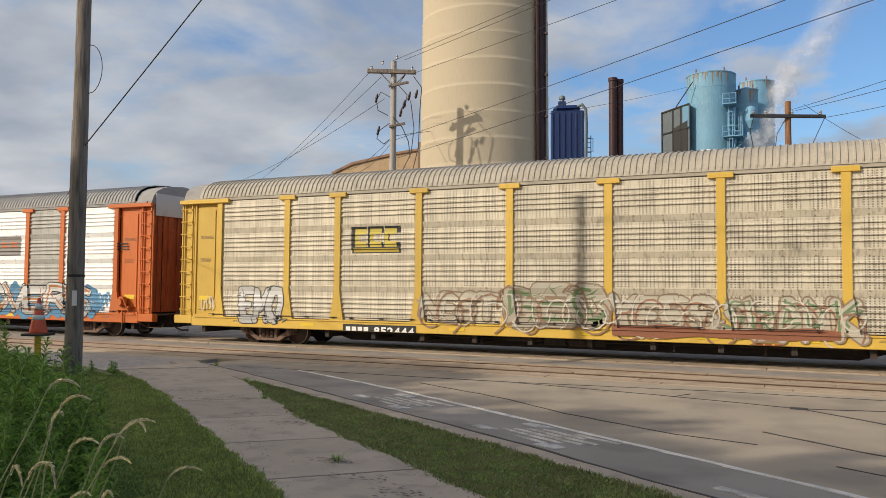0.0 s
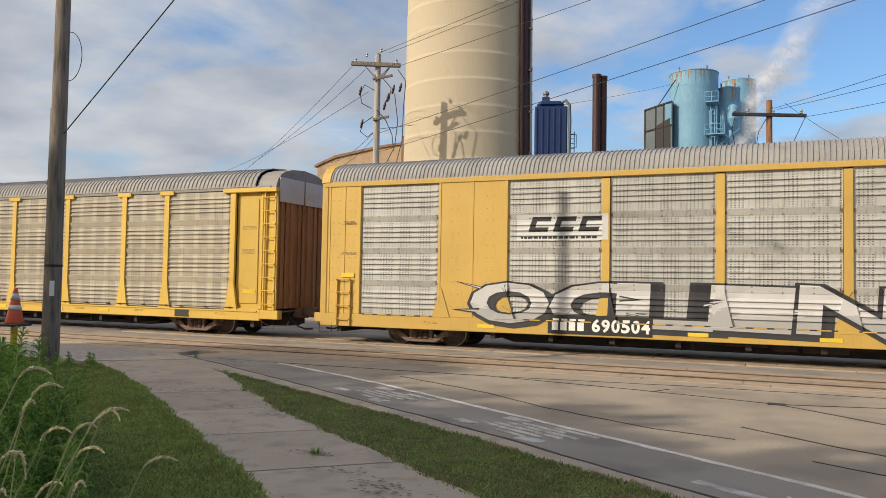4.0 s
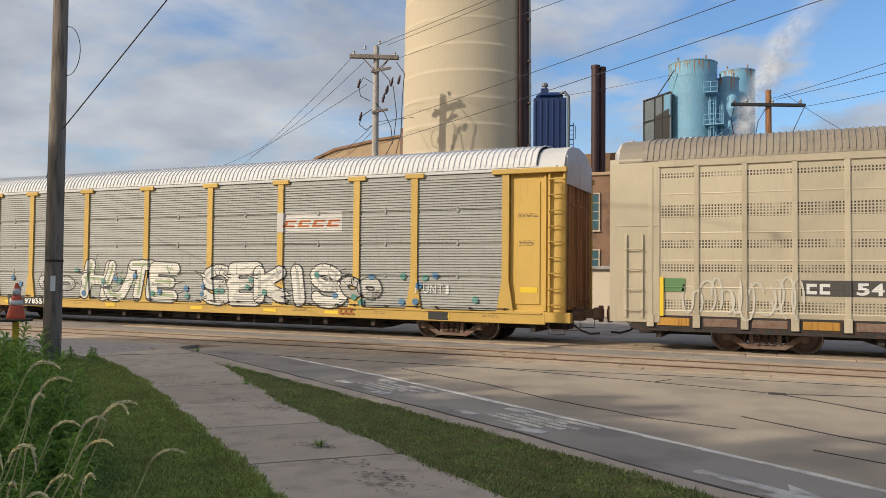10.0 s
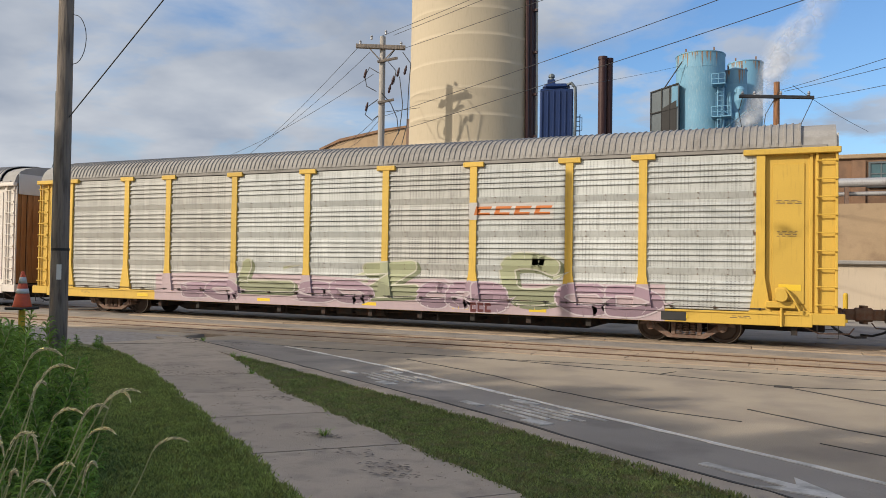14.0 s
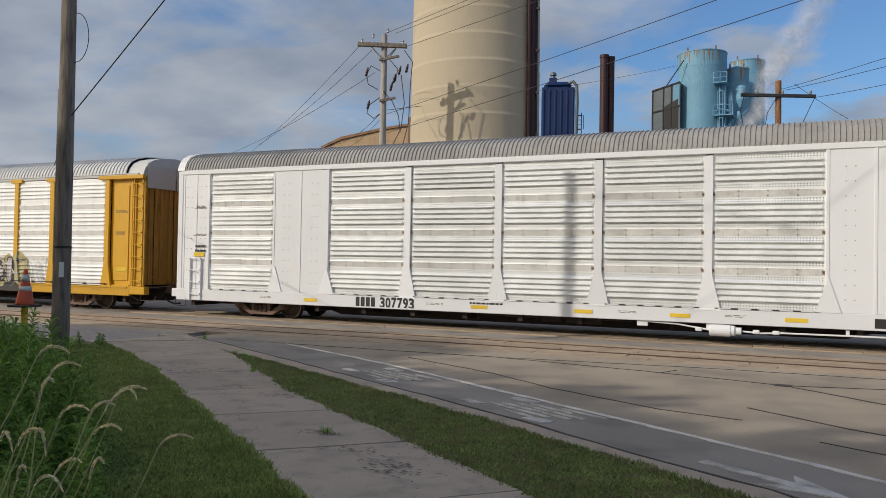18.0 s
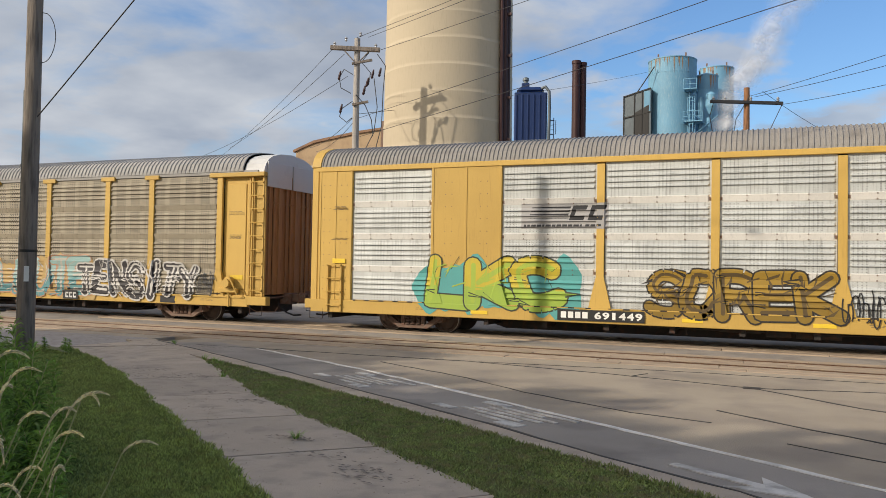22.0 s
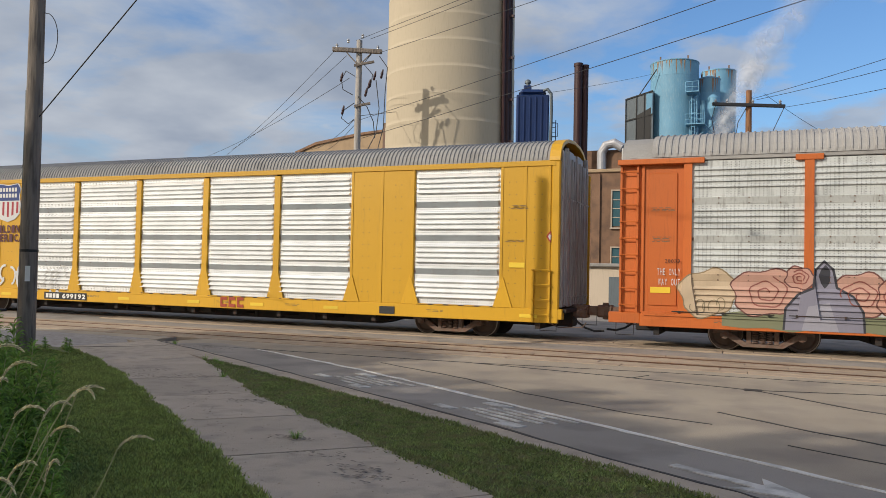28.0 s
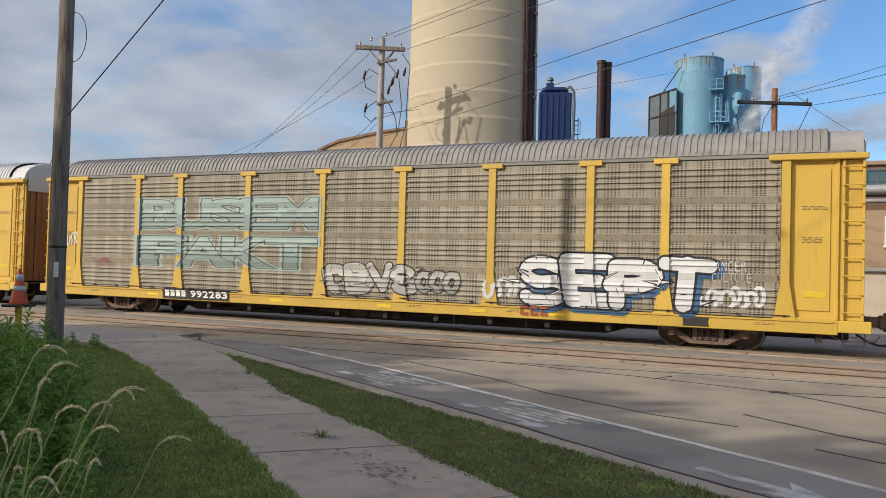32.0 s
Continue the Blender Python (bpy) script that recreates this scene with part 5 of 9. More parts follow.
def post_mesh(w=0.21, foot=0.5, cap=0.62):
    s = Shape()
    s.prism([(-w / 2, 1.75), (w / 2, 1.75), (w / 2, 4.74), (-w / 2, 4.74)], -0.07, 0.02)
    s.prism([(-foot / 2, 0.86), (foot / 2, 0.86), (w / 2, 1.75), (-w / 2, 1.75)], -0.075, 0.02)
    s.chamfer(-foot / 2 - 0.02, foot / 2 + 0.02, -0.085, 0.0, 0.84, 0.9, 0.01)
    if cap:
        s.chamfer(-cap / 2, cap / 2, -0.09, 0.02, 4.72, 4.86, 0.012)
    for i in range(14):
        z = 1.9 + i * 0.2
        for x in (-w / 2 + 0.03, w / 2 - 0.03):
            s.box(x - 0.009, x + 0.009, -0.076, -0.065, z, z + 0.02)
    return s.mesh("post", [M["yellow"]])


def ladder_mesh(w, z0, z1, step=0.43):
    s = Shape()
    for x in (-w / 2, w / 2):
        s.chamfer(x - 0.03, x + 0.03, -0.05, 0.01, z0, z1, 0.008)
    z = z0 + 0.2
    while z < z1:
        s.tube((-w / 2 - 0.03, -0.09, z), (w / 2 + 0.03, -0.09, z), 0.016, n=6)
        for x in (-w / 2, w / 2):
            s.box(x - 0.02, x + 0.02, -0.1, -0.03, z - 0.02, z + 0.02)
        z += step
    return s.mesh("ladder", [M["yellow"]])


ROOF_PROFILE = [(-1.62, 4.90), (-1.60, 5.00), (-1.52, 5.19), (-1.36, 5.37), (-1.10, 5.50), (-0.7, 5.60), (0, 5.66), (0.7, 5.60), (1.10, 5.50), (1.36, 5.37), (1.52, 5.19), (1.60, 5.00), (1.62, 4.90)]


def roof_mesh(x0, x1, step):
    """An arched sheet with raised ribs across it."""
    s = Shape()
    xs = []
    n = max(1, int(round((x1 - x0) / step)))
    for i in range(n):
        a = x0 + (x1 - x0) * i / n
        d = (x1 - x0) / n
        xs += [(a, 0.0), (a + d * 0.55, 0.0), (a + d * 0.66, 0.028), (a + d * 0.89, 0.028)]
    xs.append((x1, 0.0))
    k = len(ROOF_PROFILE)
    v = []
    for x, h in xs:
        for j, (y, z) in enumerate(ROOF_PROFILE):
            f = h if 0 < j < k - 1 else 0.0
            d = Vector((0, y, max(0.0, z - 4.6))).normalized()
            v.append((x, y + d.y * f, z + d.z * f))
    s.add(v, [(i * k + j, i * k + j + 1, (i + 1) * k + j + 1, (i + 1) * k + j) for i in range(len(xs) - 1) for j in range(k - 1)])
    return s.mesh("roof", [M["roof"]])


def arch_mesh(x0, x1, grow=0.02, name="hood", fill=False):
    """A plain length of the arch, as a rim with thickness or, filled, as a solid end."""
    s = Shape()
    outer = [(y * (1 + grow / 1.6), z + grow) for y, z in ROOF_PROFILE]
    inner = [(y * 0.97, z - 0.06) for y, z in ROOF_PROFILE]
    k = len(outer)
    v = [(x, y, z) for x in (x0, x1) for y, z in outer + inner]
    f = []
    for j in range(k - 1):
        f += [(j, j + 1, 2 * k + j + 1, 2 * k + j), (k + j, 3 * k + j, 3 * k + j + 1, k + j + 1), (j, k + j, k + j + 1, j + 1), (2 * k + j, 2 * k + j + 1, 3 * k + j + 1, 3 * k + j)]
    f += [(0, 2 * k, 3 * k, k), (k - 1, 2 * k - 1, 4 * k - 1, 3 * k - 1)]
    if fill:
        f += [tuple(range(k)), tuple(range(2 * k, 3 * k))]
    s.add(v, f)
    return s.mesh(name, [M["roof"]])


WHEEL_R = 0.42
SPEED = lambda t: 15.78 * t + 0.001074 * t * t          # metres run since the start


def build_truck():
    """A two-axle freight truck; its wheelsets turn."""
    truck = put("truck", Shape().chamfer(-0.22, 0.22, -1.1, 1.1, 0.34, 0.62, 0.03).lathe([(0.2, 0.6), (0.2, 0.72)], 16).mesh("truck", [M["under"]]))
    for sgn in (-1, 1):
        # a cast frame: arched top chord, sagging bottom chord, two columns and end bearings
        s = Shape().prism([(-1.18, 0.44), (-1.14, 0.58), (-0.62, 0.64), (0.62, 0.64), (1.14, 0.58), (1.18, 0.44), (1.0, 0.46), (0.5, 0.52), (-0.5, 0.52), (-1.0, 0.46)], -0.07, 0.07)
        s.prism([(-0.92, 0.40), (-0.46, 0.13), (0.46, 0.13), (0.92, 0.40), (0.74, 0.46), (0.36, 0.22), (-0.36, 0.22), (-0.74, 0.46)], -0.07, 0.07)
        for x in (-0.32, 0.32):
            s.chamfer(x - 0.06, x + 0.06, -0.08, 0.08, 0.2, 0.55, 0.015)
        for x in (-0.89, 0.89):
            s.chamfer(x - 0.14, x + 0.14, -0.1, 0.1, 0.46, 0.57, 0.02)
            s.tube((x, -0.16, 0.42), (x, 0.1, 0.42), 0.105, n=16)
            s.tube((x, -0.19, 0.42), (x, -0.15, 0.42), 0.06, n=12)
        s.chamfer(-0.3, 0.3, -0.12, -0.05, 0.54, 0.62, 0.02)
        put("side_frame", store(("frame", sgn), lambda: s.mesh("side_frame", [M["rusty"]])), truck, pose(0, sgn * 1.14, 0))
        for i in range(3):
            coil = [(0.068 * math.cos(a), 0.068 * math.sin(a), 0.22 + 0.0070 * a) for a in [j * 0.7 for j in range(63)]]
            put("spring", store("spring", lambda: Shape().path(coil, 0.015, 5).mesh("spring", [M["rusty"]])), truck, pose(-0.17 + i * 0.17, sgn * 1.19, 0))
    sets = []
    for x in (-0.89, 0.89):
        s = Shape()
        prof = [(0.09, -1.08), (0.09, -0.86), (0.12, -0.84), (0.16, -0.82), (0.30, -0.79), (0.34, -0.815), (0.40, -0.815), (0.42, -0.80), (0.42, -0.70), (0.445, -0.69), (0.445, -0.66), (0.32, -0.665), (0.14, -0.70), (0.085, -0.68),
                (0.085, 0.68), (0.14, 0.70), (0.32, 0.665), (0.445, 0.66), (0.445, 0.69), (0.42, 0.70), (0.42, 0.80), (0.40, 0.815), (0.34, 0.815), (0.30, 0.79), (0.16, 0.82), (0.12, 0.84), (0.09, 0.86), (0.09, 1.08)]
        n = 28
        v = [(r * math.cos(2 * math.pi * i / n), y, r * math.sin(2 * math.pi * i / n)) for r, y in prof for i in range(n)]
        f = [(k * n + i, k * n + (i + 1) % n, (k + 1) * n + (i + 1) % n, (k + 1) * n + i) for k in range(len(prof) - 1) for i in range(n)]
        f += [tuple(range(n)), tuple((len(prof) - 1) * n + i for i in range(n))]
        s.add(v, f)
        for i in range(len(s.f)):
            if i // n in (6, 20) and i < n * (len(prof) - 1):
                s.m[i] = 1
        for a in (0, 2.1, 4.2):
            for side in (-1.09, 1.07):
                s.box(0.045 * math.cos(a) - 0.014, 0.045 * math.cos(a) + 0.014, side, side + 0.02, 0.045 * math.sin(a) - 0.014, 0.045 * math.sin(a) + 0.014)
        ws = put("wheelset", store("wheelset", lambda: s.mesh("wheelset", [M["tread"], M["rim"]])), truck, pose(x, 0, WHEEL_R))
        sets.append((ws, x))
    return truck, sets


def coupler_mesh():
    s = Shape().chamfer(0, 0.34, -0.14, 0.14, 0.70, 0.96, 0.02).chamfer(-0.9, 0.0, -0.22, 0.22, 0.62, 0.98, 0.03).chamfer(0.25, 0.53, -0.20, 0.20, 0.66, 1.0, 0.05)
    s.tube((0.45, 0.08, 0.6), (0.45, 0.08, 1.06), 0.07)
    s.path([(-0.1, -0.2, 0.62), (0.05, -0.2, 0.98), (0.0, -0.5, 0.9), (0.0, -1.4, 0.86)], 0.018)
    return s.mesh("coupler", [M["rusty"]])


def hose_mesh():
    s = Shape()
    pts = [(-0.35, -0.42, 0.66), (-0.2, -0.43, 0.5), (0.0, -0.42, 0.36), (0.25, -0.4, 0.28), (0.52, -0.38, 0.3)]
    s.path(pts, 0.03, 8)
    return s.mesh("air_hose", [M["black"]])


def underframe_mesh():
    s = Shape().chamfer(-13.3, 13.3, -0.32, 0.32, 0.36, 0.86, 0.03)
    s.box(-13.4, 13.4, -1.5, 1.5, 0.80, 0.90)
    for i in range(16):
        x = -12.6 + i * 1.68
        if 8.6 < abs(x) < 11.5:
            continue
        s.prism([(x - 0.07, 0.34), (x + 0.07, 0.34), (x + 0.07, 0.84), (x - 0.07, 0.84)], -1.45, 1.45)
    s.prism([(-8.5, 0.55), (-7.3, 0.20), (7.3, 0.20), (8.5, 0.55), (8.5, 0.84), (-8.5, 0.84)], -0.42, 0.42)
    return s.mesh("underframe", [M["under"]])


def brake_gear_mesh():
    s = Shape().tube((0.2, -1.1, 0.46), (1.2, -1.1, 0.46), 0.14, n=14).tube((-1.6, -1.15, 0.5), (-0.6, -1.15, 0.5), 0.09, n=12)
    s.path([(-7.5, -1.2, 0.52), (-1.6, -1.2, 0.46), (1.4, -1.2, 0.46), (7.5, -1.2, 0.52)], 0.02)
    s.chamfer(-0.5, 0.1, -1.25, -0.95, 0.34, 0.56, 0.03)
    for x in (-4.4, -2.4, 3.0, 5.2):
        s.box(x, x + 0.05, -1.28, -1.2, 0.30, 0.62)
    return s.mesh("brake_gear", [M["under"]])


def leaf_mesh(h):
    """One leaf of a folding end door, with a rib and straps."""
    s = Shape().chamfer(-0.04, 0.02, -0.235, 0.235, 0.95, h, 0.015).box(0.02, 0.07, -0.03, 0.03, 1.0, h - 0.2)
    for z in (1.2, 3.9):
        s.box(0.02, 0.05, -0.235, 0.235, z, z + 0.04)
    return s.mesh("door_leaf", [M["door_brown"]])


def end_door(car, m, material):
    """Folding end doors seen in the gaps, six leaves wide."""
    door = put("end_door", store("door_back", lambda: Shape().chamfer(-0.12, -0.05, -1.42, 1.42, 0.92, 5.2, 0.02).mesh("end_door", [M["under"]])), car, m, "folding end doors")
    for i in range(6):
        y = -1.2 + 0.48 * i
        put("door_leaf", store(("leaf", i in (0, 5)), lambda: leaf_mesh(5.05 if i in (0, 5) else 5.25)), door, pose(0.05 * (i % 2), y, 0), "", [material])


# sizes of the two kinds of side
OPEN_POSTS = (-9.05, -7.12, -4.27, -1.40, 1.40, 4.24, 7.04, 9.00)
OPEN_EDGES = (-11.74, *OPEN_POSTS, 11.74)
SOLID_PANELS = ((-12.0, -9.42), (-7.28, -4.66), (-4.43, -1.78), (-1.57, 1.06), (1.28, 3.86), (4.06, 6.61), (8.72, 11.34))
SOLID_PLATES = ((-13.17, -12.0), (-9.42, -7.28), (6.61, 8.72), (11.34, 12.79))
SOLID_MID = -0.19                # the middle of a smooth car lies this far behind the middle of its panels
SOLID_POSTS = (-4.545, -1.675, 1.17, 3.96)
FLAT_PITCH = 1.137


def both_sides(name, me, parent, x, y=0.0, z=0.0, label="", mats=None):
    put(name, me, parent, pose(x, y, z), label, mats)
    put(name, me, parent, pose(-x, -y, z, 0, 0, 180), label, mats)


TRUCK = build_truck()


def spin_wheels():
    """The turning of the two wheelsets of a truck, shared by all its copies."""
    for ws, x in TRUCK[1]:
        rows = []
        for i in range(0, 961):
            t = i / 30
            rows.append((t, pose(x, 0, WHEEL_R) @ Matrix.Rotation(SPEED(t) / WHEEL_R, 4, "Y")))
        walk(ws, rows)


spin_wheels()


def add_running_gear(car, paint, mid=0.0, base=10.06):
    for x in (mid - base, mid + base):
        t = copy_thing(TRUCK[0], pose(x, 0, 0))
        t.parent = car
    put("underframe", store("underframe", underframe_mesh), car, pose(mid, 0, 0))
    both_sides("brake_gear", store("brake_gear", brake_gear_mesh), car, 0)
    for x, r in ((mid + 13.7, 0), (mid - 13.7, 180)):
        put("coupler", store("coupler", coupler_mesh), car, pose(x, 0, 0, 0, 0, r))
        put("air_hose", store("hose", hose_mesh), car, pose(x, 0, 0, 0, 0, r))
        put("uncoupling_lever", store("lever", lambda: Shape().path([(-0.9, -1.3, 0.55), (-0.55, -1.3, 0.40), (0.1, -1.25, 0.42), (0.2, -1.25, 0.56)], 0.018, 6).mesh("uncoupling_lever", [M["rusty"]])), car, pose(x, 0, 0, 0, 0, r))


def handbrake_mesh():
    s = Shape().chamfer(-0.34, 0.34, -0.14, 0.0, 0.0, 0.16, 0.02).chamfer(-0.12, 0.16, -0.2, 0.0, 0.16, 0.5, 0.04)
    s.path([(0.1, -0.2, 0.5), (0.3, -0.22, 0.2), (0.42, -0.2, -0.05)], 0.025)
    s.tube((0.02, -0.22, 0.3), (0.02, -0.30, 0.3), 0.14, n=14)
    s.tube((0.02, -0.1, -0.45), (0.02, -0.1, 0.0), 0.03)
    return s.mesh("handbrake", [M["rusty"]])


def placard(car, x, z, w, h, material, y=-1.60, name="placard", label=""):
    put(name, store(("placard", round(w, 2), round(h, 2)), lambda: Shape().chamfer(-w / 2, w / 2, -0.012, 0.0, 0, h, 0.004).mesh("placard", [M["ink"]])), car, pose(x, y, z), label, [material])


def text_rows(car, x, z, w, rows, y=-1.585, material=None, rh=0.015, seed=1):
    """Small lettering that cannot be read, as rows of bars."""
    rnd = random.Random(seed)
    s = Shape()
    for r in range(rows):
        a = -w / 2 + rnd.uniform(0, w * 0.15)
        while a < w / 2 - 0.06:
            k = rnd.uniform(0.05, 0.2)
            s.box(a, min(a + k, w / 2), -0.004, 0.0, -r * rh * 2.6, -r * rh * 2.6 + rh)
            a += k + 0.05
    put("small_lettering", s.mesh("small_lettering", [material or M["ink_soft"]]), car, pose(x, y, z), "rows of small stencilled data")


def corner_step_mesh():
    s = Shape().chamfer(-0.45, 0.35, -0.05, 0.2, 0.62, 0.9, 0.015)
    s.path([(-0.25, -0.05, 0.62), (-0.25, -0.05, 0.32), (0.2, -0.05, 0.32), (0.2, -0.05, 0.62)], 0.012, 6, 1)
    return s.mesh("corner_step", [M["yellow"], M["under"]])


def lock_rod_mesh():
    """A thin dark rod along the foot of the panels, in lengths, with small brackets."""
    s = Shape()
    for i in range(9):
        x = -12.2 + i * 2.72
        s.tube((x, -0.10, 0.965), (x + 2.4, -0.10, 0.965), 0.013, n=6)
        for u in (0.15, 1.2, 2.25):
            s.box(x + u, x + u + 0.05, -0.115, 0.0, 0.93, 0.985)
    return s.mesh("lock_rod", [M["under"]])


def foot_slot_mesh():
    """Dark strip for the shaded slot under one panel, crossed by short painted tabs."""
    s = Shape().box(-1.2, 1.2, -0.062, -0.04, 0.885, 0.925, 1)
    for i in range(5):
        s.chamfer(-1.12 + i * 0.47, -0.82 + i * 0.47, -0.082, -0.05, 0.892, 0.922, 0.006)
    return s.mesh("foot_slot", [M["yellow"], M["under"]])


def slung_brake_mesh():
    """A brake cylinder slung below the sill, with its rods and hangers."""
    s = Shape().lathe([(0.0, 0.0), (0.13, 0.01), (0.15, 0.04), (0.15, 0.5), (0.13, 0.52), (0.13, 0.60), (0.09, 0.64), (0.09, 0.76), (0.0, 0.78)], 18)
    s.v = [(z - 0.1, x, y + 0.36) for x, y, z in s.v]
    s.path([(-1.6, 0, 0.50), (-0.9, 0, 0.47), (-0.1, 0, 0.36)], 0.022, 6)
    s.path([(0.66, 0, 0.36), (1.1, 0, 0.33), (1.6, 0, 0.36), (5.2, 0, 0.38)], 0.022, 6)
    for x in (-0.35, 1.0, 1.45):
        s.chamfer(x - 0.08, x + 0.08, -0.04, 0.04, 0.31, 0.41, 0.02)
    for x, w in ((-1.75, 0.14), (0.05, 0.22), (3.0, 0.04)):
        s.chamfer(x - w, x + w, -0.02, 0.03, 0.38, 0.60, 0.01)
    return s.mesh("slung_brake", [M["white"]])


def open_car(spec):
    """A rack car with posts on ribbed panels and ladders at open corners."""
    car = empty("autorack_car")
    paint, panel = M[spec["paint"]], M[spec["panel"]]
    style = spec.get("style", "std")
    add_running_gear(car, paint)
    odd = spec.get("odd", {})
    for i, (a, b) in enumerate(zip(OPEN_EDGES, OPEN_EDGES[1:])):
        me = panel_mesh(style, b - a, panel)
        both_sides("side_panel", me, car, (a + b) / 2, PANEL_Y, 0, "", [M[odd.get(i, spec["panel"])], M["rusty"], M[spec.get("band", odd.get(i, spec["panel"]))]])
    pm = store("post", post_mesh)
    for x in OPEN_POSTS:
        both_sides("post", pm, car, x, PANEL_Y, 0, "", [paint])
    em = store("end_post", lambda: post_mesh(0.2, 0.5, 0))
    dm = store("corner_plate", lambda: Shape().chamfer(-0.52, 0.52, 0, 0.05, 0.9, 4.76, 0.012).chamfer(-0.36, 0.36, -0.03, 0.0, 1.1, 4.5, 0.012).chamfer(-0.5, 0.5, -0.1, 0.0, 0.86, 0.94, 0.01).mesh("corner_plate", [M["yellow"]]))
    lb = {sg: store(("ladder_back", sg), lambda: Shape().chamfer(min(-sg * 0.42, sg * 0.18), max(-sg * 0.42, sg * 0.18), 0, 0.05, 0.9, 4.72, 0.01).chamfer(-sg * 0.40 - 0.04, -sg * 0.40 + 0.04, -0.06, 0.0, 0.9, 4.72, 0.01).mesh("ladder_back", [M["yellow"]])) for sg in (-1, 1)}
    lm = store("ladder", lambda: ladder_mesh(0.42, 0.9, 4.72))
    tb = store("top_bar", lambda: Shape().chamfer(-1.08, 1.08, -0.12, 0.05, 4.72, 4.86, 0.015).mesh("top_bar", [M["yellow"]]))
    sl = store("side_sill", lambda: Shape().chamfer(-13.0, 13.0, -0.06, 0.06, 0.56, 0.88, 0.012).box(-12.9, 12.9, -0.09, -0.05, 0.84, 0.885).mesh("side_sill", [M["yellow"]]))
    cm = store("corner_step", corner_step_mesh)
    both_sides("side_sill", sl, car, 0, PANEL_Y, 0, "", [paint])
    for sg in (-1, 1):
        both_sides("end_post", em, car, sg * 11.84, PANEL_Y, 0, "", [paint])
        both_sides("corner_plate", dm, car, sg * 12.46, PANEL_Y + 0.06, 0, "", [paint])
        put("ladder_back", lb[sg], car, pose(sg * 13.36, PANEL_Y + 0.075, 0), "", [paint])
        put("ladder_back", lb[-sg], car, pose(sg * 13.36, -PANEL_Y - 0.075, 0, 0, 0, 180), "", [paint])
        both_sides("ladder", lm, car, sg * 13.3, PANEL_Y + 0.02, 0, "", [paint])
        both_sides("top_bar", tb, car, sg * 12.52, PANEL_Y, 0, "", [paint])
        both_sides("corner_step", cm, car, sg * 13.35, PANEL_Y, 0, "", [paint])
        end_door(car, pose(sg * 13.42, 0, 0, 0, 0, 0 if sg > 0 else 180), M[spec.get("door", "door_brown")])
        for y in (-0.72, 0.72):
            put("end_header", store("end_header", lambda: Shape().chamfer(-0.02, 0.02, -0.68, 0.68, 4.42, 5.22, 0.008).mesh("end_header", [M["roof"]])), car, pose(sg * 13.53, y, 0), "plain sheet metal above the end doors", [M[spec.get("brow", "roof_white")]])
        put("roof_end", store("roof_end", lambda: arch_mesh(-0.62, 0.14, -0.06, "roof_end", True)), car, pose(sg * 13.36, 0, 0, 0, 0, 0 if sg > 0 else 180), "plain sheet metal roof end cap", [M[spec.get("cap", spec["roof"])]])
    eave = store("eave", lambda: Shape().chamfer(-13.3, 13.3, -0.05, 0.04, 4.80, 4.93, 0.012).mesh("eave", [M["roof"]]))
    both_sides("eave", eave, car, 0, PANEL_Y + 0.01, 0, "", [M[spec.get("eave", spec["roof"])]])
    put("roof", store("roof_open", lambda: roof_mesh(-12.74, 12.74, 0.165)), car, None, "ribbed sheet metal arched roof", [M[spec["roof"]]])
    # small signs on the corner plates and on the sill
    for sg in (-1, 1):
        text_rows(car, sg * 12.46, 3.6, 0.6, 3, PANEL_Y + 0.025, seed=3)
        text_rows(car, sg * 12.46, 2.85, 0.55, 4, PANEL_Y + 0.025, seed=4)
        placard(car, sg * 12.5, 1.42, 0.5, 0.15, M["sign_yellow"], PANEL_Y + 0.03, "warning_placard", "small yellow warning placard")
    for x in (-8.2, -3.0, 0.9, 3.9, 6.2, 9.9):
        placard(car, x, 0.66, 0.5, 0.10, M["sign_yellow"], PANEL_Y - 0.06, "reflector", "yellow reflective sill strip")
    placard(car, 9.8, 0.60, 0.62, 0.22, M["ink"], PANEL_Y - 0.061, "data_plate", "black inspection data plate")
    both_sides("lock_rod", store("lock_rod", lock_rod_mesh), car, 0, PANEL_Y)
    for i, x in enumerate((-11.0, -6.4, -4.6, 1.9, 5.0, 7.9, 11.4)):
        text_rows(car, x, 0.76, 0.5, 2, PANEL_Y - 0.06, rh=0.015, seed=20 + i)
    if spec.get("brake"):
        both_sides("handbrake", store("handbrake", handbrake_mesh), car, 12.3, PANEL_Y - 0.02, 1.0, "", [paint])
    return car


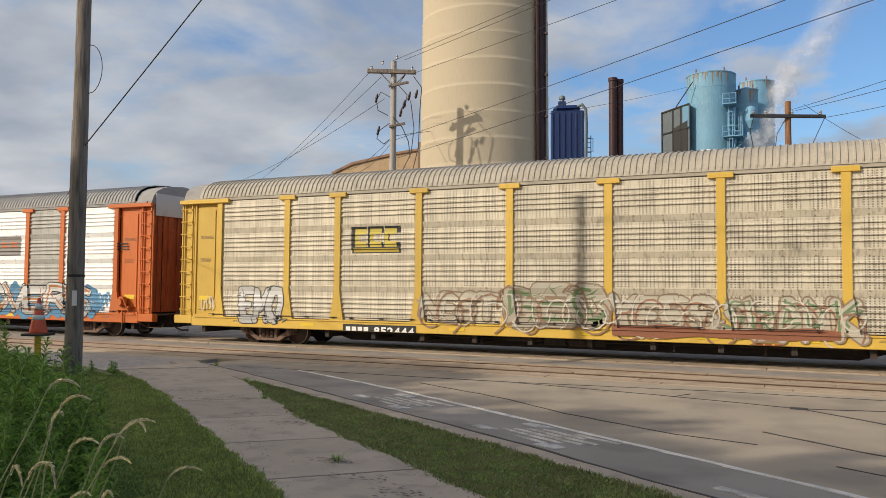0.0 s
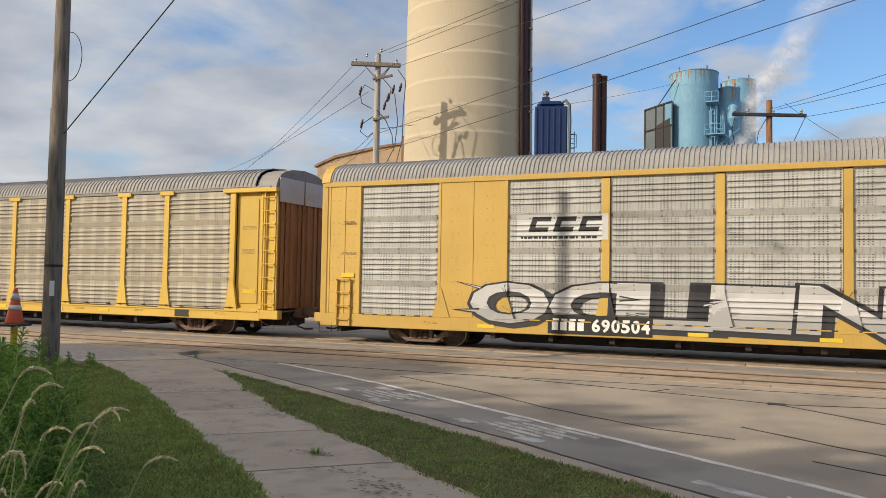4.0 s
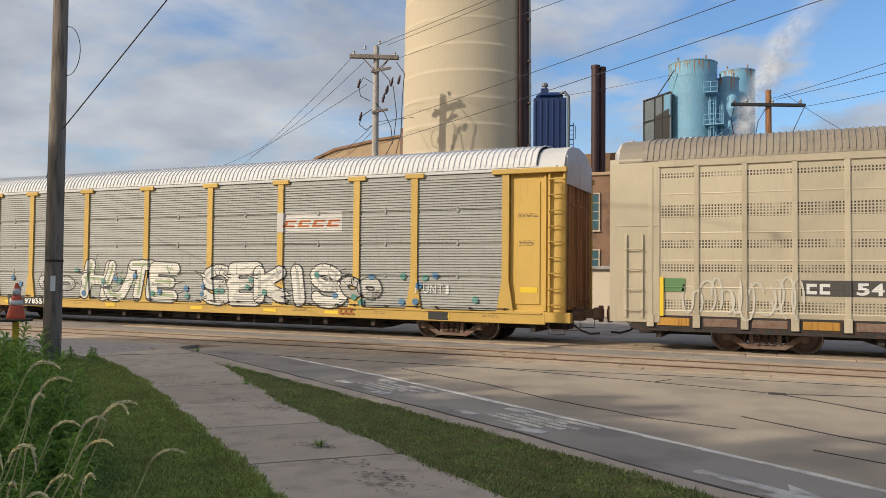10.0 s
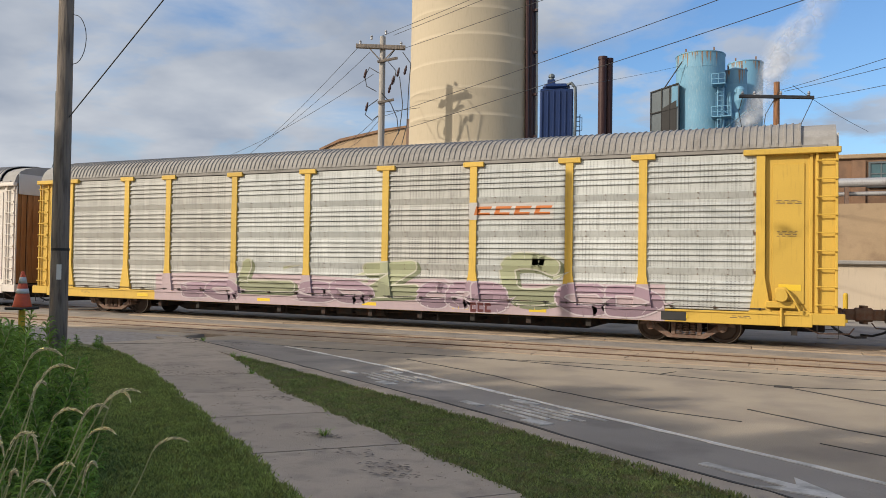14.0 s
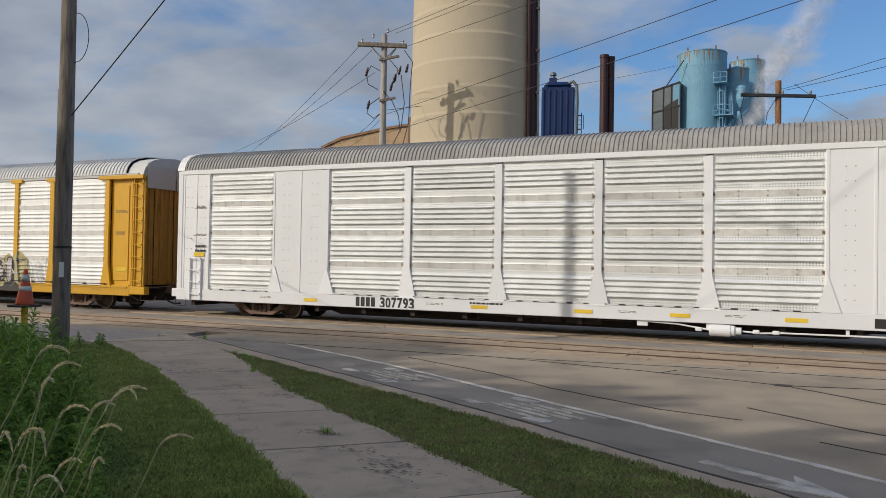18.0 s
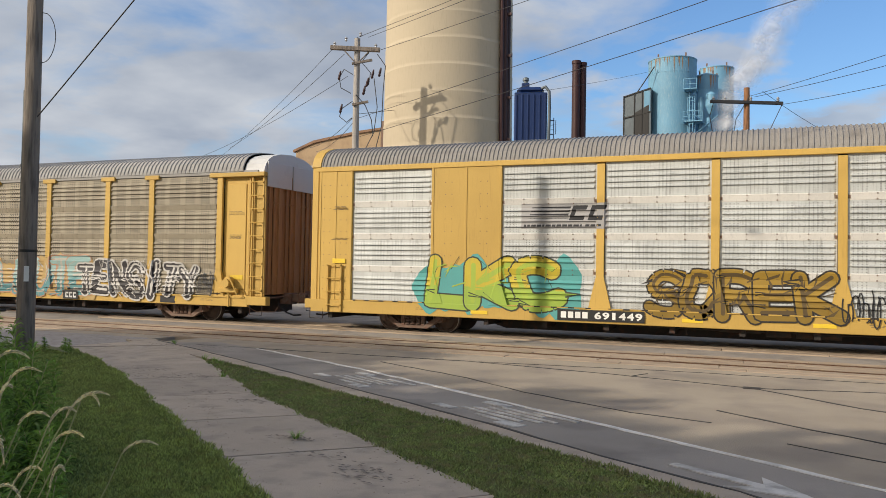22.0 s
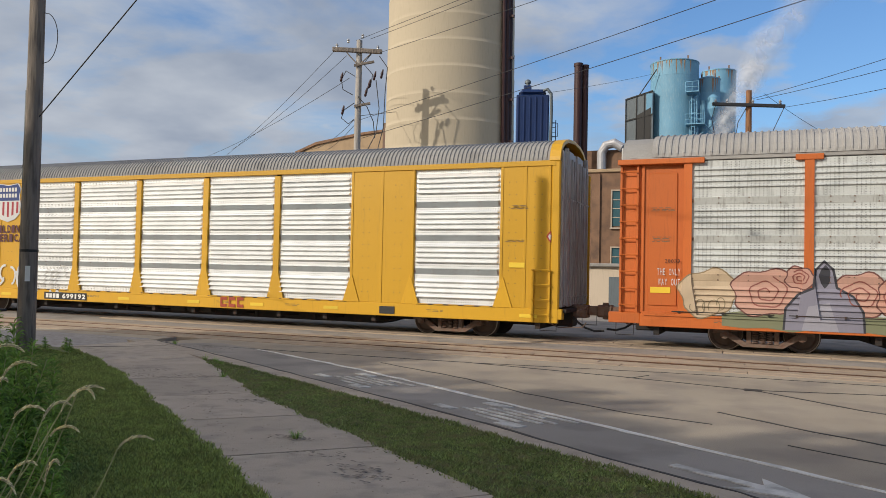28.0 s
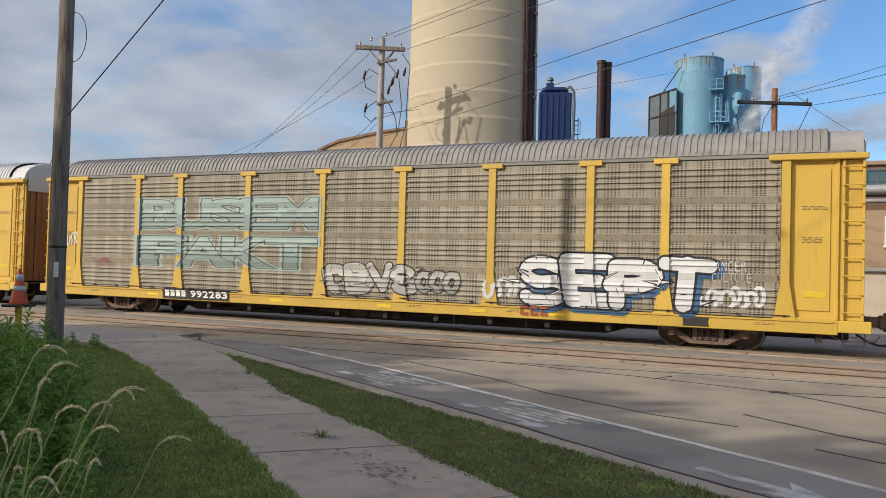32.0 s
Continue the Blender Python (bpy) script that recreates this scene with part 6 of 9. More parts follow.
def solid_car(spec):
    """A rack car with smooth plates, flush ribbed panels and an arched end hood."""
    car = empty("autorack_car")
    paint, panel = M[spec["paint"]], M[spec["panel"]]
    style = spec.get("style", "std")
    add_running_gear(car, paint, SOLID_MID, 9.93)
    for a, b in SOLID_PANELS:
        both_sides("side_panel", panel_mesh(style, b - a, panel), car, (a + b) / 2, PANEL_Y + 0.02, 0, "", [panel, M["rusty"], M[spec.get("band", spec["panel"])]])
    for a, b in SOLID_PLATES:
        def plate(w=b - a):
            s = Shape().chamfer(-w / 2, w / 2, -0.04, 0.03, 0.9, 4.86, 0.01)
            for x in (-w / 2 + 0.05, 0.0, w / 2 - 0.05):
                s.chamfer(x - 0.035, x + 0.035, -0.055, -0.03, 0.9, 4.8, 0.006)
            for k in range(10):
                for x in (-w / 4 - 0.1, -w / 4 + 0.1, w / 4 - 0.1, w / 4 + 0.1):
                    s.box(x - 0.011, x + 0.011, -0.046, -0.035, 1.2 + k * 0.35, 1.222 + k * 0.35, 1)
            return s.mesh("side_plate", [M["yellow"], M["rusty"]])
        both_sides("side_plate", store(("plate", a), plate), car, (a + b) / 2, PANEL_Y, 0, "", [paint])
    for x in SOLID_POSTS:
        both_sides("post", store("slim_post", lambda: post_mesh(0.2, 0.62, 0)), car, x, PANEL_Y + 0.017, 0, "", [paint])
    ft = store("plate_foot", lambda: Shape().prism([(-0.28, 0.9), (0.28, 0.9), (0.012, 1.72), (-0.012, 1.72)], -0.07, 0.0).mesh("plate_foot", [M["yellow"]]))
    for x in (-9.3, -7.35, 6.68, 8.62, 11.45):
        both_sides("plate_foot", ft, car, x, PANEL_Y, 0, "", [paint])
    rail_m = store("top_rail", lambda: Shape().chamfer(-13.1, 13.1, -0.07, 0.05, 4.78, 4.93, 0.012).mesh("top_rail", [M["yellow"]]))
    for y, r in ((PANEL_Y, 0), (-PANEL_Y, 180)):
        put("top_rail", rail_m, car, pose(SOLID_MID, y, 0, 0, 0, r), "", [paint])
    sl = store("deep_sill", lambda: Shape().chamfer(-13.2, 13.2, -0.06, 0.06, 0.52, 0.90, 0.012).mesh("side_sill", [M["yellow"]]))
    for y, r in ((PANEL_Y, 0), (-PANEL_Y, 180)):
        put("side_sill", sl, car, pose(SOLID_MID, y, 0, 0, 0, r), "", [paint])
    put("roof", store("roof_solid", lambda: roof_mesh(-12.97, 12.97, 0.125)), car, pose(SOLID_MID, 0, 0), "ribbed sheet metal arched roof", [M[spec["roof"]]])
    for sg in (-1, 1):
        r = 0 if sg > 0 else 180
        end = SOLID_MID + sg * 13.22
        put("end_hood", store("end_hood", lambda: arch_mesh(-0.30, 0.0, 0.03, "end_hood")), car, pose(end, 0, 0, 0, 0, r), "", [paint])
        col = store("corner_column", lambda: Shape().chamfer(-0.12, 0.12, -0.055, 0.09, 0.86, 4.95, 0.03).mesh("corner_column", [M["yellow"]]))
        trk = store("end_track", lambda: Shape().chamfer(-0.03, 0.04, 0.0, 0.16, 0.95, 5.2, 0.01).chamfer(-0.02, 0.07, 0.2, 0.26, 1.0, 5.2, 0.01).chamfer(-0.02, 0.10, 0.30, 0.34, 1.0, 5.3, 0.008).mesh("end_track", [M["door_grey"]]))
        for y, q in ((-1, 0), (1, 180)):
            put("corner_column", col, car, pose(end - sg * 0.12, -y * PANEL_Y, 0, 0, 0, q), "", [paint])
            put("end_track", trk, car, Matrix.Translation((end + sg * 0.02, y * 1.50, 0)) @ Matrix.Diagonal((sg, -y, 1, 1)), "", [M[spec.get("track", "door_grey")]])
        end_door(car, pose(end + sg * 0.02, 0, 0, 0, 0, r), M[spec.get("door", "door_brown")])
        if spec.get("header"):
            for y in (-0.72, 0.72):
                put("end_header", store("end_header", lambda: Shape().chamfer(-0.02, 0.02, -0.68, 0.68, 4.42, 5.22, 0.008).mesh("end_header", [M["roof"]])), car, pose(end + sg * 0.14, y, 0), "painted sheet above the end doors", [M[spec["header"]]])
        both_sides("short_ladder", store("short_ladder", lambda: ladder_mesh(0.46, 0.55, 1.95, 0.40)), car, sg * 12.55, PANEL_Y - 0.07, 0, "", [paint])
        both_sides("corner_step", store("corner_step", corner_step_mesh), car, end - sg * 0.25, PANEL_Y, 0, "", [paint])
        text_rows(car, sg * 11.9 if sg > 0 else -12.4, 3.7, 0.5, 3, PANEL_Y - 0.06, seed=5)
        text_rows(car, sg * 11.8 if sg > 0 else -12.4, 2.75, 0.6, 2, PANEL_Y - 0.06, seed=6)
        placard(car, sg * 11.85 if sg > 0 else -12.42, 2.0, 0.45, 0.14, M["sign_yellow"], PANEL_Y - 0.06, "warning_placard", "small yellow warning placard")
    for x in (-7.9, -2.2, 0.8, 3.3, 6.0, 12.2):
        placard(car, x, 0.64, 0.5, 0.10, M["sign_yellow"], PANEL_Y - 0.06, "reflector", "yellow reflective sill strip")
    placard(car, 7.9, 0.58, 0.5, 0.22, M["ink"], PANEL_Y - 0.061, "data_plate", "black inspection data plate")
    for a, b in SOLID_PANELS:
        both_sides("foot_slot", store("foot_slot", foot_slot_mesh), car, (a + b) / 2, PANEL_Y, 0, "", [paint])
    for i, x in enumerate((-9.6, -3.6, 2.0, 4.6, 9.4)):
        text_rows(car, x, 0.74, 0.55, 2, PANEL_Y - 0.06, rh=0.014, seed=30 + i)
    if spec["paint"] == "white":
        put("slung_brake", store("slung_brake", slung_brake_mesh), car, pose(4.1, PANEL_Y + 0.02, 0), "white brake cylinder with rods below the sill")
        both_sides("handbrake", store("handbrake", handbrake_mesh), car, 11.8, PANEL_Y - 0.05, 1.1, "", [M["white"]])
    return car


def flat_car(spec):
    """The tan rack car with many narrow perforated panels."""
    car = empty("autorack_car")
    paint = M["tan_plain"]
    add_running_gear(car, paint)
    n = 22
    for i in range(n):
        x = -0.28 - FLAT_PITCH * (n - 1) / 2 + i * FLAT_PITCH
        both_sides("side_panel", panel_mesh("flat", FLAT_PITCH - 0.12, M["tan"]), car, x, PANEL_Y, 0)
    pm = store("thin_post", lambda: Shape().chamfer(-0.065, 0.065, -0.05, 0.03, 0.72, 4.76, 0.01).chamfer(-0.09, 0.09, -0.06, 0.0, 0.62, 0.95, 0.01).mesh("post", [M["tan_plain"]]))
    for i in range(n + 1):
        both_sides("post", pm, car, -0.28 - FLAT_PITCH * n / 2 + i * FLAT_PITCH, PANEL_Y)
    both_sides("top_rail", store("flat_rail", lambda: Shape().chamfer(-12.6, 12.6, -0.05, 0.04, 4.72, 4.95, 0.012).mesh("top_rail", [M["tan_plain"]])), car, 0, PANEL_Y)
    both_sides("side_sill", store("flat_sill", lambda: Shape().chamfer(-13.3, 13.3, 0.0, 0.1, 0.55, 0.94, 0.012).box(-13.2, 13.2, -0.05, 0.02, 0.52, 0.58).mesh("side_sill", [M["under"]])), car, 0, PANEL_Y)
    sp = store("sill_pocket", lambda: Shape().chamfer(-0.4, 0.4, -0.02, 0.02, 0.66, 0.86, 0.008).mesh("sill_pocket", [M["rusty"]]))
    for i in range(n):
        both_sides("sill_pocket", sp, car, -0.28 - FLAT_PITCH * (n - 1) / 2 + i * FLAT_PITCH, PANEL_Y, 0, "", [M["rusty"] if i % 3 else M["door_gold"]])
    for sg in (-1, 1):
        r = 0 if sg > 0 else 180
        both_sides("corner_plate", store("flat_corner", lambda: Shape().chamfer(-0.74, 0.55, -0.03, 0.05, 0.72, 4.98, 0.012).chamfer(-0.6, 0.5, -0.045, -0.02, 3.2, 3.24, 0.008).mesh("corner_plate", [M["tan_plain"]])), car, sg * 13.1, PANEL_Y)
        both_sides("short_ladder", store("flat_ladder", lambda: ladder_mesh(0.42, 0.85, 3.0, 0.52)), car, sg * 13.2, PANEL_Y - 0.04, 0, "", [paint])
        end_door(car, pose(sg * 13.55, 0, 0, 0, 0, r), M["door_brown"])
        put("roof_end", store("flat_roof_end", lambda: arch_mesh(-0.7, 0.1, -0.02, "roof_end", True)), car, pose(sg * 13.5, 0, 0, 0, 0, r), "", [M["tan_roof"]])
        both_sides("marker_strip", store("marker_strip", lambda: Shape().chamfer(-0.05, 0.05, -0.07, -0.05, 0.9, 1.9, 0.005).mesh("marker_strip", [M["sign_yellow"]])), car, sg * 12.5, PANEL_Y)
    put("roof", store("roof_flat", lambda: roof_mesh(-13.0, 13.0, 0.15)), car, None, "ribbed brown arched roof", [M["tan_roof"]])
    for x in (10.0, 10.9):
        placard(car, x, 1.72, 0.5, 0.3, M["ink"], PANEL_Y - 0.02, "data_plate", "black data plate")
    return car


CARS = [
    dict(kind="open", paint="yellow", panel="panel_pale", roof="roof_tan", cap="roof", label="faded yellow autorack car with dirty ribbed panels"),
    dict(kind="open", paint="orange", panel="panel_gleam", roof="roof", brake=True, door="door_red", odd={0: "panel_mid", 1: "panel_mid", 7: "panel_mid"}, label="orange autorack car with bright galvanised panels and blue graffiti"),
    dict(kind="solid", paint="yellow_pale", panel="panel_mid", roof="roof", label="faded yellow autorack car with smooth plates and lettered graffiti"),
    dict(kind="open", paint="yellow", panel="panel_dirty", roof="roof_dirty", label="yellow autorack car with weathered tan panels"),
    dict(kind="open", paint="yellow", panel="panel_dirty", roof="roof", label="yellow autorack car with greyish panels and purple tags"),
    dict(kind="flat", paint="tan", panel="tan", roof="tan_roof", label="tan autorack car with narrow perforated panels and pastel graffiti"),
    dict(kind="open", paint="yellow_pale", panel="panel_fine", style="fine", roof="roof_white", label="yellow autorack car with finely ribbed grey panels and white roof"),
    dict(kind="solid", paint="yellow", panel="panel_mid", band="band_bright", roof="roof", label="yellow autorack car with bright green and teal graffiti"),
    dict(kind="open", paint="yellow", panel="panel_grey", roof="roof_dirty", odd={0: "panel_mid", 1: "panel_mid", 2: "panel_mid", 5: "panel_mid"}, brake=True, cap="roof", door="door_gold", label="yellow autorack car with silvery panels and pink tags"),
    dict(kind="open", paint="cream", panel="panel_bright", roof="roof", odd={8: "panel_grey", 7: "panel_grey"}, door="door_brown", label="chalky white autorack car with purple and teal graffiti"),
    dict(kind="solid", paint="white", panel="panel_new", style="big", band="band_mill", roof="roof", door="door_grey", header="door_gold", label="clean white autorack car with bright silver panels"),
    dict(kind="open", paint="yellow_deep", panel="panel_gleam", band="band_gleam", roof="roof_white", cap="roof_white", door="door_gold", label="fresh yellow autorack car with gleaming panels and purple graffiti"),
    dict(kind="solid", paint="yellow_pale", panel="panel_grey", band="band_bright", roof="roof_dirty", label="faded yellow autorack car with yellow and blue block graffiti"),
    dict(kind="open", paint="yellow_pale", panel="panel_brown", roof="roof", brake=True, cap="roof_white", label="dull yellow autorack car with tan panels and a blue shield"),
    dict(kind="solid", paint="yellow_pale", panel="panel_grey", band="band_bright", roof="roof", label="pale yellow autorack car with large white block graffiti"),
    dict(kind="open", paint="orange", panel="panel_grey", roof="roof", door="door_red", label="orange autorack car with white lettered graffiti"),
    dict(kind="solid", paint="yellow_deep", panel="panel_new", style="big", band="band_dull", roof="roof", track="door_grey", door="door_grey", label="glossy yellow autorack car with a shield emblem"),
    dict(kind="solid", paint="yellow_pale", panel="panel_grey", band="band_bright", roof="roof_dirty", label="pale yellow autorack car with green and orange graffiti"),
    dict(kind="open", paint="yellow", panel="panel_brown", roof="roof_dirty", cap="roof", label="yellow autorack car with brownish panels and white bubble graffiti"),
    dict(kind="open", paint="yellow", panel="panel_brown", roof="roof_white", label="yellow autorack car with a pale roof cap"),
]
BUILT = []
for spec in CARS:
    BUILT.append({"open": open_car, "solid": solid_car, "flat": flat_car}[spec["kind"]](spec))
    tagged(BUILT[-1], spec["label"], "railway car", "cars of the train")
for ob in (*TRUCK[0].children_recursive, TRUCK[0]):
    bpy.data.objects.remove(ob)

# ---- lettering and spray paint on the cars ----
LETTERS = {}


def make_letters(chars, offsets):
    """Flat meshes of the built-in font's characters, each one unit wide and high, thickened by an offset."""
    obs = []
    for c in chars:
        for o in offsets:
            cu = bpy.data.curves.new("letter", "FONT")
            cu.body, cu.size, cu.offset, cu.resolution_u = c, 1.0, o, 3
            ob = bpy.data.objects.new("letter", cu)
            scene.collection.objects.link(ob)
            obs.append((c, o, ob))
    dg = bpy.context.evaluated_depsgraph_get()
    plain = {}
    for c, o, ob in obs:
        me = bpy.data.meshes.new_from_object(ob.evaluated_get(dg))
        v = np.array([p.co[:2] for p in me.vertices]) if len(me.vertices) else np.zeros((0, 2))
        LETTERS[c, o] = (v, [tuple(p.vertices) for p in me.polygons])
        bpy.data.meshes.remove(me)
    base = offsets[0]
    for c in chars:
        v = LETTERS[c, base][0]
        lo, hi = v.min(0), v.max(0)
        for o in offsets:
            w, f = LETTERS[c, o]
            LETTERS[c, o] = ((w - lo) / np.maximum(hi - lo, 0.12), f)
    for c, o, ob in obs:
        cu = ob.data
        bpy.data.objects.remove(ob)
        bpy.data.curves.remove(cu)


make_letters("ABCDEFGHIJKLMNOPRSTUVWXYZ0123456789", (0.0, 0.035, 0.055, 0.068, 0.085))


def raised(spec):
    """Stretches of a car's side that stand proud of its panels: from, to, depth."""
    if spec["kind"] == "open":
        return [(x, 0.125, 0.25, PANEL_Y - 0.075) for x in OPEN_POSTS] + [(x, 0.1, 0.25, PANEL_Y - 0.075) for x in (-11.84, 11.84)] + [(x, 0.5, 0.5, PANEL_Y + 0.03) for x in (-12.46, 12.46)]
    if spec["kind"] == "solid":
        return [(x, 0.0, 0.29, PANEL_Y - 0.073) for x in (-9.3, -7.35, 6.68, 8.62, 11.45)] + [(x, 0.1, 0.31, PANEL_Y - 0.052) for x in SOLID_POSTS] + [((a + b) / 2, (b - a) / 2, (b - a) / 2, PANEL_Y - 0.058) for a, b in SOLID_PLATES]
    return [(-0.28 - FLAT_PITCH * 11 + i * FLAT_PITCH, 0.065, 0.065, PANEL_Y - 0.052) for i in range(23)]


def side_depth(spec, x, z):
    if spec["kind"] == "open" and 0.838 < z < 0.895:
        return PANEL_Y - 0.093
    if z < 0.895:
        return PANEL_Y - (0.062 if spec["kind"] != "flat" else 0.052)
    for c, hw, foot, y in raised(spec):
        h = hw if z > 1.75 else hw + (foot - hw) * (1.75 - z) / 0.89
        if abs(x - c) <= h + 0.003:
            return y
    base = PANEL_Y + (0.02 if spec["kind"] == "solid" else 0.0)
    return base + depth_at(spec.get("style", "flat" if spec["kind"] == "flat" else "std"), z)


# a sprayer's alphabet: strokes over a grid of eight by eight, "~" for a curved one
STROKES = {
    "A": "00 38 58 80;23 63", "B": "00 08;~08 58 76 54 04;~04 64 82 60 00", "C": "~77 58 28 06 02 20 50 71", "D": "00 08;~08 48 85 83 40 00",
    "E": "80 00 08 88;04 64", "F": "00 08 88;04 64", "G": "~77 48 18 05 03 20 60 73;74 44", "H": "00 08;80 88;04 84", "I": "40 48", "J": "68 62;~62 50 20 02",
    "K": "00 08;78 04 80", "L": "08 00 80", "M": "00 08 43 88 80", "N": "00 08 80 88", "O": "~48 18 05 03 20 60 83 85 68 48", "P": "00 08;~08 58 86 54 04",
    "R": "00 08;~08 58 86 54 04;44 80", "S": "~77 58 28 06 24 64 82 60 20 01", "T": "40 48;08 88", "U": "~08 03 20 60 83 88", "V": "08 40 88",
    "W": "08 20 45 60 88", "X": "00 88;08 80", "Y": "08 44 88;44 40", "Z": "08 88 00 80",
}


def letter_strokes(c):
    """The strokes of a letter as lists of points between 0 and 1."""
    out = []
    for part in STROKES[c].split(";"):
        pts = [Vector((int(w[0]) / 8, int(w[1]) / 8)) for w in part.strip("~").split()]
        if part[0] == "~":
            q = [pts[0]] + pts + [pts[-1]]
            pts = []
            for i in range(1, len(q) - 2):
                for k in range(3):
                    t = k / 3
                    a, b, d, e = q[i - 1], q[i], q[i + 1], q[i + 2]
                    pts.append(0.5 * (2 * b + (d - a) * t + (2 * a - 5 * b + 4 * d - e) * t * t + (3 * b - a - 3 * d + e) * t ** 3))
            pts.append(q[-1])
        out.append(pts)
    return out


LEVELS = {}


class Spray:
    """Paint of several colours, laid in thin layers and pressed onto the side of one car."""

    def __init__(self, k):
        self.k, self.spec, self.bm, self.mats, self.level, self.n = k, CARS[k], bmesh.new(), [], LEVELS.get(k, 0), 0
        self.fade = {}

    def slot(self, col):
        m = col if isinstance(col, bpy.types.Material) else spray(col)
        if m not in self.mats:
            self.mats.append(m)
        return self.mats.index(m)

    def depth(self):
        """Faces of one layer lie a hair apart, so that none share a plane."""
        self.n += 1
        return -0.0005 * self.level - 0.000022 * (self.n % 20)

    def poly(self, pts, col, same=False):
        """A filled outline of x, z pairs."""
        self.level += 0 if same else 1
        y = self.depth()
        vs = [self.bm.verts.new((x, y, z)) for x, z in pts]
        self.bm.faces.new(vs).material_index = self.slot(col)

    def letter(self, c, o, place, col):
        v, faces = LETTERS[c, o]
        at = [place(a, b) for a, b in v]
        for f in faces:
            self.poly([at[i] for i in f], col, True)

    def blob(self, cx, cz, rx, rz, col, n=28, seed=0, same=False):
        rnd = random.Random(seed)
        ph = rnd.uniform(0, 6)
        self.poly([(cx + rx * (1 + 0.10 * math.sin(3 * a + ph) + 0.06 * math.sin(7 * a + ph)) * math.cos(a), cz + rz * (1 + 0.10 * math.sin(2 * a + ph) + 0.07 * math.sin(6 * a + ph)) * math.sin(a)) for a in [2 * math.pi * i / n for i in range(n)]], col, same)

    def stroke(self, pts, hw, col, square=False):
        """One broad line with round joints and ends."""
        for a, b in zip(pts, pts[1:]):
            d = Vector((b[0] - a[0], b[1] - a[1]))
            if d.length < 1e-5:
                continue
            d.normalize()
            n = Vector((-d.y, d.x)) * hw
            e = d * hw * (0.8 if square else 0.0)
            self.poly([(a[0] + n.x - e.x, a[1] + n.y - e.y), (a[0] - n.x - e.x, a[1] - n.y - e.y), (b[0] - n.x + e.x, b[1] - n.y + e.y), (b[0] + n.x + e.x, b[1] + n.y + e.y)], col, True)
        if not square:
            for i, p in enumerate(pts):
                if 0 < i < len(pts) - 1 and i % 2 and len(pts) > 6:
                    continue
                m = 12 if i in (0, len(pts) - 1) else 8
                self.poly([(p[0] + hw * math.cos(2 * math.pi * j / m), p[1] + hw * math.sin(2 * math.pi * j / m)) for j in range(m)], col, True)

    def lay(self, name, label="", floor=0.57):
        """Cuts the paint along the ribs and posts under it and moves it onto them."""
        bm, spec = self.bm, self.spec
        LEVELS[self.k] = self.level
        bmesh.ops.bisect_plane(bm, geom=bm.verts[:] + bm.edges[:] + bm.faces[:], dist=0.0005, plane_co=(0, 0, floor), plane_no=(0, 0, 1), clear_inner=True)
        xs, zs = [v.co.x for v in bm.verts], [v.co.z for v in bm.verts]
        x0, x1, z0, z1 = min(xs), max(xs), min(zs), max(zs)
        cuts = [((0, 0, z), (0, 0, 1)) for z in (0.836, 0.84, 0.89, 0.90) if z0 < z < z1]
        style = spec.get("style", "flat" if spec["kind"] == "flat" else "std")
        cuts += [((0, 0, z), (0, 0, 1)) for z, d in PROFILES[style] if z0 < z < z1 and z > 0.9]
        for c, hw, foot, y in raised(spec):
            if x0 - 0.4 < c + hw and c - hw < x1 + 0.4:
                for sg in (-1, 1):
                    for e in (0.0, 0.02):
                        nrm = Vector((0.89, 0, (foot - hw) * sg)).normalized()
                        cuts.append(((c + sg * (hw + e), 0, 1.75), nrm))
                        if z1 > 1.78:
                            cuts.append(((c + sg * (hw + e), 0, 1.75), (1, 0, 0)))
        for co, no in cuts:
            bmesh.ops.bisect_plane(bm, geom=bm.verts[:] + bm.edges[:] + bm.faces[:], dist=0.0005, plane_co=co, plane_no=no)
        bmesh.ops.triangulate(bm, faces=bm.faces[:])
        for f in bm.faces:
            if f.material_index in self.fade:
                low, z = self.fade[f.material_index]
                c = f.calc_center_median()
                if c.z + 0.07 * math.sin(5.3 * c.x) + 0.05 * math.sin(13.1 * c.x) < z:
                    f.material_index = low
        for v in bm.verts:
            v.co.y += side_depth(spec, v.co.x, v.co.z) - 0.004
        me = bpy.data.meshes.new(name)
        bm.to_mesh(me)
        bm.free()
        for m in self.mats:
            me.materials.append(m)
        return put(name, me, BUILT[self.k], None, label)


def letters_in(s, word, x0, x1, z0, z1, layers, wild=0.0, seed=1, overlap=0.06, shift=(0, 0)):
    """A word across a box, each letter pulled to fill its place."""
    rnd = random.Random(seed)
    n = len(word)
    w = (x1 - x0) / n
    h = z1 - z0
    spots = []
    for i, c in enumerate(word):
        spots.append((c, x0 + w * (i + 0.5) + rnd.uniform(-1, 1) * wild * w * 0.2, z0 + h / 2 + rnd.uniform(-1, 1) * wild * h * 0.08, w * (1 + overlap), h * (1 + rnd.uniform(-0.12, 0.12) * wild), rnd.uniform(-1, 1) * wild * 0.25, rnd.uniform(-0.35, 0.35) * wild))
    for o, col, dx, dz in layers:
        s.level += 1
        for c, cx, cz, ww, hh, rot, lean in spots:
            if c == " ":
                continue

            def place(a, b):
                a, b = (a - 0.5) * ww * {"I": 0.62, "1": 0.38}.get(c, 0.94), (b - 0.5) * hh
                a += b * lean * 0.6
                return (cx + dx + a * math.cos(rot) - b * math.sin(rot), cz + dz + a * math.sin(rot) * 0.5 + b * math.cos(rot))
            s.letter(c, o, place, col)
    return spots


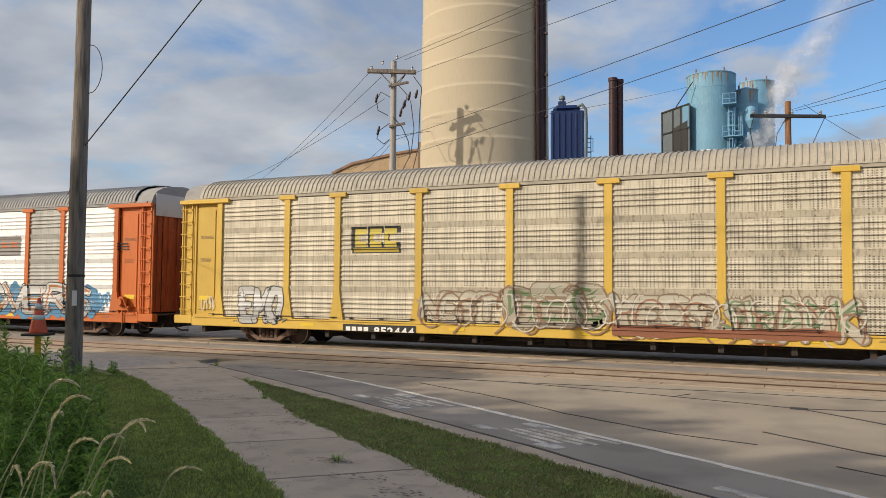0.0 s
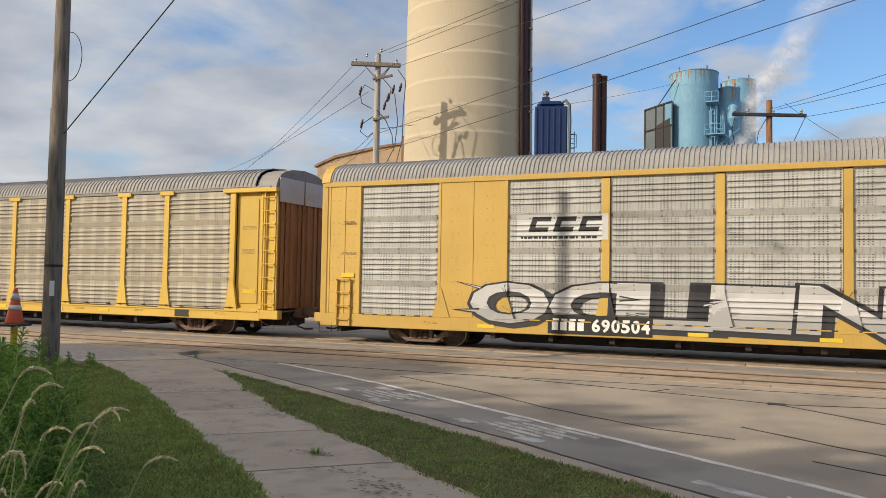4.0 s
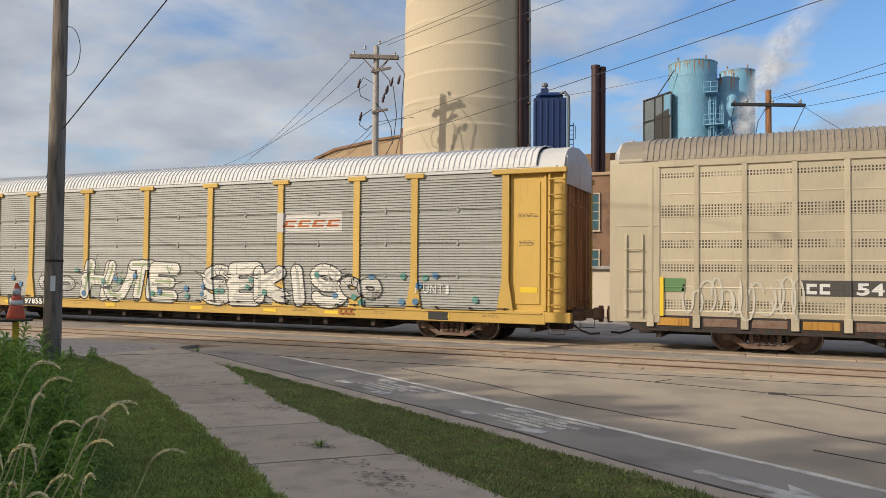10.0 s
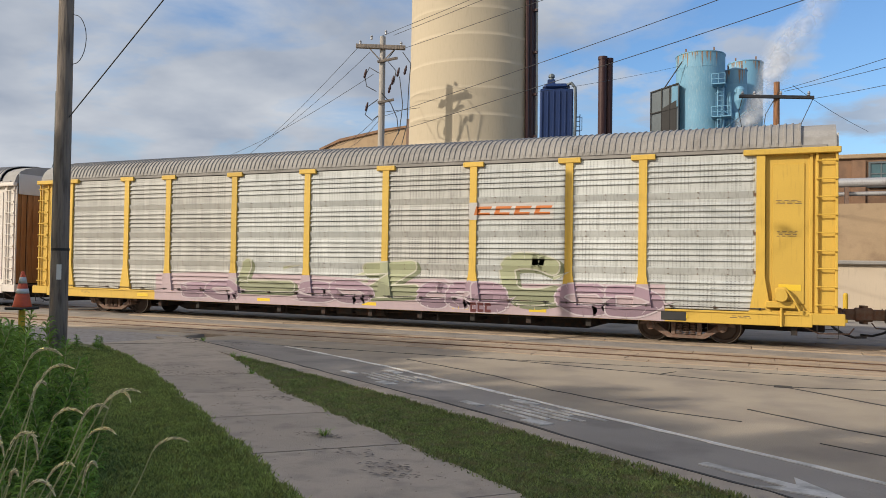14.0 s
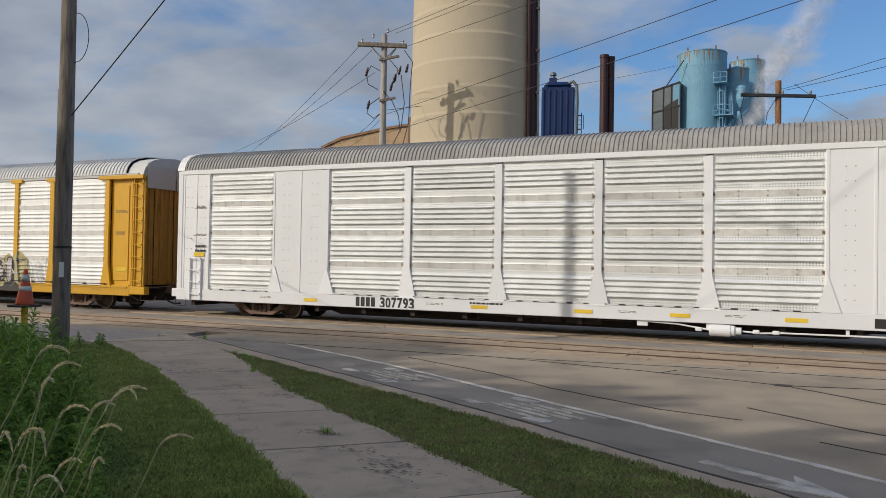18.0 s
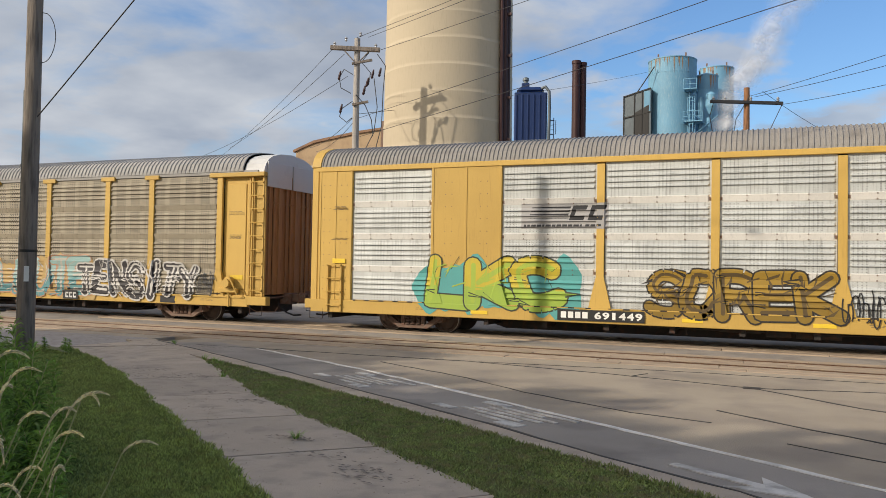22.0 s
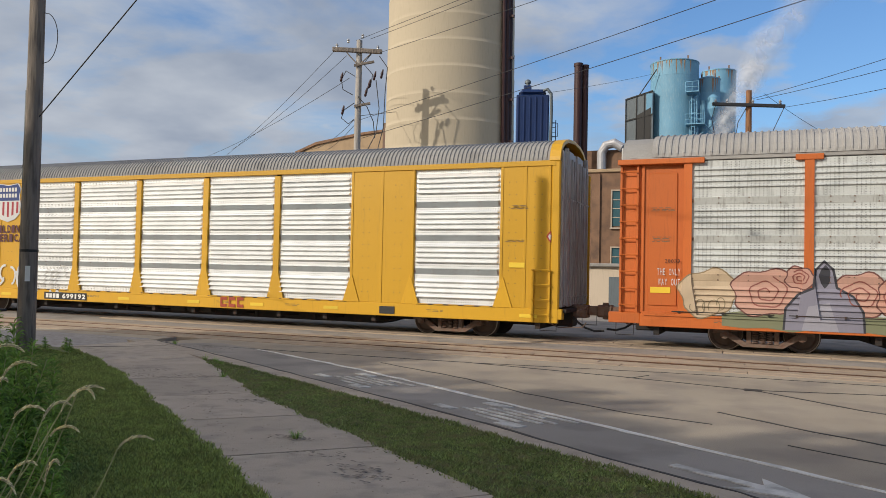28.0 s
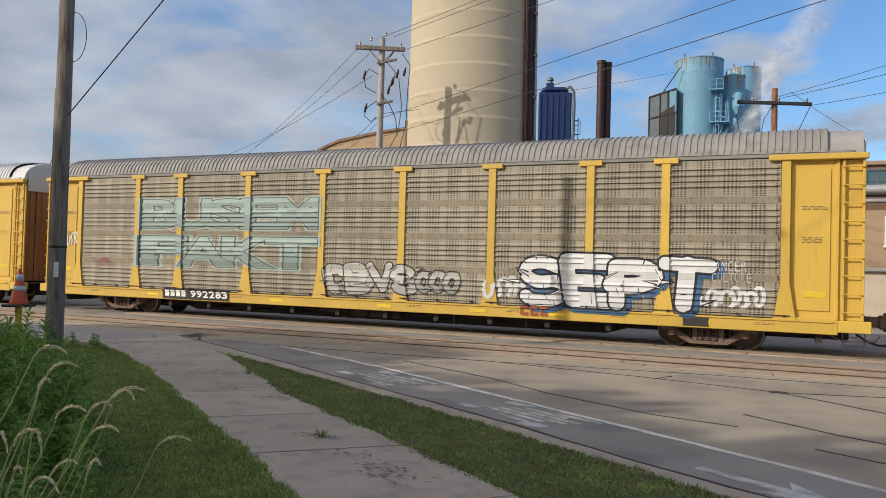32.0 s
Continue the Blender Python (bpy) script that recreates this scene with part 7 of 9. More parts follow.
WHITE, BLACK, CREAM = (0.72, 0.72, 0.70), (0.02, 0.02, 0.022), (0.62, 0.58, 0.48)


def piece(k, word, x0, x1, z0, z1, fill, line, halo=None, shade=None, accent=None, low=None, wild=1.0, label="spray-painted graffiti lettering", seed=None, fat=0.17, edge=0.042, font=None):
    """A graffiti piece: halo, drop shade, outline, fill and accents. Its letters are fat strokes, or the plain font's where asked."""
    seed = seed if seed is not None else int(abs(x0) * 100) + k
    rnd = random.Random(seed)
    s = Spray(k)
    w = (x1 - x0) / max(1, len(word))
    if halo is not None:
        for i in range(2 * len(word) + 1):
            cx = x0 + (x1 - x0) * i / (2 * len(word))
            s.blob(cx, (z0 + z1) / 2 + rnd.uniform(-0.1, 0.12), w * 0.42, (z1 - z0) * rnd.uniform(0.38, 0.54), halo, 24, i, i > 0)
    layers = []
    if shade is not None:
        layers += [(0.085, shade, 0.11, -0.07), (0.085, shade, 0.05, -0.03)]
    if line is not None:
        layers.append((0.085 if sum(line) > 0.6 else 0.068, line, 0, 0))
        if sum(line) > 0.6:
            layers.append((0.055, tuple(0.25 * c for c in fill), 0, 0))
    layers.append((0.035, fill, 0, 0))
    if accent is not None and sum(accent) > 0.4 * sum(fill):
        layers.append((0.0, accent, 0.012, -0.018))
    pad = 0.085 * (z1 - z0) if line is not None else 0.0
    foot_z = max(z0, 0.58) + pad * (2.0 if shade is not None else 1.0)
    if font or line is None:
        spots = letters_in(s, word, x0 + pad, x1 - pad, foot_z, z1 - pad, layers, wild, seed)
    else:
        spots = []
        lw, h = (x1 - x0) / len(word), z1 - foot_z
        hw = fat * min(lw, h * 0.85)
        for i, c in enumerate(word):
            spots.append((c, x0 + lw * (i + 0.5), foot_z + h / 2 + rnd.uniform(-1, 1) * wild * h * 0.05, lw * 1.3, h * (1 + rnd.uniform(-0.1, 0.1) * wild), rnd.uniform(-0.12, 0.12) * wild, rnd.uniform(-0.25, 0.3) * wild))

        def laid(spot, grow, dx=0.0, dz=0.0):
            c, cx, cz, ww, hh, rot, lean = spot
            inset = hw + edge
            lines = []
            for stroke in letter_strokes(c):
                q = []
                for p in stroke:
                    a, b = (p.x - 0.5) * (ww - 2 * inset) * (0.4 if c == "I" else 1.0), (p.y - 0.5) * (hh - 2 * inset)
                    a += b * lean * 0.6 + 0.05 * ww * math.sin(5 * p.y + cx)
                    q.append((cx + dx + a * math.cos(rot) - b * math.sin(rot), cz + dz + a * math.sin(rot) * 0.6 + b))
                lines.append((q, hw * (1.12 if abs(q[0][0] - q[-1][0]) < 0.3 * ww else 0.9) + grow))
            return lines

        if shade is not None:
            s.level += 1
            for spot in spots:
                for q, r in laid(spot, edge * 1.4, 0.10, -0.07):
                    s.stroke(q, r, shade)
        for spot in spots:
            for grow, col in ((edge, line), (0.0, fill)):
                s.level += 1
                for q, r in laid(spot, grow):
                    s.stroke(q, r, col)
            if accent is not None:
                s.level += 1
                for q, r in laid(spot, 0.0, 0.02, 0.03):
                    s.stroke(q[: max(2, 2 * len(q) // 3)], r * 0.28, accent)
    # the fill fades into a second colour lower down
    low = low if low is not None else tuple(0.72 * c for c in fill)
    s.fade[s.slot(fill)] = (s.slot(low), z0 + (z1 - z0) * 0.52)
    if line is not None and wild > 0.3:
        # pointed flares that run out of the letters
        for c, cx, cz, ww, hh, rot, lean in spots:
            for j in range(2):
                sx = rnd.choice((-1, 1))
                a, b = cx + sx * ww * rnd.uniform(0.25, 0.45), cz + hh * rnd.uniform(-0.45, 0.42)
                l, t = ww * rnd.uniform(0.18, 0.4) * sx, rnd.uniform(0.04, 0.09)
                u = rnd.uniform(-0.12, 0.22)
                s.poly([(a, b - t), (a + l, b + u), (a, b + t)], line, True)
                s.poly([(a, b - t * 0.45), (a + l * 0.7, b + u * 0.7), (a, b + t * 0.45)], fill, True)
    if line is not None:
        # thin inner strokes in the outline's colour
        for c, cx, cz, ww, hh, rot, lean in spots:
            for j in range(2):
                a, b = rnd.uniform(-0.35, 0.3) * ww, rnd.uniform(-0.4, 0.4) * hh
                u, v = rnd.uniform(-0.2, 0.2) * ww, rnd.uniform(0.08, 0.3) * hh
                s.poly([(cx + a, cz + b), (cx + a + 0.018, cz + b), (cx + a + u + 0.018, cz + b + v), (cx + a + u, cz + b + v)], line, True)
    s.level += 1
    if accent is not None:
        for c, cx, cz, ww, hh, rot, lean in spots:
            for j in range(4):
                # a curved sliver, thick in its middle
                a, b, th = cx + rnd.uniform(-0.3, 0.3) * ww, cz + rnd.uniform(-0.35, 0.35) * hh, rnd.uniform(0, 3.14)
                l, t, bow = rnd.uniform(0.12, 0.26) * hh, rnd.uniform(0.018, 0.04), rnd.uniform(-0.35, 0.35)
                u, v = (math.cos(th) * l, math.sin(th) * l), (-math.sin(th), math.cos(th))
                m = (a + v[0] * bow * l, b + v[1] * bow * l)
                s.poly([(a - u[0], b - u[1]), (m[0] + v[0] * t, m[1] + v[1] * t), (a + u[0], b + u[1]), (m[0] - v[0] * t, m[1] - v[1] * t)], accent, True)
            # a few sharp strokes
            for j in range(2):
                a, b, t = rnd.uniform(-0.4, 0.3) * ww, rnd.uniform(-0.3, 0.35) * hh, rnd.uniform(0.02, 0.04)
                s.poly([(cx + a, cz + b), (cx + a + 0.25 * ww, cz + b + 0.08 * hh), (cx + a + 0.25 * ww, cz + b + 0.08 * hh + t), (cx + a, cz + b + t)], accent, True)
    return s.lay("graffiti", label)


def scrawl(k, x0, x1, z0, z1, col, seed=1, strokes=14, width=0.03, label="thin spray-painted scrawl"):
    """Looping thin strokes of a tag that cannot be read."""
    rnd = random.Random(seed)
    s = Spray(k)
    n = max(3, strokes)
    for i in range(n):
        cx = x0 + (x1 - x0) * (i + 0.5) / n
        r, h = (x1 - x0) / n * rnd.uniform(0.5, 0.9), (z1 - z0) * rnd.uniform(0.25, 0.48)
        a0, a1 = rnd.uniform(0, 6.28), rnd.uniform(2.5, 5.5)
        cz = (z0 + z1) / 2 + rnd.uniform(-0.15, 0.15) * (z1 - z0)
        m = 9
        pts = [(cx + r * math.cos(a0 + a1 * j / m), cz + h * math.sin(a0 + a1 * j / m)) for j in range(m + 1)]
        y = s.depth()
        prev = None
        for j, (x, z) in enumerate(pts):
            a, b = pts[max(0, j - 1)], pts[min(m, j + 1)]
            d = Vector((b[0] - a[0], b[1] - a[1]))
            d = d.normalized() if d.length else Vector((1, 0))
            q = [s.bm.verts.new((x - d.y * width / 2 * e, y, z + d.x * width / 2 * e)) for e in (1, -1)]
            if prev:
                s.bm.faces.new((prev[0], prev[1], q[1], q[0])).material_index = s.slot(col)
            prev = q
    return s.lay("scrawl", label)


def plate(k, x0, x1, z0, z1, digits, back=True, ink=None):
    """The car's running number: blocks for the owner's mark, then the figures."""
    if back:
        s = Spray(k)
        s.poly([(x0, z0), (x1, z0), (x1, z1), (x0, z1)], M["black"])
        s.lay("number_panel", "black painted number panel")
    ink = ink or M["letter_white"]
    h = z1 - z0
    a, b = (z0 + h * 0.22, z1 - h * 0.2) if back else (z0, z1)
    m = x0 + (x1 - x0) * 0.42
    for i in range(4):
        s = Spray(k)
        u = x0 + (m - x0) * (0.1 + 0.2 * i)
        w = (m - x0) * 0.15
        s.poly([(u, a), (u + w, a), (u + w, b), (u, b)], ink)
        s.lay("owner_mark_block", "plain stencilled block")
    x0, w = m + 0.02, (x1 - m - 0.06) / len(digits)
    for i, c in enumerate(digits):
        s = Spray(k)
        letters_in(s, c, x0 + i * w, x0 + (i + 1) * w, a, b, [(0.035, ink, 0, 0)], 0, 1, -0.22)
        s.lay("running_number_figure", "stencilled running number figure")


def blocks(k, x0, x1, z0, z1, n, col, gap=0.22, slant=0.0, label="plain block emblem"):
    """An owner's emblem as plain blocks."""
    w = (x1 - x0) / n
    for i in range(n):
        a, b = x0 + w * (i + gap / 2), x0 + w * (i + 1 - gap / 2)
        t, u = (z1 - z0) * 0.3, (b - a) * 0.3
        s = Spray(k)
        s.poly([(x + (z - z0) * slant, z) for x, z in ((a, z0), (b, z0), (b, z0 + t), (a + u, z0 + t), (a + u, z1 - t), (b, z1 - t), (b, z1), (a, z1))], col)
        s.lay("emblem_block", label)


def stripes(k, x0, x1, z0, z1, n, col, label="tapering stripes of an emblem"):
    """Level stripes whose ends lean, thick at one end."""
    s = Spray(k)
    h = (z1 - z0) / n
    for i in range(n):
        z = z0 + i * h
        lean = 0.3 * (z - z0)
        s.poly([(x0 + lean, z + 0.2 * h), (x1 + lean, z), (x1 + lean + 0.02, z + 0.62 * h), (x0 + lean, z + 0.5 * h)], col, True)
    return s.lay("emblem_stripes", label)


def bars(k, x0, x1, z0, z1, rows, col, seed=1, label="lettering that cannot be read"):
    rnd = random.Random(seed)
    s = Spray(k)
    h = (z1 - z0) / rows
    for r in range(rows):
        a = x0
        while a < x1 - 0.02:
            w = min(rnd.uniform(0.05, 0.16), x1 - a)
            s.poly([(a, z0 + r * h), (a + w, z0 + r * h), (a + w, z0 + (r + 0.5) * h), (a, z0 + (r + 0.5) * h)], col, True)
            a += w + rnd.choice((0.03, 0.03, 0.09))
    return s.lay("lettering", label)


def words(k, text, x0, x1, z0, z1, col, bold=0.035, label="painted words"):
    s = Spray(k)
    letters_in(s, text, x0, x1, z0, z1, [(bold, col, 0, 0)], 0, 1, -0.2)
    return s.lay("lettering", label)


def patch(k, x0, x1, z0, z1, col, label="painted patch", ragged=0.0):
    s = Spray(k)
    rnd = random.Random(int(abs(x0) * 50))
    n = 8
    low = [(x0 + (x1 - x0) * i / n, z0 + rnd.uniform(-1, 1) * ragged) for i in range(n + 1)]
    top = [(x0 + (x1 - x0) * i / n, z1 + rnd.uniform(-1, 1) * ragged) for i in range(n + 1)]
    s.poly(low + top[::-1], col)
    return s.lay("paint_patch", label)


def swirl(k, x, z, r, col, turns=2.2, width=0.05, seed=0):
    """A spiral stroke with a wavy rim, like a sprayed rose."""
    s = Spray(k)
    s.level += 1
    m = 60
    prev = None
    for j in range(m + 1):
        a = 2 * math.pi * turns * j / m + seed
        q = r * (0.15 + 0.85 * j / m) * (1 + 0.07 * math.sin(5 * a))
        p = Vector((x + q * math.cos(a), z + q * 0.85 * math.sin(a)))
        d = Vector((math.cos(a), math.sin(a))) * width / 2
        y = s.depth()
        pair = [s.bm.verts.new((p.x + d.x * e, y, p.y + d.y * e)) for e in (1, -1)]
        if prev:
            s.bm.faces.new((prev[0], prev[1], pair[1], pair[0])).material_index = s.slot(col)
        prev = pair
    return s.lay("swirl", "sprayed spiral stroke")


def shield(k, x0, x1, z0, z1):
    """A shield emblem: blue above, red stripes below."""
    s = Spray(k)
    m, w, h = (x0 + x1) / 2, x1 - x0, z1 - z0
    out = [(0, 0), (0.28, 0.07), (0.46, 0.22), (0.5, 0.45), (0.44, 0.68), (0.5, 0.86), (0.38, 1.0), (0, 0.95), (-0.38, 1.0), (-0.5, 0.86), (-0.44, 0.68), (-0.5, 0.45), (-0.46, 0.22), (-0.28, 0.07)]
    s.poly([(m + a * w, z0 + b * h) for a, b in out], WHITE)
    s.poly([(m + a * w * 0.93, z0 + h * (0.5 + (b - 0.5) * 0.95)) for a, b in ((-0.47, 0.55), (0.47, 0.55), (0.44, 0.68), (0.5, 0.86), (0.38, 1.0), (0, 0.95), (-0.38, 1.0), (-0.5, 0.86), (-0.44, 0.68))], (0.02, 0.05, 0.22))
    for i in range(5):
        a = -0.4 + i * 0.18
        s.poly([(m + a * w, z0 + (0.12 + 0.3 * abs(a)) * h), (m + (a + 0.08) * w, z0 + (0.12 + 0.3 * abs(a + 0.08)) * h), (m + (a + 0.08) * w, z0 + 0.52 * h), (m + a * w, z0 + 0.52 * h)], (0.42, 0.03, 0.05) if CARS[k]["paint"] == "yellow_deep" else (0.45, 0.30, 0.25))
    for r in (0.63, 0.78):
        for i in range(6):
            a = -0.33 + i * 0.115
            s.poly([(m + a * w, z0 + r * h), (m + (a + 0.085) * w, z0 + r * h), (m + (a + 0.085) * w, z0 + (r + 0.1) * h), (m + a * w, z0 + (r + 0.1) * h)], WHITE)
    return s.lay("emblem", "blue and striped shield emblem")


# dirty yellow car
blocks(0, -6.65, -4.87, 3.07, 3.77, 3, BLACK, 0.06)
patch(0, -6.60, -4.89, 2.95, 3.15, BLACK)
blocks(0, -6.55, -4.97, 3.14, 3.70, 3, (0.62, 0.5, 0.08))
patch(0, -6.54, -4.95, 2.98, 3.10, (0.45, 0.33, 0.03))
piece(0, "EMO", -10.93, -9.21, 0.50, 1.92, WHITE, BLACK, fat=0.20, edge=0.03, wild=0.5)
plate(0, -6.86, -4.32, 0.40, 0.77, "852444")
piece(0, "NEST", -4.18, -1.75, 0.85, 1.82, (0.53, 0.49, 0.39), (0.30, 0.22, 0.15), low=(0.50, 0.44, 0.34))
piece(0, "GEO", -1.49, 1.35, 0.70, 2.04, (0.53, 0.49, 0.39), (0.30, 0.22, 0.15), low=(0.50, 0.44, 0.34), accent=(0.18, 0.26, 0.12))
piece(0, "YERS", 1.43, 4.16, 0.67, 1.76, (0.53, 0.49, 0.39), (0.30, 0.22, 0.15), low=(0.50, 0.44, 0.34))
piece(0, "SLANK", 4.30, 7.36, 0.58, 1.79, (0.53, 0.49, 0.39), (0.30, 0.22, 0.15), low=(0.50, 0.44, 0.34), accent=(0.16, 0.24, 0.12))
scrawl(0, -4.14, 1.35, 0.63, 1.94, (0.34, 0.20, 0.12), 4, 9, 0.05)
scrawl(0, -3.95, 1.65, 0.67, 1.94, (0.62, 0.58, 0.49), 7, 12, 0.04)
scrawl(0, 1.65, 7.36, 0.63, 1.80, (0.62, 0.58, 0.49), 8, 14, 0.04)
scrawl(0, 1.65, 7.36, 0.56, 1.66, (0.34, 0.18, 0.11), 9, 10, 0.05)
patch(0, 1.50, 6.89, 0.70, 0.97, (0.32, 0.12, 0.06), ragged=0.06)
blocks(0, 5.00, 5.63, 0.40, 0.61, 3, (0.30, 0.07, 0.02))
scrawl(0, -12.62, -12.01, 1.00, 1.57, (0.6,0.6,0.55), 3, 5)
# orange car
patch(1, 4.10, 6.64, 3.04, 3.80, (0.30, 0.28, 0.26))
blocks(1, 4.32, 6.56, 3.37, 3.57, 4, (0.58, 0.15, 0.03))
piece(1, "ROSH", -3.31, 0.54, 0.75, 1.99, (0.60, 0.60, 0.57), BLACK)
piece(1, "JOVERS", 3.45, 10.56, 0.56, 1.94, WHITE, BLACK, fat=0.13, halo=(0.10, 0.30, 0.52), accent=(0.52, 0.22, 0.08))
scrawl(1, 2.69, 4.11, 0.82, 1.53, (0.10, 0.30, 0.52), 5, 8, 0.07)
scrawl(1, 10.44, 11.53, 1.02, 1.76, (0.10, 0.30, 0.52), 6, 8, 0.07)
scrawl(1, -8.47, -6.99, 0.59, 1.81, BLACK, 8, 7, 0.04)
scrawl(1, -11.53, -9.51, 1.05, 1.65, (0.55, 0.55, 0.53), 9, 9)
plate(1, -6.98, -5.45, 0.61, 0.83, "302888", back=False, ink=M["ink"])
bars(1, 11.94, 12.44, 3.19, 3.50, 3, BLACK)
# car with blackletter
patch(2, -7.04, -4.48, 3.10, 3.80, WHITE)
blocks(2, -6.78, -4.68, 3.33, 3.74, 3, BLACK, slant=0.3)
bars(2, -6.92, -4.72, 3.14, 3.27, 1, BLACK)
patch(2, -8.16, 4.52, 0.59, 2.08, (0.55, 0.54, 0.52), ragged=0.09)
piece(2, "OCLINE", -8.29, 4.52, 0.53, 1.99, (0.68, 0.67, 0.65), (0.03, 0.03, 0.035), shade=(0.04, 0.04, 0.045), wild=0.35, font=True)
plate(2, -6.10, -3.32, 0.55, 1.08, "690504")
blocks(2, 4.11, 4.83, 0.67, 0.96, 3, (0.45, 0.16, 0.02))
scrawl(2, 4.65, 6.10, 1.04, 1.52, (0.10, 0.20, 0.22), 5, 8)
scrawl(2, 7.22, 7.67, 1.02, 1.48, (0.08,0.06,0.05), 5, 4)
bars(2, 11.74, 12.29, 3.06, 3.63, 6, (0.30, 0.16, 0.03))
bars(2, 11.54, 12.28, 2.57, 2.91, 3, (0.25, 0.13, 0.03))
patch(2, 12.67, 12.85, 2.48, 2.65, WHITE)
# tan and yellow car
stripes(3, -7.15, -5.95, 3.36, 3.74, 4, BLACK)
blocks(3, -6.02, -5.10, 3.36, 3.76, 2, BLACK, slant=0.3)
bars(3, -6.10, -4.69, 3.03, 3.34, 2, BLACK, 9)
piece(3, "OSDND", -11.81, -8.38, 0.72, 1.76, (0.36, 0.34, 0.29), (0.60, 0.60, 0.56))
piece(3, "TISERI", -7.18, -4.16, 0.78, 1.78, (0.55, 0.54, 0.50), (0.30, 0.26, 0.20))
piece(3, "LK", -4.09, -2.54, 0.64, 1.76, WHITE, (0.30, 0.26, 0.20))
plate(3, -7.80, -5.18, 0.57, 0.94, "980508")
# yellow car with round emblem
s = Spray(4)
s.blob(-12.49, 4.07, 0.42, 0.44, (0.12, 0.22, 0.30), 28)
s.blob(-12.49, 4.07, 0.26, 0.27, (0.55, 0.36, 0.06), 24)
s.poly([(-12.54, 3.81), (-12.44, 3.81), (-12.44, 4.33), (-12.54, 4.33)], (0.12, 0.22, 0.30))
s.lay("emblem", "faded round blue emblem")
piece(4, "PENC", -11.64, -9.48, 1.01, 2.08, WHITE, BLACK)
piece(4, "DAP", -8.51, -5.44, 1.06, 1.92, (0.50, 0.38, 0.33), (0.55, 0.52, 0.45))
piece(4, "HUSKI", -4.26, 0.09, 1.01, 1.81, (0.42, 0.33, 0.32), (0.50, 0.44, 0.40))
piece(4, "SOBC", 0.18, 2.74, 1.00, 1.95, (0.22, 0.16, 0.20), (0.42, 0.36, 0.36), accent=(0.5, 0.45, 0.45))
piece(4, "CELOB", 4.17, 8.22, 0.56, 1.93, (0.37, 0.34, 0.27), (0.62, 0.61, 0.56))
piece(4, "MSHI", 9.06, 11.40, 1.02, 1.80, (0.43, 0.38, 0.33), (0.55, 0.46, 0.42))
plate(4, -7.59, -4.94, 0.57, 0.89, "986958")
blocks(4, 5.08, 5.77, 0.59, 0.82, 3, (0.40, 0.12, 0.02))
# tan car
patch(5, -9.25, -5.86, 1.47, 1.85, (0.07, 0.065, 0.06))
words(5, "546", -8.08, -7.17, 1.52, 1.78, WHITE)
words(5, "094", -6.91, -6.06, 1.52, 1.78, WHITE)
blocks(5, -9.16, -8.59, 1.52, 1.77, 2, WHITE)
piece(5, "SPIDER", -1.63, 3.95, 0.58, 2.16, (0.46, 0.50, 0.50), (0.13, 0.13, 0.14), low=(0.26, 0.36, 0.40), halo=(0.46, 0.40, 0.28), accent=(0.5, 0.55, 0.56))
piece(5, "JABIK", 4.09, 9.82, 0.69, 2.08, (0.54, 0.50, 0.20), (0.22, 0.16, 0.20), low=(0.36, 0.46, 0.22), halo=(0.50, 0.42, 0.30), accent=(0.30, 0.38, 0.20))
piece(5, "NG", -4.31, -2.29, 0.99, 1.91, (0.16, 0.12, 0.13), (0.46, 0.38, 0.27))
patch(5, -12.51, -11.93, 1.53, 1.87, (0.12, 0.26, 0.10))
scrawl(5, -11.97, -9.20, 0.81, 1.92, (0.55, 0.52, 0.44), 3, 12, 0.05)
scrawl(5, -5.76, -4.88, 0.94, 1.87, (0.55, 0.50, 0.40), 4, 6, 0.04)
bars(5, 6.85, 7.69, 0.63, 0.92, 2, WHITE)
scrawl(5, -2.50, -1.63, 1.34, 2.14, (0.10, 0.08, 0.06), 4, 6, 0.02)
scrawl(5, 12.62, 13.14, 1.24, 1.84, WHITE, 4, 8, 0.03)
bars(5, 10.16, 10.82, 2.36, 2.67, 3, (0.15,0.1,0.06))
# car with the white roof
patch(6, 4.13, 6.50, 3.19, 3.82, (0.62, 0.60, 0.56))
blocks(6, 4.27, 6.43, 3.35, 3.57, 4, (0.55, 0.16, 0.03), slant=0.4)
piece(6, "CO", -6.57, -4.92, 1.11, 1.72, (0.55, 0.54, 0.50), BLACK)
piece(6, "HUTE", -4.27, -0.02, 0.74, 2.30, (0.72, 0.69, 0.62), BLACK, low=(0.68, 0.65, 0.58), accent=(0.32, 0.38, 0.22))
piece(6, "SEKIS", 1.23, 6.59, 0.70, 2.14, (0.72, 0.69, 0.62), BLACK, low=(0.68, 0.65, 0.58), accent=(0.45, 0.44, 0.40))
piece(6, "CO", 6.59, 7.87, 1.07, 1.83, (0.58, 0.56, 0.50), BLACK)
words(6, "LMSP", -11.20, -9.81, 1.02, 1.55, WHITE, 0.0)
words(6, "PUNTI", 9.05, 10.20, 1.35, 1.61, WHITE, 0.0)
plate(6, -8.26, -6.16, 0.60, 0.91, "978551")
blocks(6, 6.48, 7.03, 0.66, 0.87, 3, (0.40, 0.12, 0.02))
rnd = random.Random(4)
s = Spray(6)
for i in range(34):
    s.blob(rnd.uniform(-9, 11), rnd.uniform(1.0, 2.0), 0.10, 0.10, ((0.08, 0.22, 0.40), (0.10, 0.30, 0.25))[i % 2], 12, i)
tagged(s.lay("paint_dots", "blue and green spray dots"), "blue and green spray dots", kind="stuff")
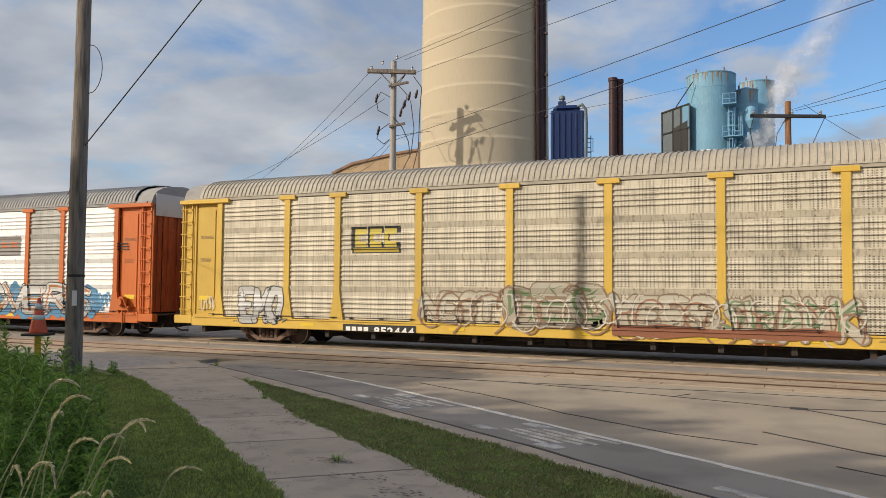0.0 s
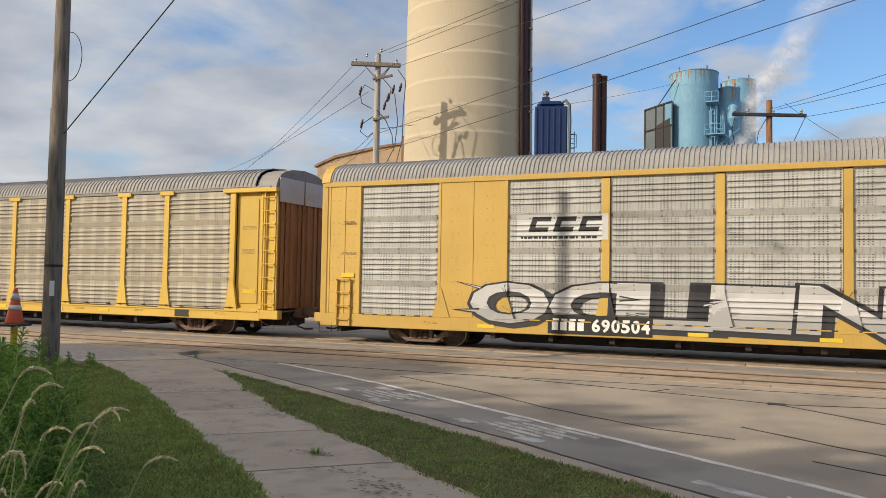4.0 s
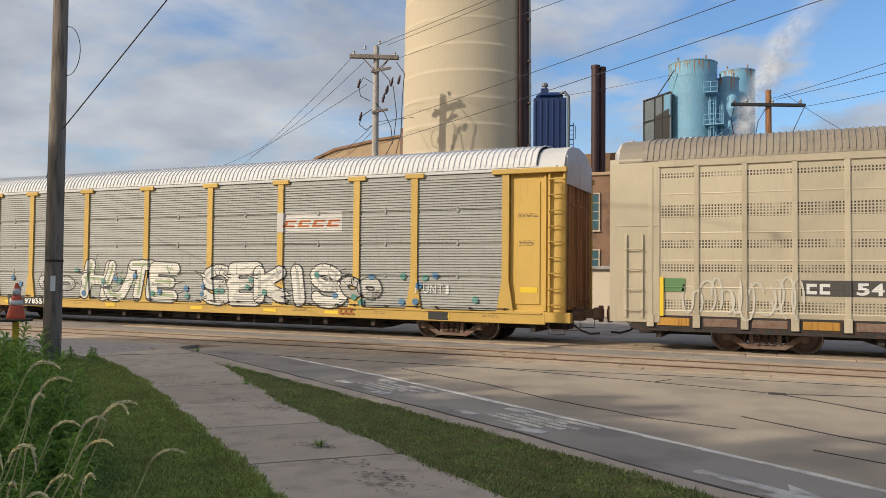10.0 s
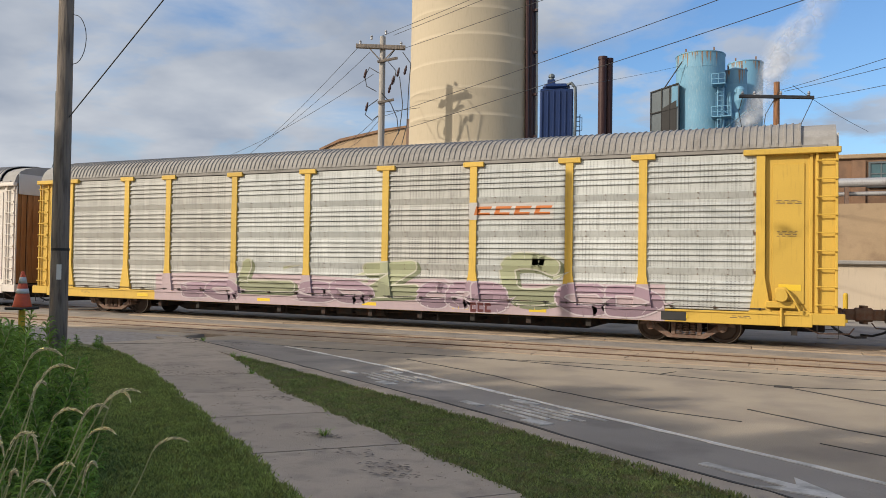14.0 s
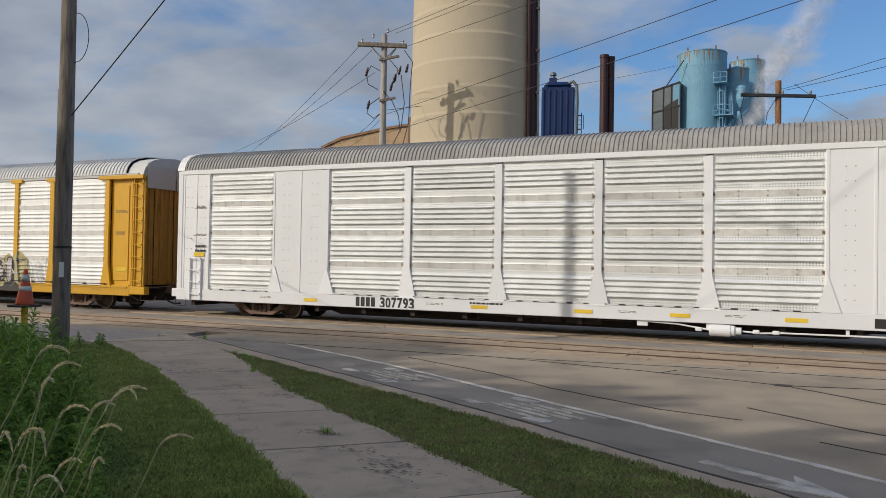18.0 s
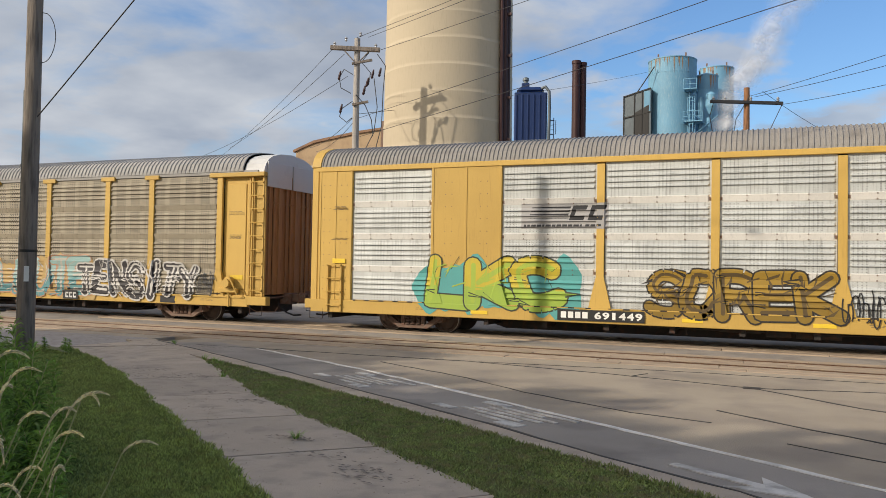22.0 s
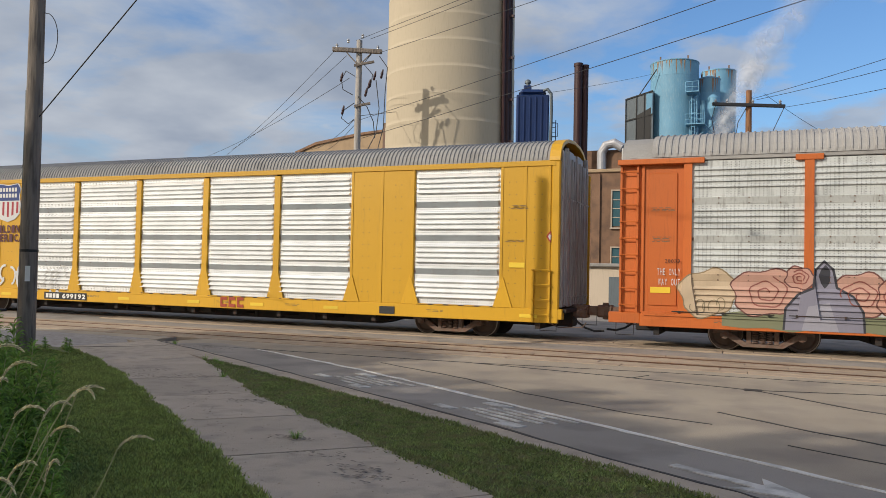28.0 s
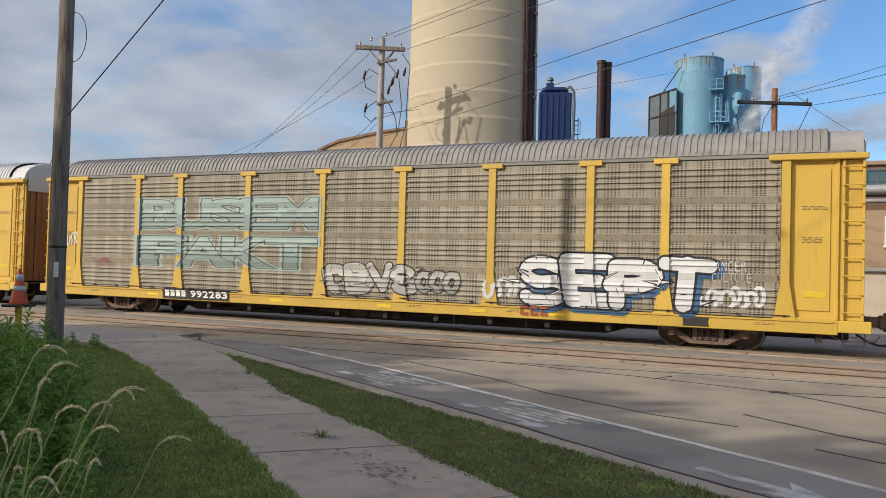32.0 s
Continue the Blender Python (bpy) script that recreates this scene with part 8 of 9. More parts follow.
# car with the green piece
words(7, "BI", 12.48, 12.75, 2.47, 2.70, WHITE)
blocks(7, -8.85, -7.81, 3.46, 3.86, 3, BLACK, 0.12)
patch(7, -9.12, -9.04, 3.35, 3.93, BLACK)
patch(7, -7.63, -7.55, 3.36, 3.93, BLACK)
patch(7, -8.97, -8.66, 3.19, 3.29, BLACK)
patch(7, -7.96, -7.68, 3.19, 3.30, BLACK)
bars(7, -8.89, -7.74, 3.37, 3.43, 1, BLACK)
piece(7, "SIKER", -12.41, -7.54, 0.55, 1.83, WHITE, (0.05, 0.045, 0.06), accent=(0.66, 0.64, 0.68), fat=0.2)
piece(7, "KEECH", -8.81, -7.32, 1.62, 2.20, BLACK, None)
piece(7, "ZK", -6.91, -1.62, 0.58, 2.39, (0.34, 0.52, 0.03), (0.03, 0.04, 0.03), low=(0.10, 0.28, 0.04), halo=(0.55, 0.13, 0.05), shade=(0.10, 0.18, 0.10), accent=(0.12, 0.30, 0.06), wild=0.6, fat=0.17, edge=0.06)
piece(7, "EIMS", -1.45, 3.96, 0.61, 1.95, (0.04, 0.045, 0.045), (0.28, 0.46, 0.46), halo=(0.40, 0.50, 0.48), accent=(0.35, 0.5, 0.5), fat=0.2)
piece(7, "ARGE", 4.61, 8.94, 0.60, 2.05, (0.32, 0.50, 0.52), (0.10, 0.14, 0.20), low=(0.55, 0.60, 0.58), shade=(0.14, 0.20, 0.30), accent=(0.20, 0.42, 0.46), fat=0.18)
plate(7, -6.04, -3.73, 0.55, 0.85, "695441", back=False)
blocks(7, 3.25, 4.21, 0.57, 0.87, 3, (0.33, 0.12, 0.02))
scrawl(7, -2.30, -1.70, 1.05, 1.51, BLACK, 3, 6, 0.025)
bars(7, 11.48, 12.21, 3.24, 3.61, 5, (0.30, 0.16, 0.03))
patch(7, 12.43, 12.64, 2.47, 2.67, WHITE)
# car with pink tags
patch(8, 4.12, 6.60, 3.21, 3.70, (0.55, 0.53, 0.5))
blocks(8, 4.21, 6.56, 3.34, 3.59, 4, (0.55, 0.16, 0.03), slant=0.3)
patch(8, -7.64, 9.58, 0.48, 1.49, (0.52, 0.40, 0.42), ragged=0.10)
piece(8, "L", -3.82, -1.98, 0.62, 2.12, (0.42, 0.44, 0.27), (0.60, 0.58, 0.48), shade=(0.22, 0.24, 0.14))
piece(8, "Z", 0.80, 2.29, 0.62, 2.08, (0.42, 0.44, 0.27), (0.60, 0.58, 0.48), shade=(0.22, 0.24, 0.14))
piece(8, "C", 5.29, 6.83, 0.62, 2.18, (0.42, 0.44, 0.27), (0.60, 0.58, 0.48), shade=(0.22, 0.24, 0.14))
piece(8, "SO", -6.37, -4.09, 0.45, 1.30, (0.38, 0.26, 0.32), (0.58, 0.50, 0.52))
piece(8, "SO", -1.55, 0.82, 0.50, 1.39, (0.38, 0.26, 0.32), (0.58, 0.50, 0.52))
piece(8, "COB", 2.66, 5.26, 0.55, 1.47, (0.38, 0.26, 0.32), (0.58, 0.50, 0.52))
piece(8, "OD", 6.91, 9.40, 0.60, 1.46, (0.38, 0.26, 0.32), (0.58, 0.50, 0.52))
blocks(8, 4.19, 4.86, 0.60, 0.87, 3, (0.12, 0.02, 0.02))
# chalky white car
blocks(9, -6.72, -5.11, 3.08, 3.65, 2, (0.50, 0.05, 0.06))
bars(9, -6.79, -4.77, 2.81, 2.97, 1, BLACK)
piece(9, "XPILS", -4.80, -1.29, 0.48, 1.95, (0.035, 0.035, 0.04), (0.60, 0.58, 0.58), halo=(0.20, 0.13, 0.30), accent=(0.14, 0.14, 0.16))
piece(9, "SELFIE", 1.42, 6.75, 0.46, 2.00, (0.14, 0.50, 0.57), (0.03, 0.03, 0.06), low=(0.03, 0.34, 0.46), halo=(0.60, 0.42, 0.46), shade=(0.20, 0.08, 0.16), accent=(0.20, 0.48, 0.50))
piece(9, "REVA", 8.04, 11.39, 0.45, 1.98, (0.22, 0.46, 0.52), (0.50, 0.36, 0.48), low=(0.20, 0.12, 0.36), halo=(0.48, 0.55, 0.60), accent=(0.30, 0.18, 0.38))
words(9, "EKO", 0.26, 0.79, 1.37, 1.59, BLACK, 0.0)
words(9, "KROME", 0.22, 1.01, 0.96, 1.21, BLACK, 0.0)
scrawl(9, 7.27, 8.01, 1.09, 1.84, (0.1,0.1,0.12), 3, 9, 0.02)
plate(9, -6.66, -5.34, 0.71, 0.94, "9211", back=False, ink=M["ink"])
scrawl(9, -9.56, -9.09, 0.97, 1.72, (0.2,0.26,0.12), 3, 5, 0.03)
scrawl(9, -7.50, -7.11, 0.85, 1.75, (0.2,0.26,0.12), 5, 5, 0.03)
# clean white car
plate(10, -6.34, -4.21, 0.55, 0.85, "307793", back=False, ink=M["ink"])
bars(10, -12.59, -12.15, 2.16, 2.46, 2, BLACK)
bars(10, -2.49, -1.49, 0.77, 0.87, 1, BLACK)
bars(10, 11.70, 12.31, 2.49, 2.73, 3, BLACK)
# fresh yellow car
stripes(11, -6.76, -5.72, 3.14, 3.52, 4, BLACK)
blocks(11, -5.70, -4.55, 3.11, 3.52, 2, BLACK, slant=0.3)
bars(11, -6.75, -4.58, 2.99, 3.10, 1, BLACK)
patch(11, -8.54, -1.27, 0.65, 1.13, (0.04, 0.035, 0.045), ragged=0.05)
piece(11, "KMICR", -8.79, -1.28, 0.70, 2.01, (0.66, 0.63, 0.66), (0.03, 0.025, 0.04), shade=(0.16, 0.07, 0.26), accent=(0.74, 0.72, 0.74), fat=0.20)
patch(11, 1.58, 7.27, 0.51, 1.19, (0.05, 0.045, 0.05), ragged=0.05)
piece(11, "SKOBI", 1.44, 7.33, 0.66, 1.96, (0.60, 0.57, 0.58), (0.03, 0.025, 0.03), shade=(0.05, 0.04, 0.05), halo=(0.55, 0.50, 0.25), accent=(0.70, 0.66, 0.66))
scrawl(11, -1.28, 1.40, 0.73, 1.95, (0.25,0.25,0.25), 4, 14, 0.02)
scrawl(11, 7.31, 8.85, 0.94, 1.87, (0.25,0.25,0.25), 6, 12, 0.02)
plate(11, -6.92, -4.43, 0.66, 1.02, "980463")
blocks(11, 5.22, 6.16, 0.60, 0.91, 3, (0.55, 0.14, 0.02))
# car with yellow and blue pieces
patch(12, -6.73, -4.34, 3.02, 3.71, (0.40,0.39,0.38))
stripes(12, -6.51, -5.45, 3.28, 3.66, 4, BLACK)
blocks(12, -5.46, -4.45, 3.25, 3.65, 2, BLACK, slant=0.3)
bars(12, -6.65, -4.44, 3.08, 3.20, 1, BLACK)
piece(12, "LKC", -9.40, -5.53, 0.56, 2.25, (0.58, 0.46, 0.04), (0.04, 0.05, 0.03), low=(0.34, 0.48, 0.06), halo=(0.10, 0.38, 0.36), accent=(0.38, 0.50, 0.06), wild=0.7)
piece(12, "SOREK", -3.29, 1.13, 0.52, 1.98, (0.40, 0.25, 0.03), (0.03, 0.025, 0.02), accent=(0.12, 0.08, 0.03), wild=0.6)
piece(12, "CYPNOS", 3.29, 7.25, 0.57, 2.08, (0.12, 0.24, 0.48), (0.62, 0.63, 0.64), low=(0.03, 0.08, 0.30), shade=(0.12, 0.24, 0.46), accent=(0.14, 0.28, 0.52))
scrawl(12, 1.17, 2.15, 0.65, 1.52, BLACK, 3, 9, 0.03)
scrawl(12, 7.35, 8.50, 1.04, 1.67, (0.62,0.6,0.58), 3, 9, 0.04)
plate(12, -5.66, -3.37, 0.58, 0.87, "691449")
blocks(12, 4.46, 5.14, 0.56, 0.77, 3, (0.42, 0.10, 0.02))
# car with the blue shield
patch(13, -9.16, -7.04, 2.93, 4.74, M["yellow_pale"])
shield(13, -8.83, -7.38, 3.16, 4.63)
piece(13, "VAZ", -11.70, -9.01, 0.53, 1.79, (0.16, 0.36, 0.36), (0.62, 0.64, 0.62), halo=(0.13, 0.32, 0.33))
piece(13, "FUTS", -8.88, -6.77, 1.33, 2.22, (0.03, 0.03, 0.03), None)
patch(13, -7.36, -6.46, 1.78, 2.11, WHITE, ragged=0.05)
piece(13, "AUOL", -4.90, 0.05, 0.52, 2.21, (0.62, 0.48, 0.26), (0.03, 0.025, 0.03), low=(0.55, 0.32, 0.08), halo=(0.42, 0.26, 0.36), shade=(0.03, 0.025, 0.03), accent=(0.64, 0.54, 0.36), wild=0.5, fat=0.15, edge=0.09)
piece(13, "SLRUTE", 0.80, 6.34, 0.54, 2.10, (0.34, 0.52, 0.50), (0.55, 0.30, 0.18), low=(0.12, 0.32, 0.34), halo=(0.55, 0.38, 0.14), accent=(0.55, 0.52, 0.45))
piece(13, "TENSITY", 5.77, 11.03, 0.53, 2.02, (0.05, 0.045, 0.05), (0.62, 0.60, 0.56), accent=(0.66, 0.64, 0.60), fat=0.17, edge=0.06)
scrawl(13, 10.97, 11.74, 0.86, 1.64, (0.05,0.05,0.05), 3, 8, 0.04)
plate(13, -7.44, -5.16, 0.51, 0.85, "985158")
patch(13, 5.12, 5.83, 0.59, 0.90, BLACK)
blocks(13, 5.22, 5.76, 0.64, 0.84, 3, WHITE)
scrawl(13, 0.60, 1.36, 1.14, 1.82, (0.5,0.36,0.15), 3, 5, 0.03)
# pale yellow car with block letters
blocks(14, -8.85, -7.09, 3.89, 4.54, 2, WHITE)
bars(14, -8.84, -7.12, 3.57, 3.76, 1, WHITE)
piece(14, "AVEK", -9.48, -6.02, 0.59, 1.93, (0.62, 0.58, 0.46), (0.10, 0.09, 0.08))
patch(14, -3.61, 4.08, 0.65, 2.15, (0.50, 0.49, 0.47), ragged=0.12)
piece(14, "RETES", -3.37, 3.69, 0.53, 2.05, (0.66, 0.65, 0.60), (0.03, 0.03, 0.03), shade=(0.12, 0.12, 0.11), accent=(0.06, 0.06, 0.06))
patch(14, 4.09, 11.75, 0.42, 1.82, (0.30, 0.48, 0.50), ragged=0.06)
piece(14, "GASLO", 4.16, 11.80, 0.39, 1.96, (0.68, 0.66, 0.58), (0.03, 0.03, 0.03), shade=(0.04, 0.05, 0.05), wild=0.2, font=True)
plate(14, -5.77, -3.40, 0.54, 0.88, "691038")
scrawl(14, -12.80, -11.89, 2.67, 3.45, WHITE, 3, 5, 0.03)
blocks(14, 4.47, 5.00, 0.57, 0.73, 3, (0.42, 0.10, 0.02))
# orange car with white letters
patch(15, -11.0, -6.76, 0.62, 1.02, (0.24, 0.25, 0.14), ragged=0.06)
s = Spray(15)
for x, z, r, q, rim, core in ((-11.33, 1.45, 0.72, 0.62, (0.30, 0.22, 0.12), (0.62, 0.48, 0.32)), (-10.0, 1.50, 0.82, 0.62, (0.16, 0.06, 0.05), (0.58, 0.34, 0.26)),
                              (-9.25, 1.88, 0.34, 0.30, (0.16, 0.06, 0.05), (0.56, 0.32, 0.25)), (-7.95, 1.48, 0.62, 0.60, (0.16, 0.06, 0.05), (0.58, 0.34, 0.26)),
                              (-7.15, 1.45, 0.5, 0.5, (0.16, 0.06, 0.05), (0.56, 0.30, 0.22)), (-1.38, 1.50, 0.75, 0.6, (0.2, 0.12, 0.08), (0.56, 0.42, 0.24))):
    s.blob(x, z, r, q, rim, 40, int(-10 * x))
    s.blob(x, z, r - 0.035, q - 0.035, core, 40, int(-10 * x))
# a plain hooded shape in grey
s.poly([(-9.62, 0.62), (-9.58, 1.15), (-9.30, 1.50), (-8.98, 1.66), (-8.93, 2.08), (-8.72, 2.32), (-8.50, 2.10), (-8.42, 1.68), (-8.08, 1.48), (-7.86, 1.10), (-7.84, 0.62)], (0.04, 0.04, 0.05))
s.poly([(-9.57, 0.62), (-9.53, 1.13), (-9.26, 1.46), (-8.93, 1.62), (-8.88, 2.06), (-8.72, 2.25), (-8.55, 2.08), (-8.47, 1.64), (-8.11, 1.44), (-7.91, 1.08), (-7.89, 0.62)], (0.26, 0.25, 0.31))
s.blob(-8.70, 1.92, 0.12, 0.24, (0.04, 0.04, 0.05))
s.poly([(-9.2, 0.62), (-9.06, 1.2), (-8.6, 1.3), (-8.4, 0.62)], (0.36, 0.35, 0.40))
s.lay("graffiti", "salmon and ochre roses with a grey hooded shape")
for i, (x, z, r) in enumerate(((-10.0, 1.50, 0.5), (-9.25, 1.88, 0.22), (-7.95, 1.48, 0.42), (-7.15, 1.45, 0.34), (-1.38, 1.50, 0.5))):
    swirl(15, x, z, r, (0.28, 0.09, 0.07), width=0.03, seed=i)
scrawl(15, -11.75, -10.95, 0.95, 1.35, (0.25, 0.20, 0.12), 4, 5, 0.02)
piece(15, "HELL", -6.43, -3.39, 0.93, 2.12, WHITE, BLACK, shade=BLACK, accent=(0.5, 0.48, 0.46), wild=0.6)
piece(15, "ON", -1.82, 0.36, 0.65, 2.16, WHITE, BLACK, shade=BLACK, halo=(0.42, 0.14, 0.10), wild=0.5)
scrawl(15, -4.99, -1.89, 0.73, 2.29, (0.45, 0.13, 0.08), 3, 14, 0.08)
plate(15, -6.82, -4.23, 0.60, 0.92, "953166")
words(15, "THE ONLY", -12.59, -12.00, 1.88, 2.05, WHITE, 0.0)
words(15, "WAY OUT", -12.56, -12.00, 1.62, 1.79, WHITE, 0.0)
words(15, "28033", -12.40, -12.01, 2.20, 2.29, BLACK, 0.0)
# glossy yellow car
shield(16, -8.65, -7.30, 3.35, 4.80)
words(16, "BUILDING", -8.89, -7.08, 2.96, 3.22, (0.10, 0.02, 0.03))
words(16, "AMERICA", -8.88, -7.12, 2.63, 2.89, (0.10, 0.02, 0.03))
scrawl(16, -9.13, -5.02, 0.75, 1.88, WHITE, 5, 13, 0.09)
plate(16, -5.95, -3.90, 0.56, 0.82, "699192")
blocks(16, 1.86, 2.84, 0.57, 0.89, 3, (0.40, 0.06, 0.02))
s = Spray(16)
s.blob(12.87, 2.85, 0.17, 0.17, (0.5, 0.05, 0.04), 20)
s.blob(12.87, 2.85, 0.13, 0.13, WHITE, 20)
s.poly([(12.77, 2.92), (12.80, 2.95), (12.97, 2.78), (12.94, 2.75)], (0.5, 0.05, 0.04))
s.lay("prohibition_sign", "round red and white prohibition sign")
# pale yellow car with green and orange pieces
words(17, "BI", 12.57, 12.84, 2.51, 2.74, WHITE)
blocks(17, -8.59, -7.49, 3.50, 3.85, 3, BLACK, 0.12)
patch(17, -8.84, -8.76, 3.33, 3.93, BLACK)
patch(17, -7.28, -7.21, 3.35, 3.95, BLACK)
patch(17, -8.57, -8.30, 3.20, 3.29, BLACK)
patch(17, -7.65, -7.38, 3.20, 3.29, BLACK)
patch(17, -12.13, 8.11, 0.88, 1.96, (0.42, 0.16, 0.15), ragged=0.10)
piece(17, "MAUZ", -11.91, -5.00, 0.53, 2.01, (0.34, 0.16, 0.14), (0.62, 0.66, 0.66), low=(0.05, 0.24, 0.24), shade=(0.05, 0.09, 0.12), accent=(0.16, 0.42, 0.50))
piece(17, "BRAWOH", -4.07, 3.67, 0.47, 1.97, (0.26, 0.27, 0.20), (0.70, 0.69, 0.64), low=(0.02, 0.18, 0.15), shade=(0.30, 0.10, 0.10), accent=(0.10, 0.30, 0.24), fat=0.20)
piece(17, "CLERO", 4.00, 11.70, 0.40, 2.09, (0.62, 0.42, 0.08), (0.66, 0.62, 0.56), low=(0.50, 0.12, 0.03), halo=(0.30, 0.09, 0.20), shade=(0.22, 0.06, 0.03), accent=(0.55, 0.20, 0.04), wild=0.6, fat=0.165, edge=0.07)
plate(17, -5.69, -3.47, 0.58, 0.81, "694501", back=False)
blocks(17, 4.60, 5.04, 0.56, 0.68, 3, (0.35, 0.08, 0.02))
# yellow car with bubble letters
piece(18, "BUSEM", -8.84, -1.51, 2.94, 4.03, (0.40, 0.50, 0.46), (0.42, 0.50, 0.45), wild=0.0, font=True)
piece(18, "FAKT", -8.83, -1.57, 1.67, 2.76, (0.40, 0.50, 0.46), (0.42, 0.50, 0.45), wild=0.0, font=True)
piece(18, "OBVS", -1.19, 1.90, 0.96, 1.98, (0.60, 0.58, 0.53), (0.04, 0.035, 0.03))
piece(18, "OOO", 1.95, 3.29, 1.08, 1.83, (0.50, 0.48, 0.43), (0.06, 0.05, 0.04))
scrawl(18, 4.09, 5.45, 0.99, 1.70, WHITE, 3, 6, 0.12)
scrawl(18, 9.91, 11.36, 1.10, 1.59, WHITE, 4, 8, 0.10)
piece(18, "SEPT", 5.21, 10.11, 0.60, 2.34, (0.78, 0.78, 0.77), (0.02, 0.02, 0.025), shade=(0.05, 0.13, 0.26), wild=0.7, fat=0.15, edge=0.06, low=(0.70, 0.70, 0.70))
words(18, "CANCER", 10.06, 10.99, 2.00, 2.26, WHITE, 0.0)
words(18, "CULTURE", 10.15, 11.10, 1.73, 1.95, WHITE, 0.0)
plate(18, -7.73, -4.89, 0.60, 0.96, "992283")
blocks(18, 5.14, 5.98, 0.66, 0.93, 3, (0.42, 0.10, 0.03))
scrawl(18, -10.98, -10.29, 1.55, 1.96, (0.45,0.12,0.2), 3, 5, 0.03)
scrawl(18, -12.51, -12.02, 2.24, 2.87, WHITE, 3, 4, 0.05)

# ---- plants ----


def inside(p, poly):
    x, y = p
    c = False
    for (x0, y0), (x1, y1) in zip(poly, poly[1:] + poly[:1]):
        if (y0 > y) != (y1 > y) and x < (x1 - x0) * (y - y0) / (y1 - y0) + x0:
            c = not c
    return c


def turf(name, poly, n, h, near, label, seed, material):
    """Mown grass as one mesh of single blades, denser towards the viewer."""
    rng = np.random.default_rng(seed)
    P = np.array(poly)
    lo, hi = P.min(0), P.max(0)
    pts = []
    while len(pts) < n:
        q = rng.uniform(lo, hi, (4000, 2))
        keep = rng.random(4000) < np.clip(near / np.maximum(np.hypot(q[:, 0], q[:, 1]), 0.1), 0, 1) ** 1.3
        for p in q[keep]:
            if inside(p, poly):
                pts.append(p)
    pts = np.array(pts[:n])
    a = rng.uniform(0, 2 * np.pi, n)
    hh = h * rng.uniform(0.4, 1.3, n) * (0.75 + 0.5 * np.abs(np.sin(pts[:, 0] * 5.1 + 2 * np.sin(pts[:, 1] * 3.7)) * np.sin(pts[:, 1] * 4.3 + 1.5 * np.sin(pts[:, 0] * 2.9))))
    w = 0.008 + 0.0009 * np.hypot(pts[:, 0], pts[:, 1])
    lean = rng.normal(0, 0.45, (n, 2)) * hh[:, None]
    z = 0.25 * (1 - pts[:, 1] / 19) + 0.028
    v = np.zeros((n, 3, 3))
    v[:, 0] = np.stack([pts[:, 0] + np.cos(a) * w, pts[:, 1] + np.sin(a) * w, z], 1)
    v[:, 1] = np.stack([pts[:, 0] - np.cos(a) * w, pts[:, 1] - np.sin(a) * w, z], 1)
    v[:, 2] = np.stack([pts[:, 0] + lean[:, 0], pts[:, 1] + lean[:, 1], z + hh], 1)
    me = bpy.data.meshes.new(name)
    me.from_pydata(v.reshape(-1, 3).tolist(), [], np.arange(3 * n).reshape(n, 3).tolist())
    me.materials.append(material)
    tagged(put(name, me), label, "grass", kind="stuff")


turf("lawn_grass", [(-13.5, 11.6), (-11.59, 10.91), (-9.37, 9.4), (-6.08, 6.88), (-4.03, 5.32), (-2.0, 3.7), (-4.5, 2.6), (-9.0, 5.5), (-14.5, 10.3)], 190000, 0.034, 6.5, "short mown shaded lawn grass", 1, M["grass"])
turf("verge_grass", [(-9.4, 11.7), (-6.21, 9.85), (-3.86, 8.47), (-2.58, 7.67), (-0.95, 6.63), (2.0, 4.75), (1.2, 3.2), (-2.38, 6.05), (-3.45, 6.83), (-4.61, 7.69), (-5.95, 8.57), (-9.22, 11.5)], 90000, 0.026, 8.0, "short mown verge grass with bare patches", 2, M["grass_dry"])


def fringe(line, n, material, seed, h=0.034):
    """Ragged longer blades that lean out over a paved edge."""
    rng = np.random.default_rng(seed)
    P = np.array(line)
    d = np.hypot(*(P[1:] - P[:-1]).T)
    f = np.sort(rng.random(n)) * d.sum()
    i = np.minimum(np.searchsorted(np.cumsum(d), f), len(d) - 1)
    k = (f - (np.cumsum(d) - d)[i]) / d[i]
    base = P[i] + (P[i + 1] - P[i]) * k[:, None]
    wave = 0.022 * np.sin(f * 3.1 + seed) + 0.018 * np.sin(f * 7.7) + 0.014 * np.sin(f * 19.0)
    t = (P[i + 1] - P[i]) / d[i][:, None]
    side = np.stack([-t[:, 1], t[:, 0]], 1)
    base = base + side * (wave + rng.normal(0, 0.035, n))[:, None]
    a = rng.uniform(0, 2 * np.pi, n)
    hh = h * rng.uniform(0.5, 1.5, n)
    w = 0.005 + 0.0006 * np.hypot(base[:, 0], base[:, 1])
    z = 0.25 * (1 - base[:, 1] / 19) + 0.045
    lean = rng.normal(0, 0.6, (n, 2)) * hh[:, None]
    v = np.zeros((n, 3, 3))
    v[:, 0] = np.stack([base[:, 0] + np.cos(a) * w, base[:, 1] + np.sin(a) * w, z], 1)
    v[:, 1] = np.stack([base[:, 0] - np.cos(a) * w, base[:, 1] - np.sin(a) * w, z], 1)
    v[:, 2] = np.stack([base[:, 0] + lean[:, 0], base[:, 1] + lean[:, 1], z + hh], 1)
    me = bpy.data.meshes.new("edge_grass")
    me.from_pydata(v.reshape(-1, 3).tolist(), [], np.arange(3 * n).reshape(n, 3).tolist())
    me.materials.append(material)
    tagged(put("edge_grass", me), "ragged grass growing over the paved edge", "grass", kind="stuff")


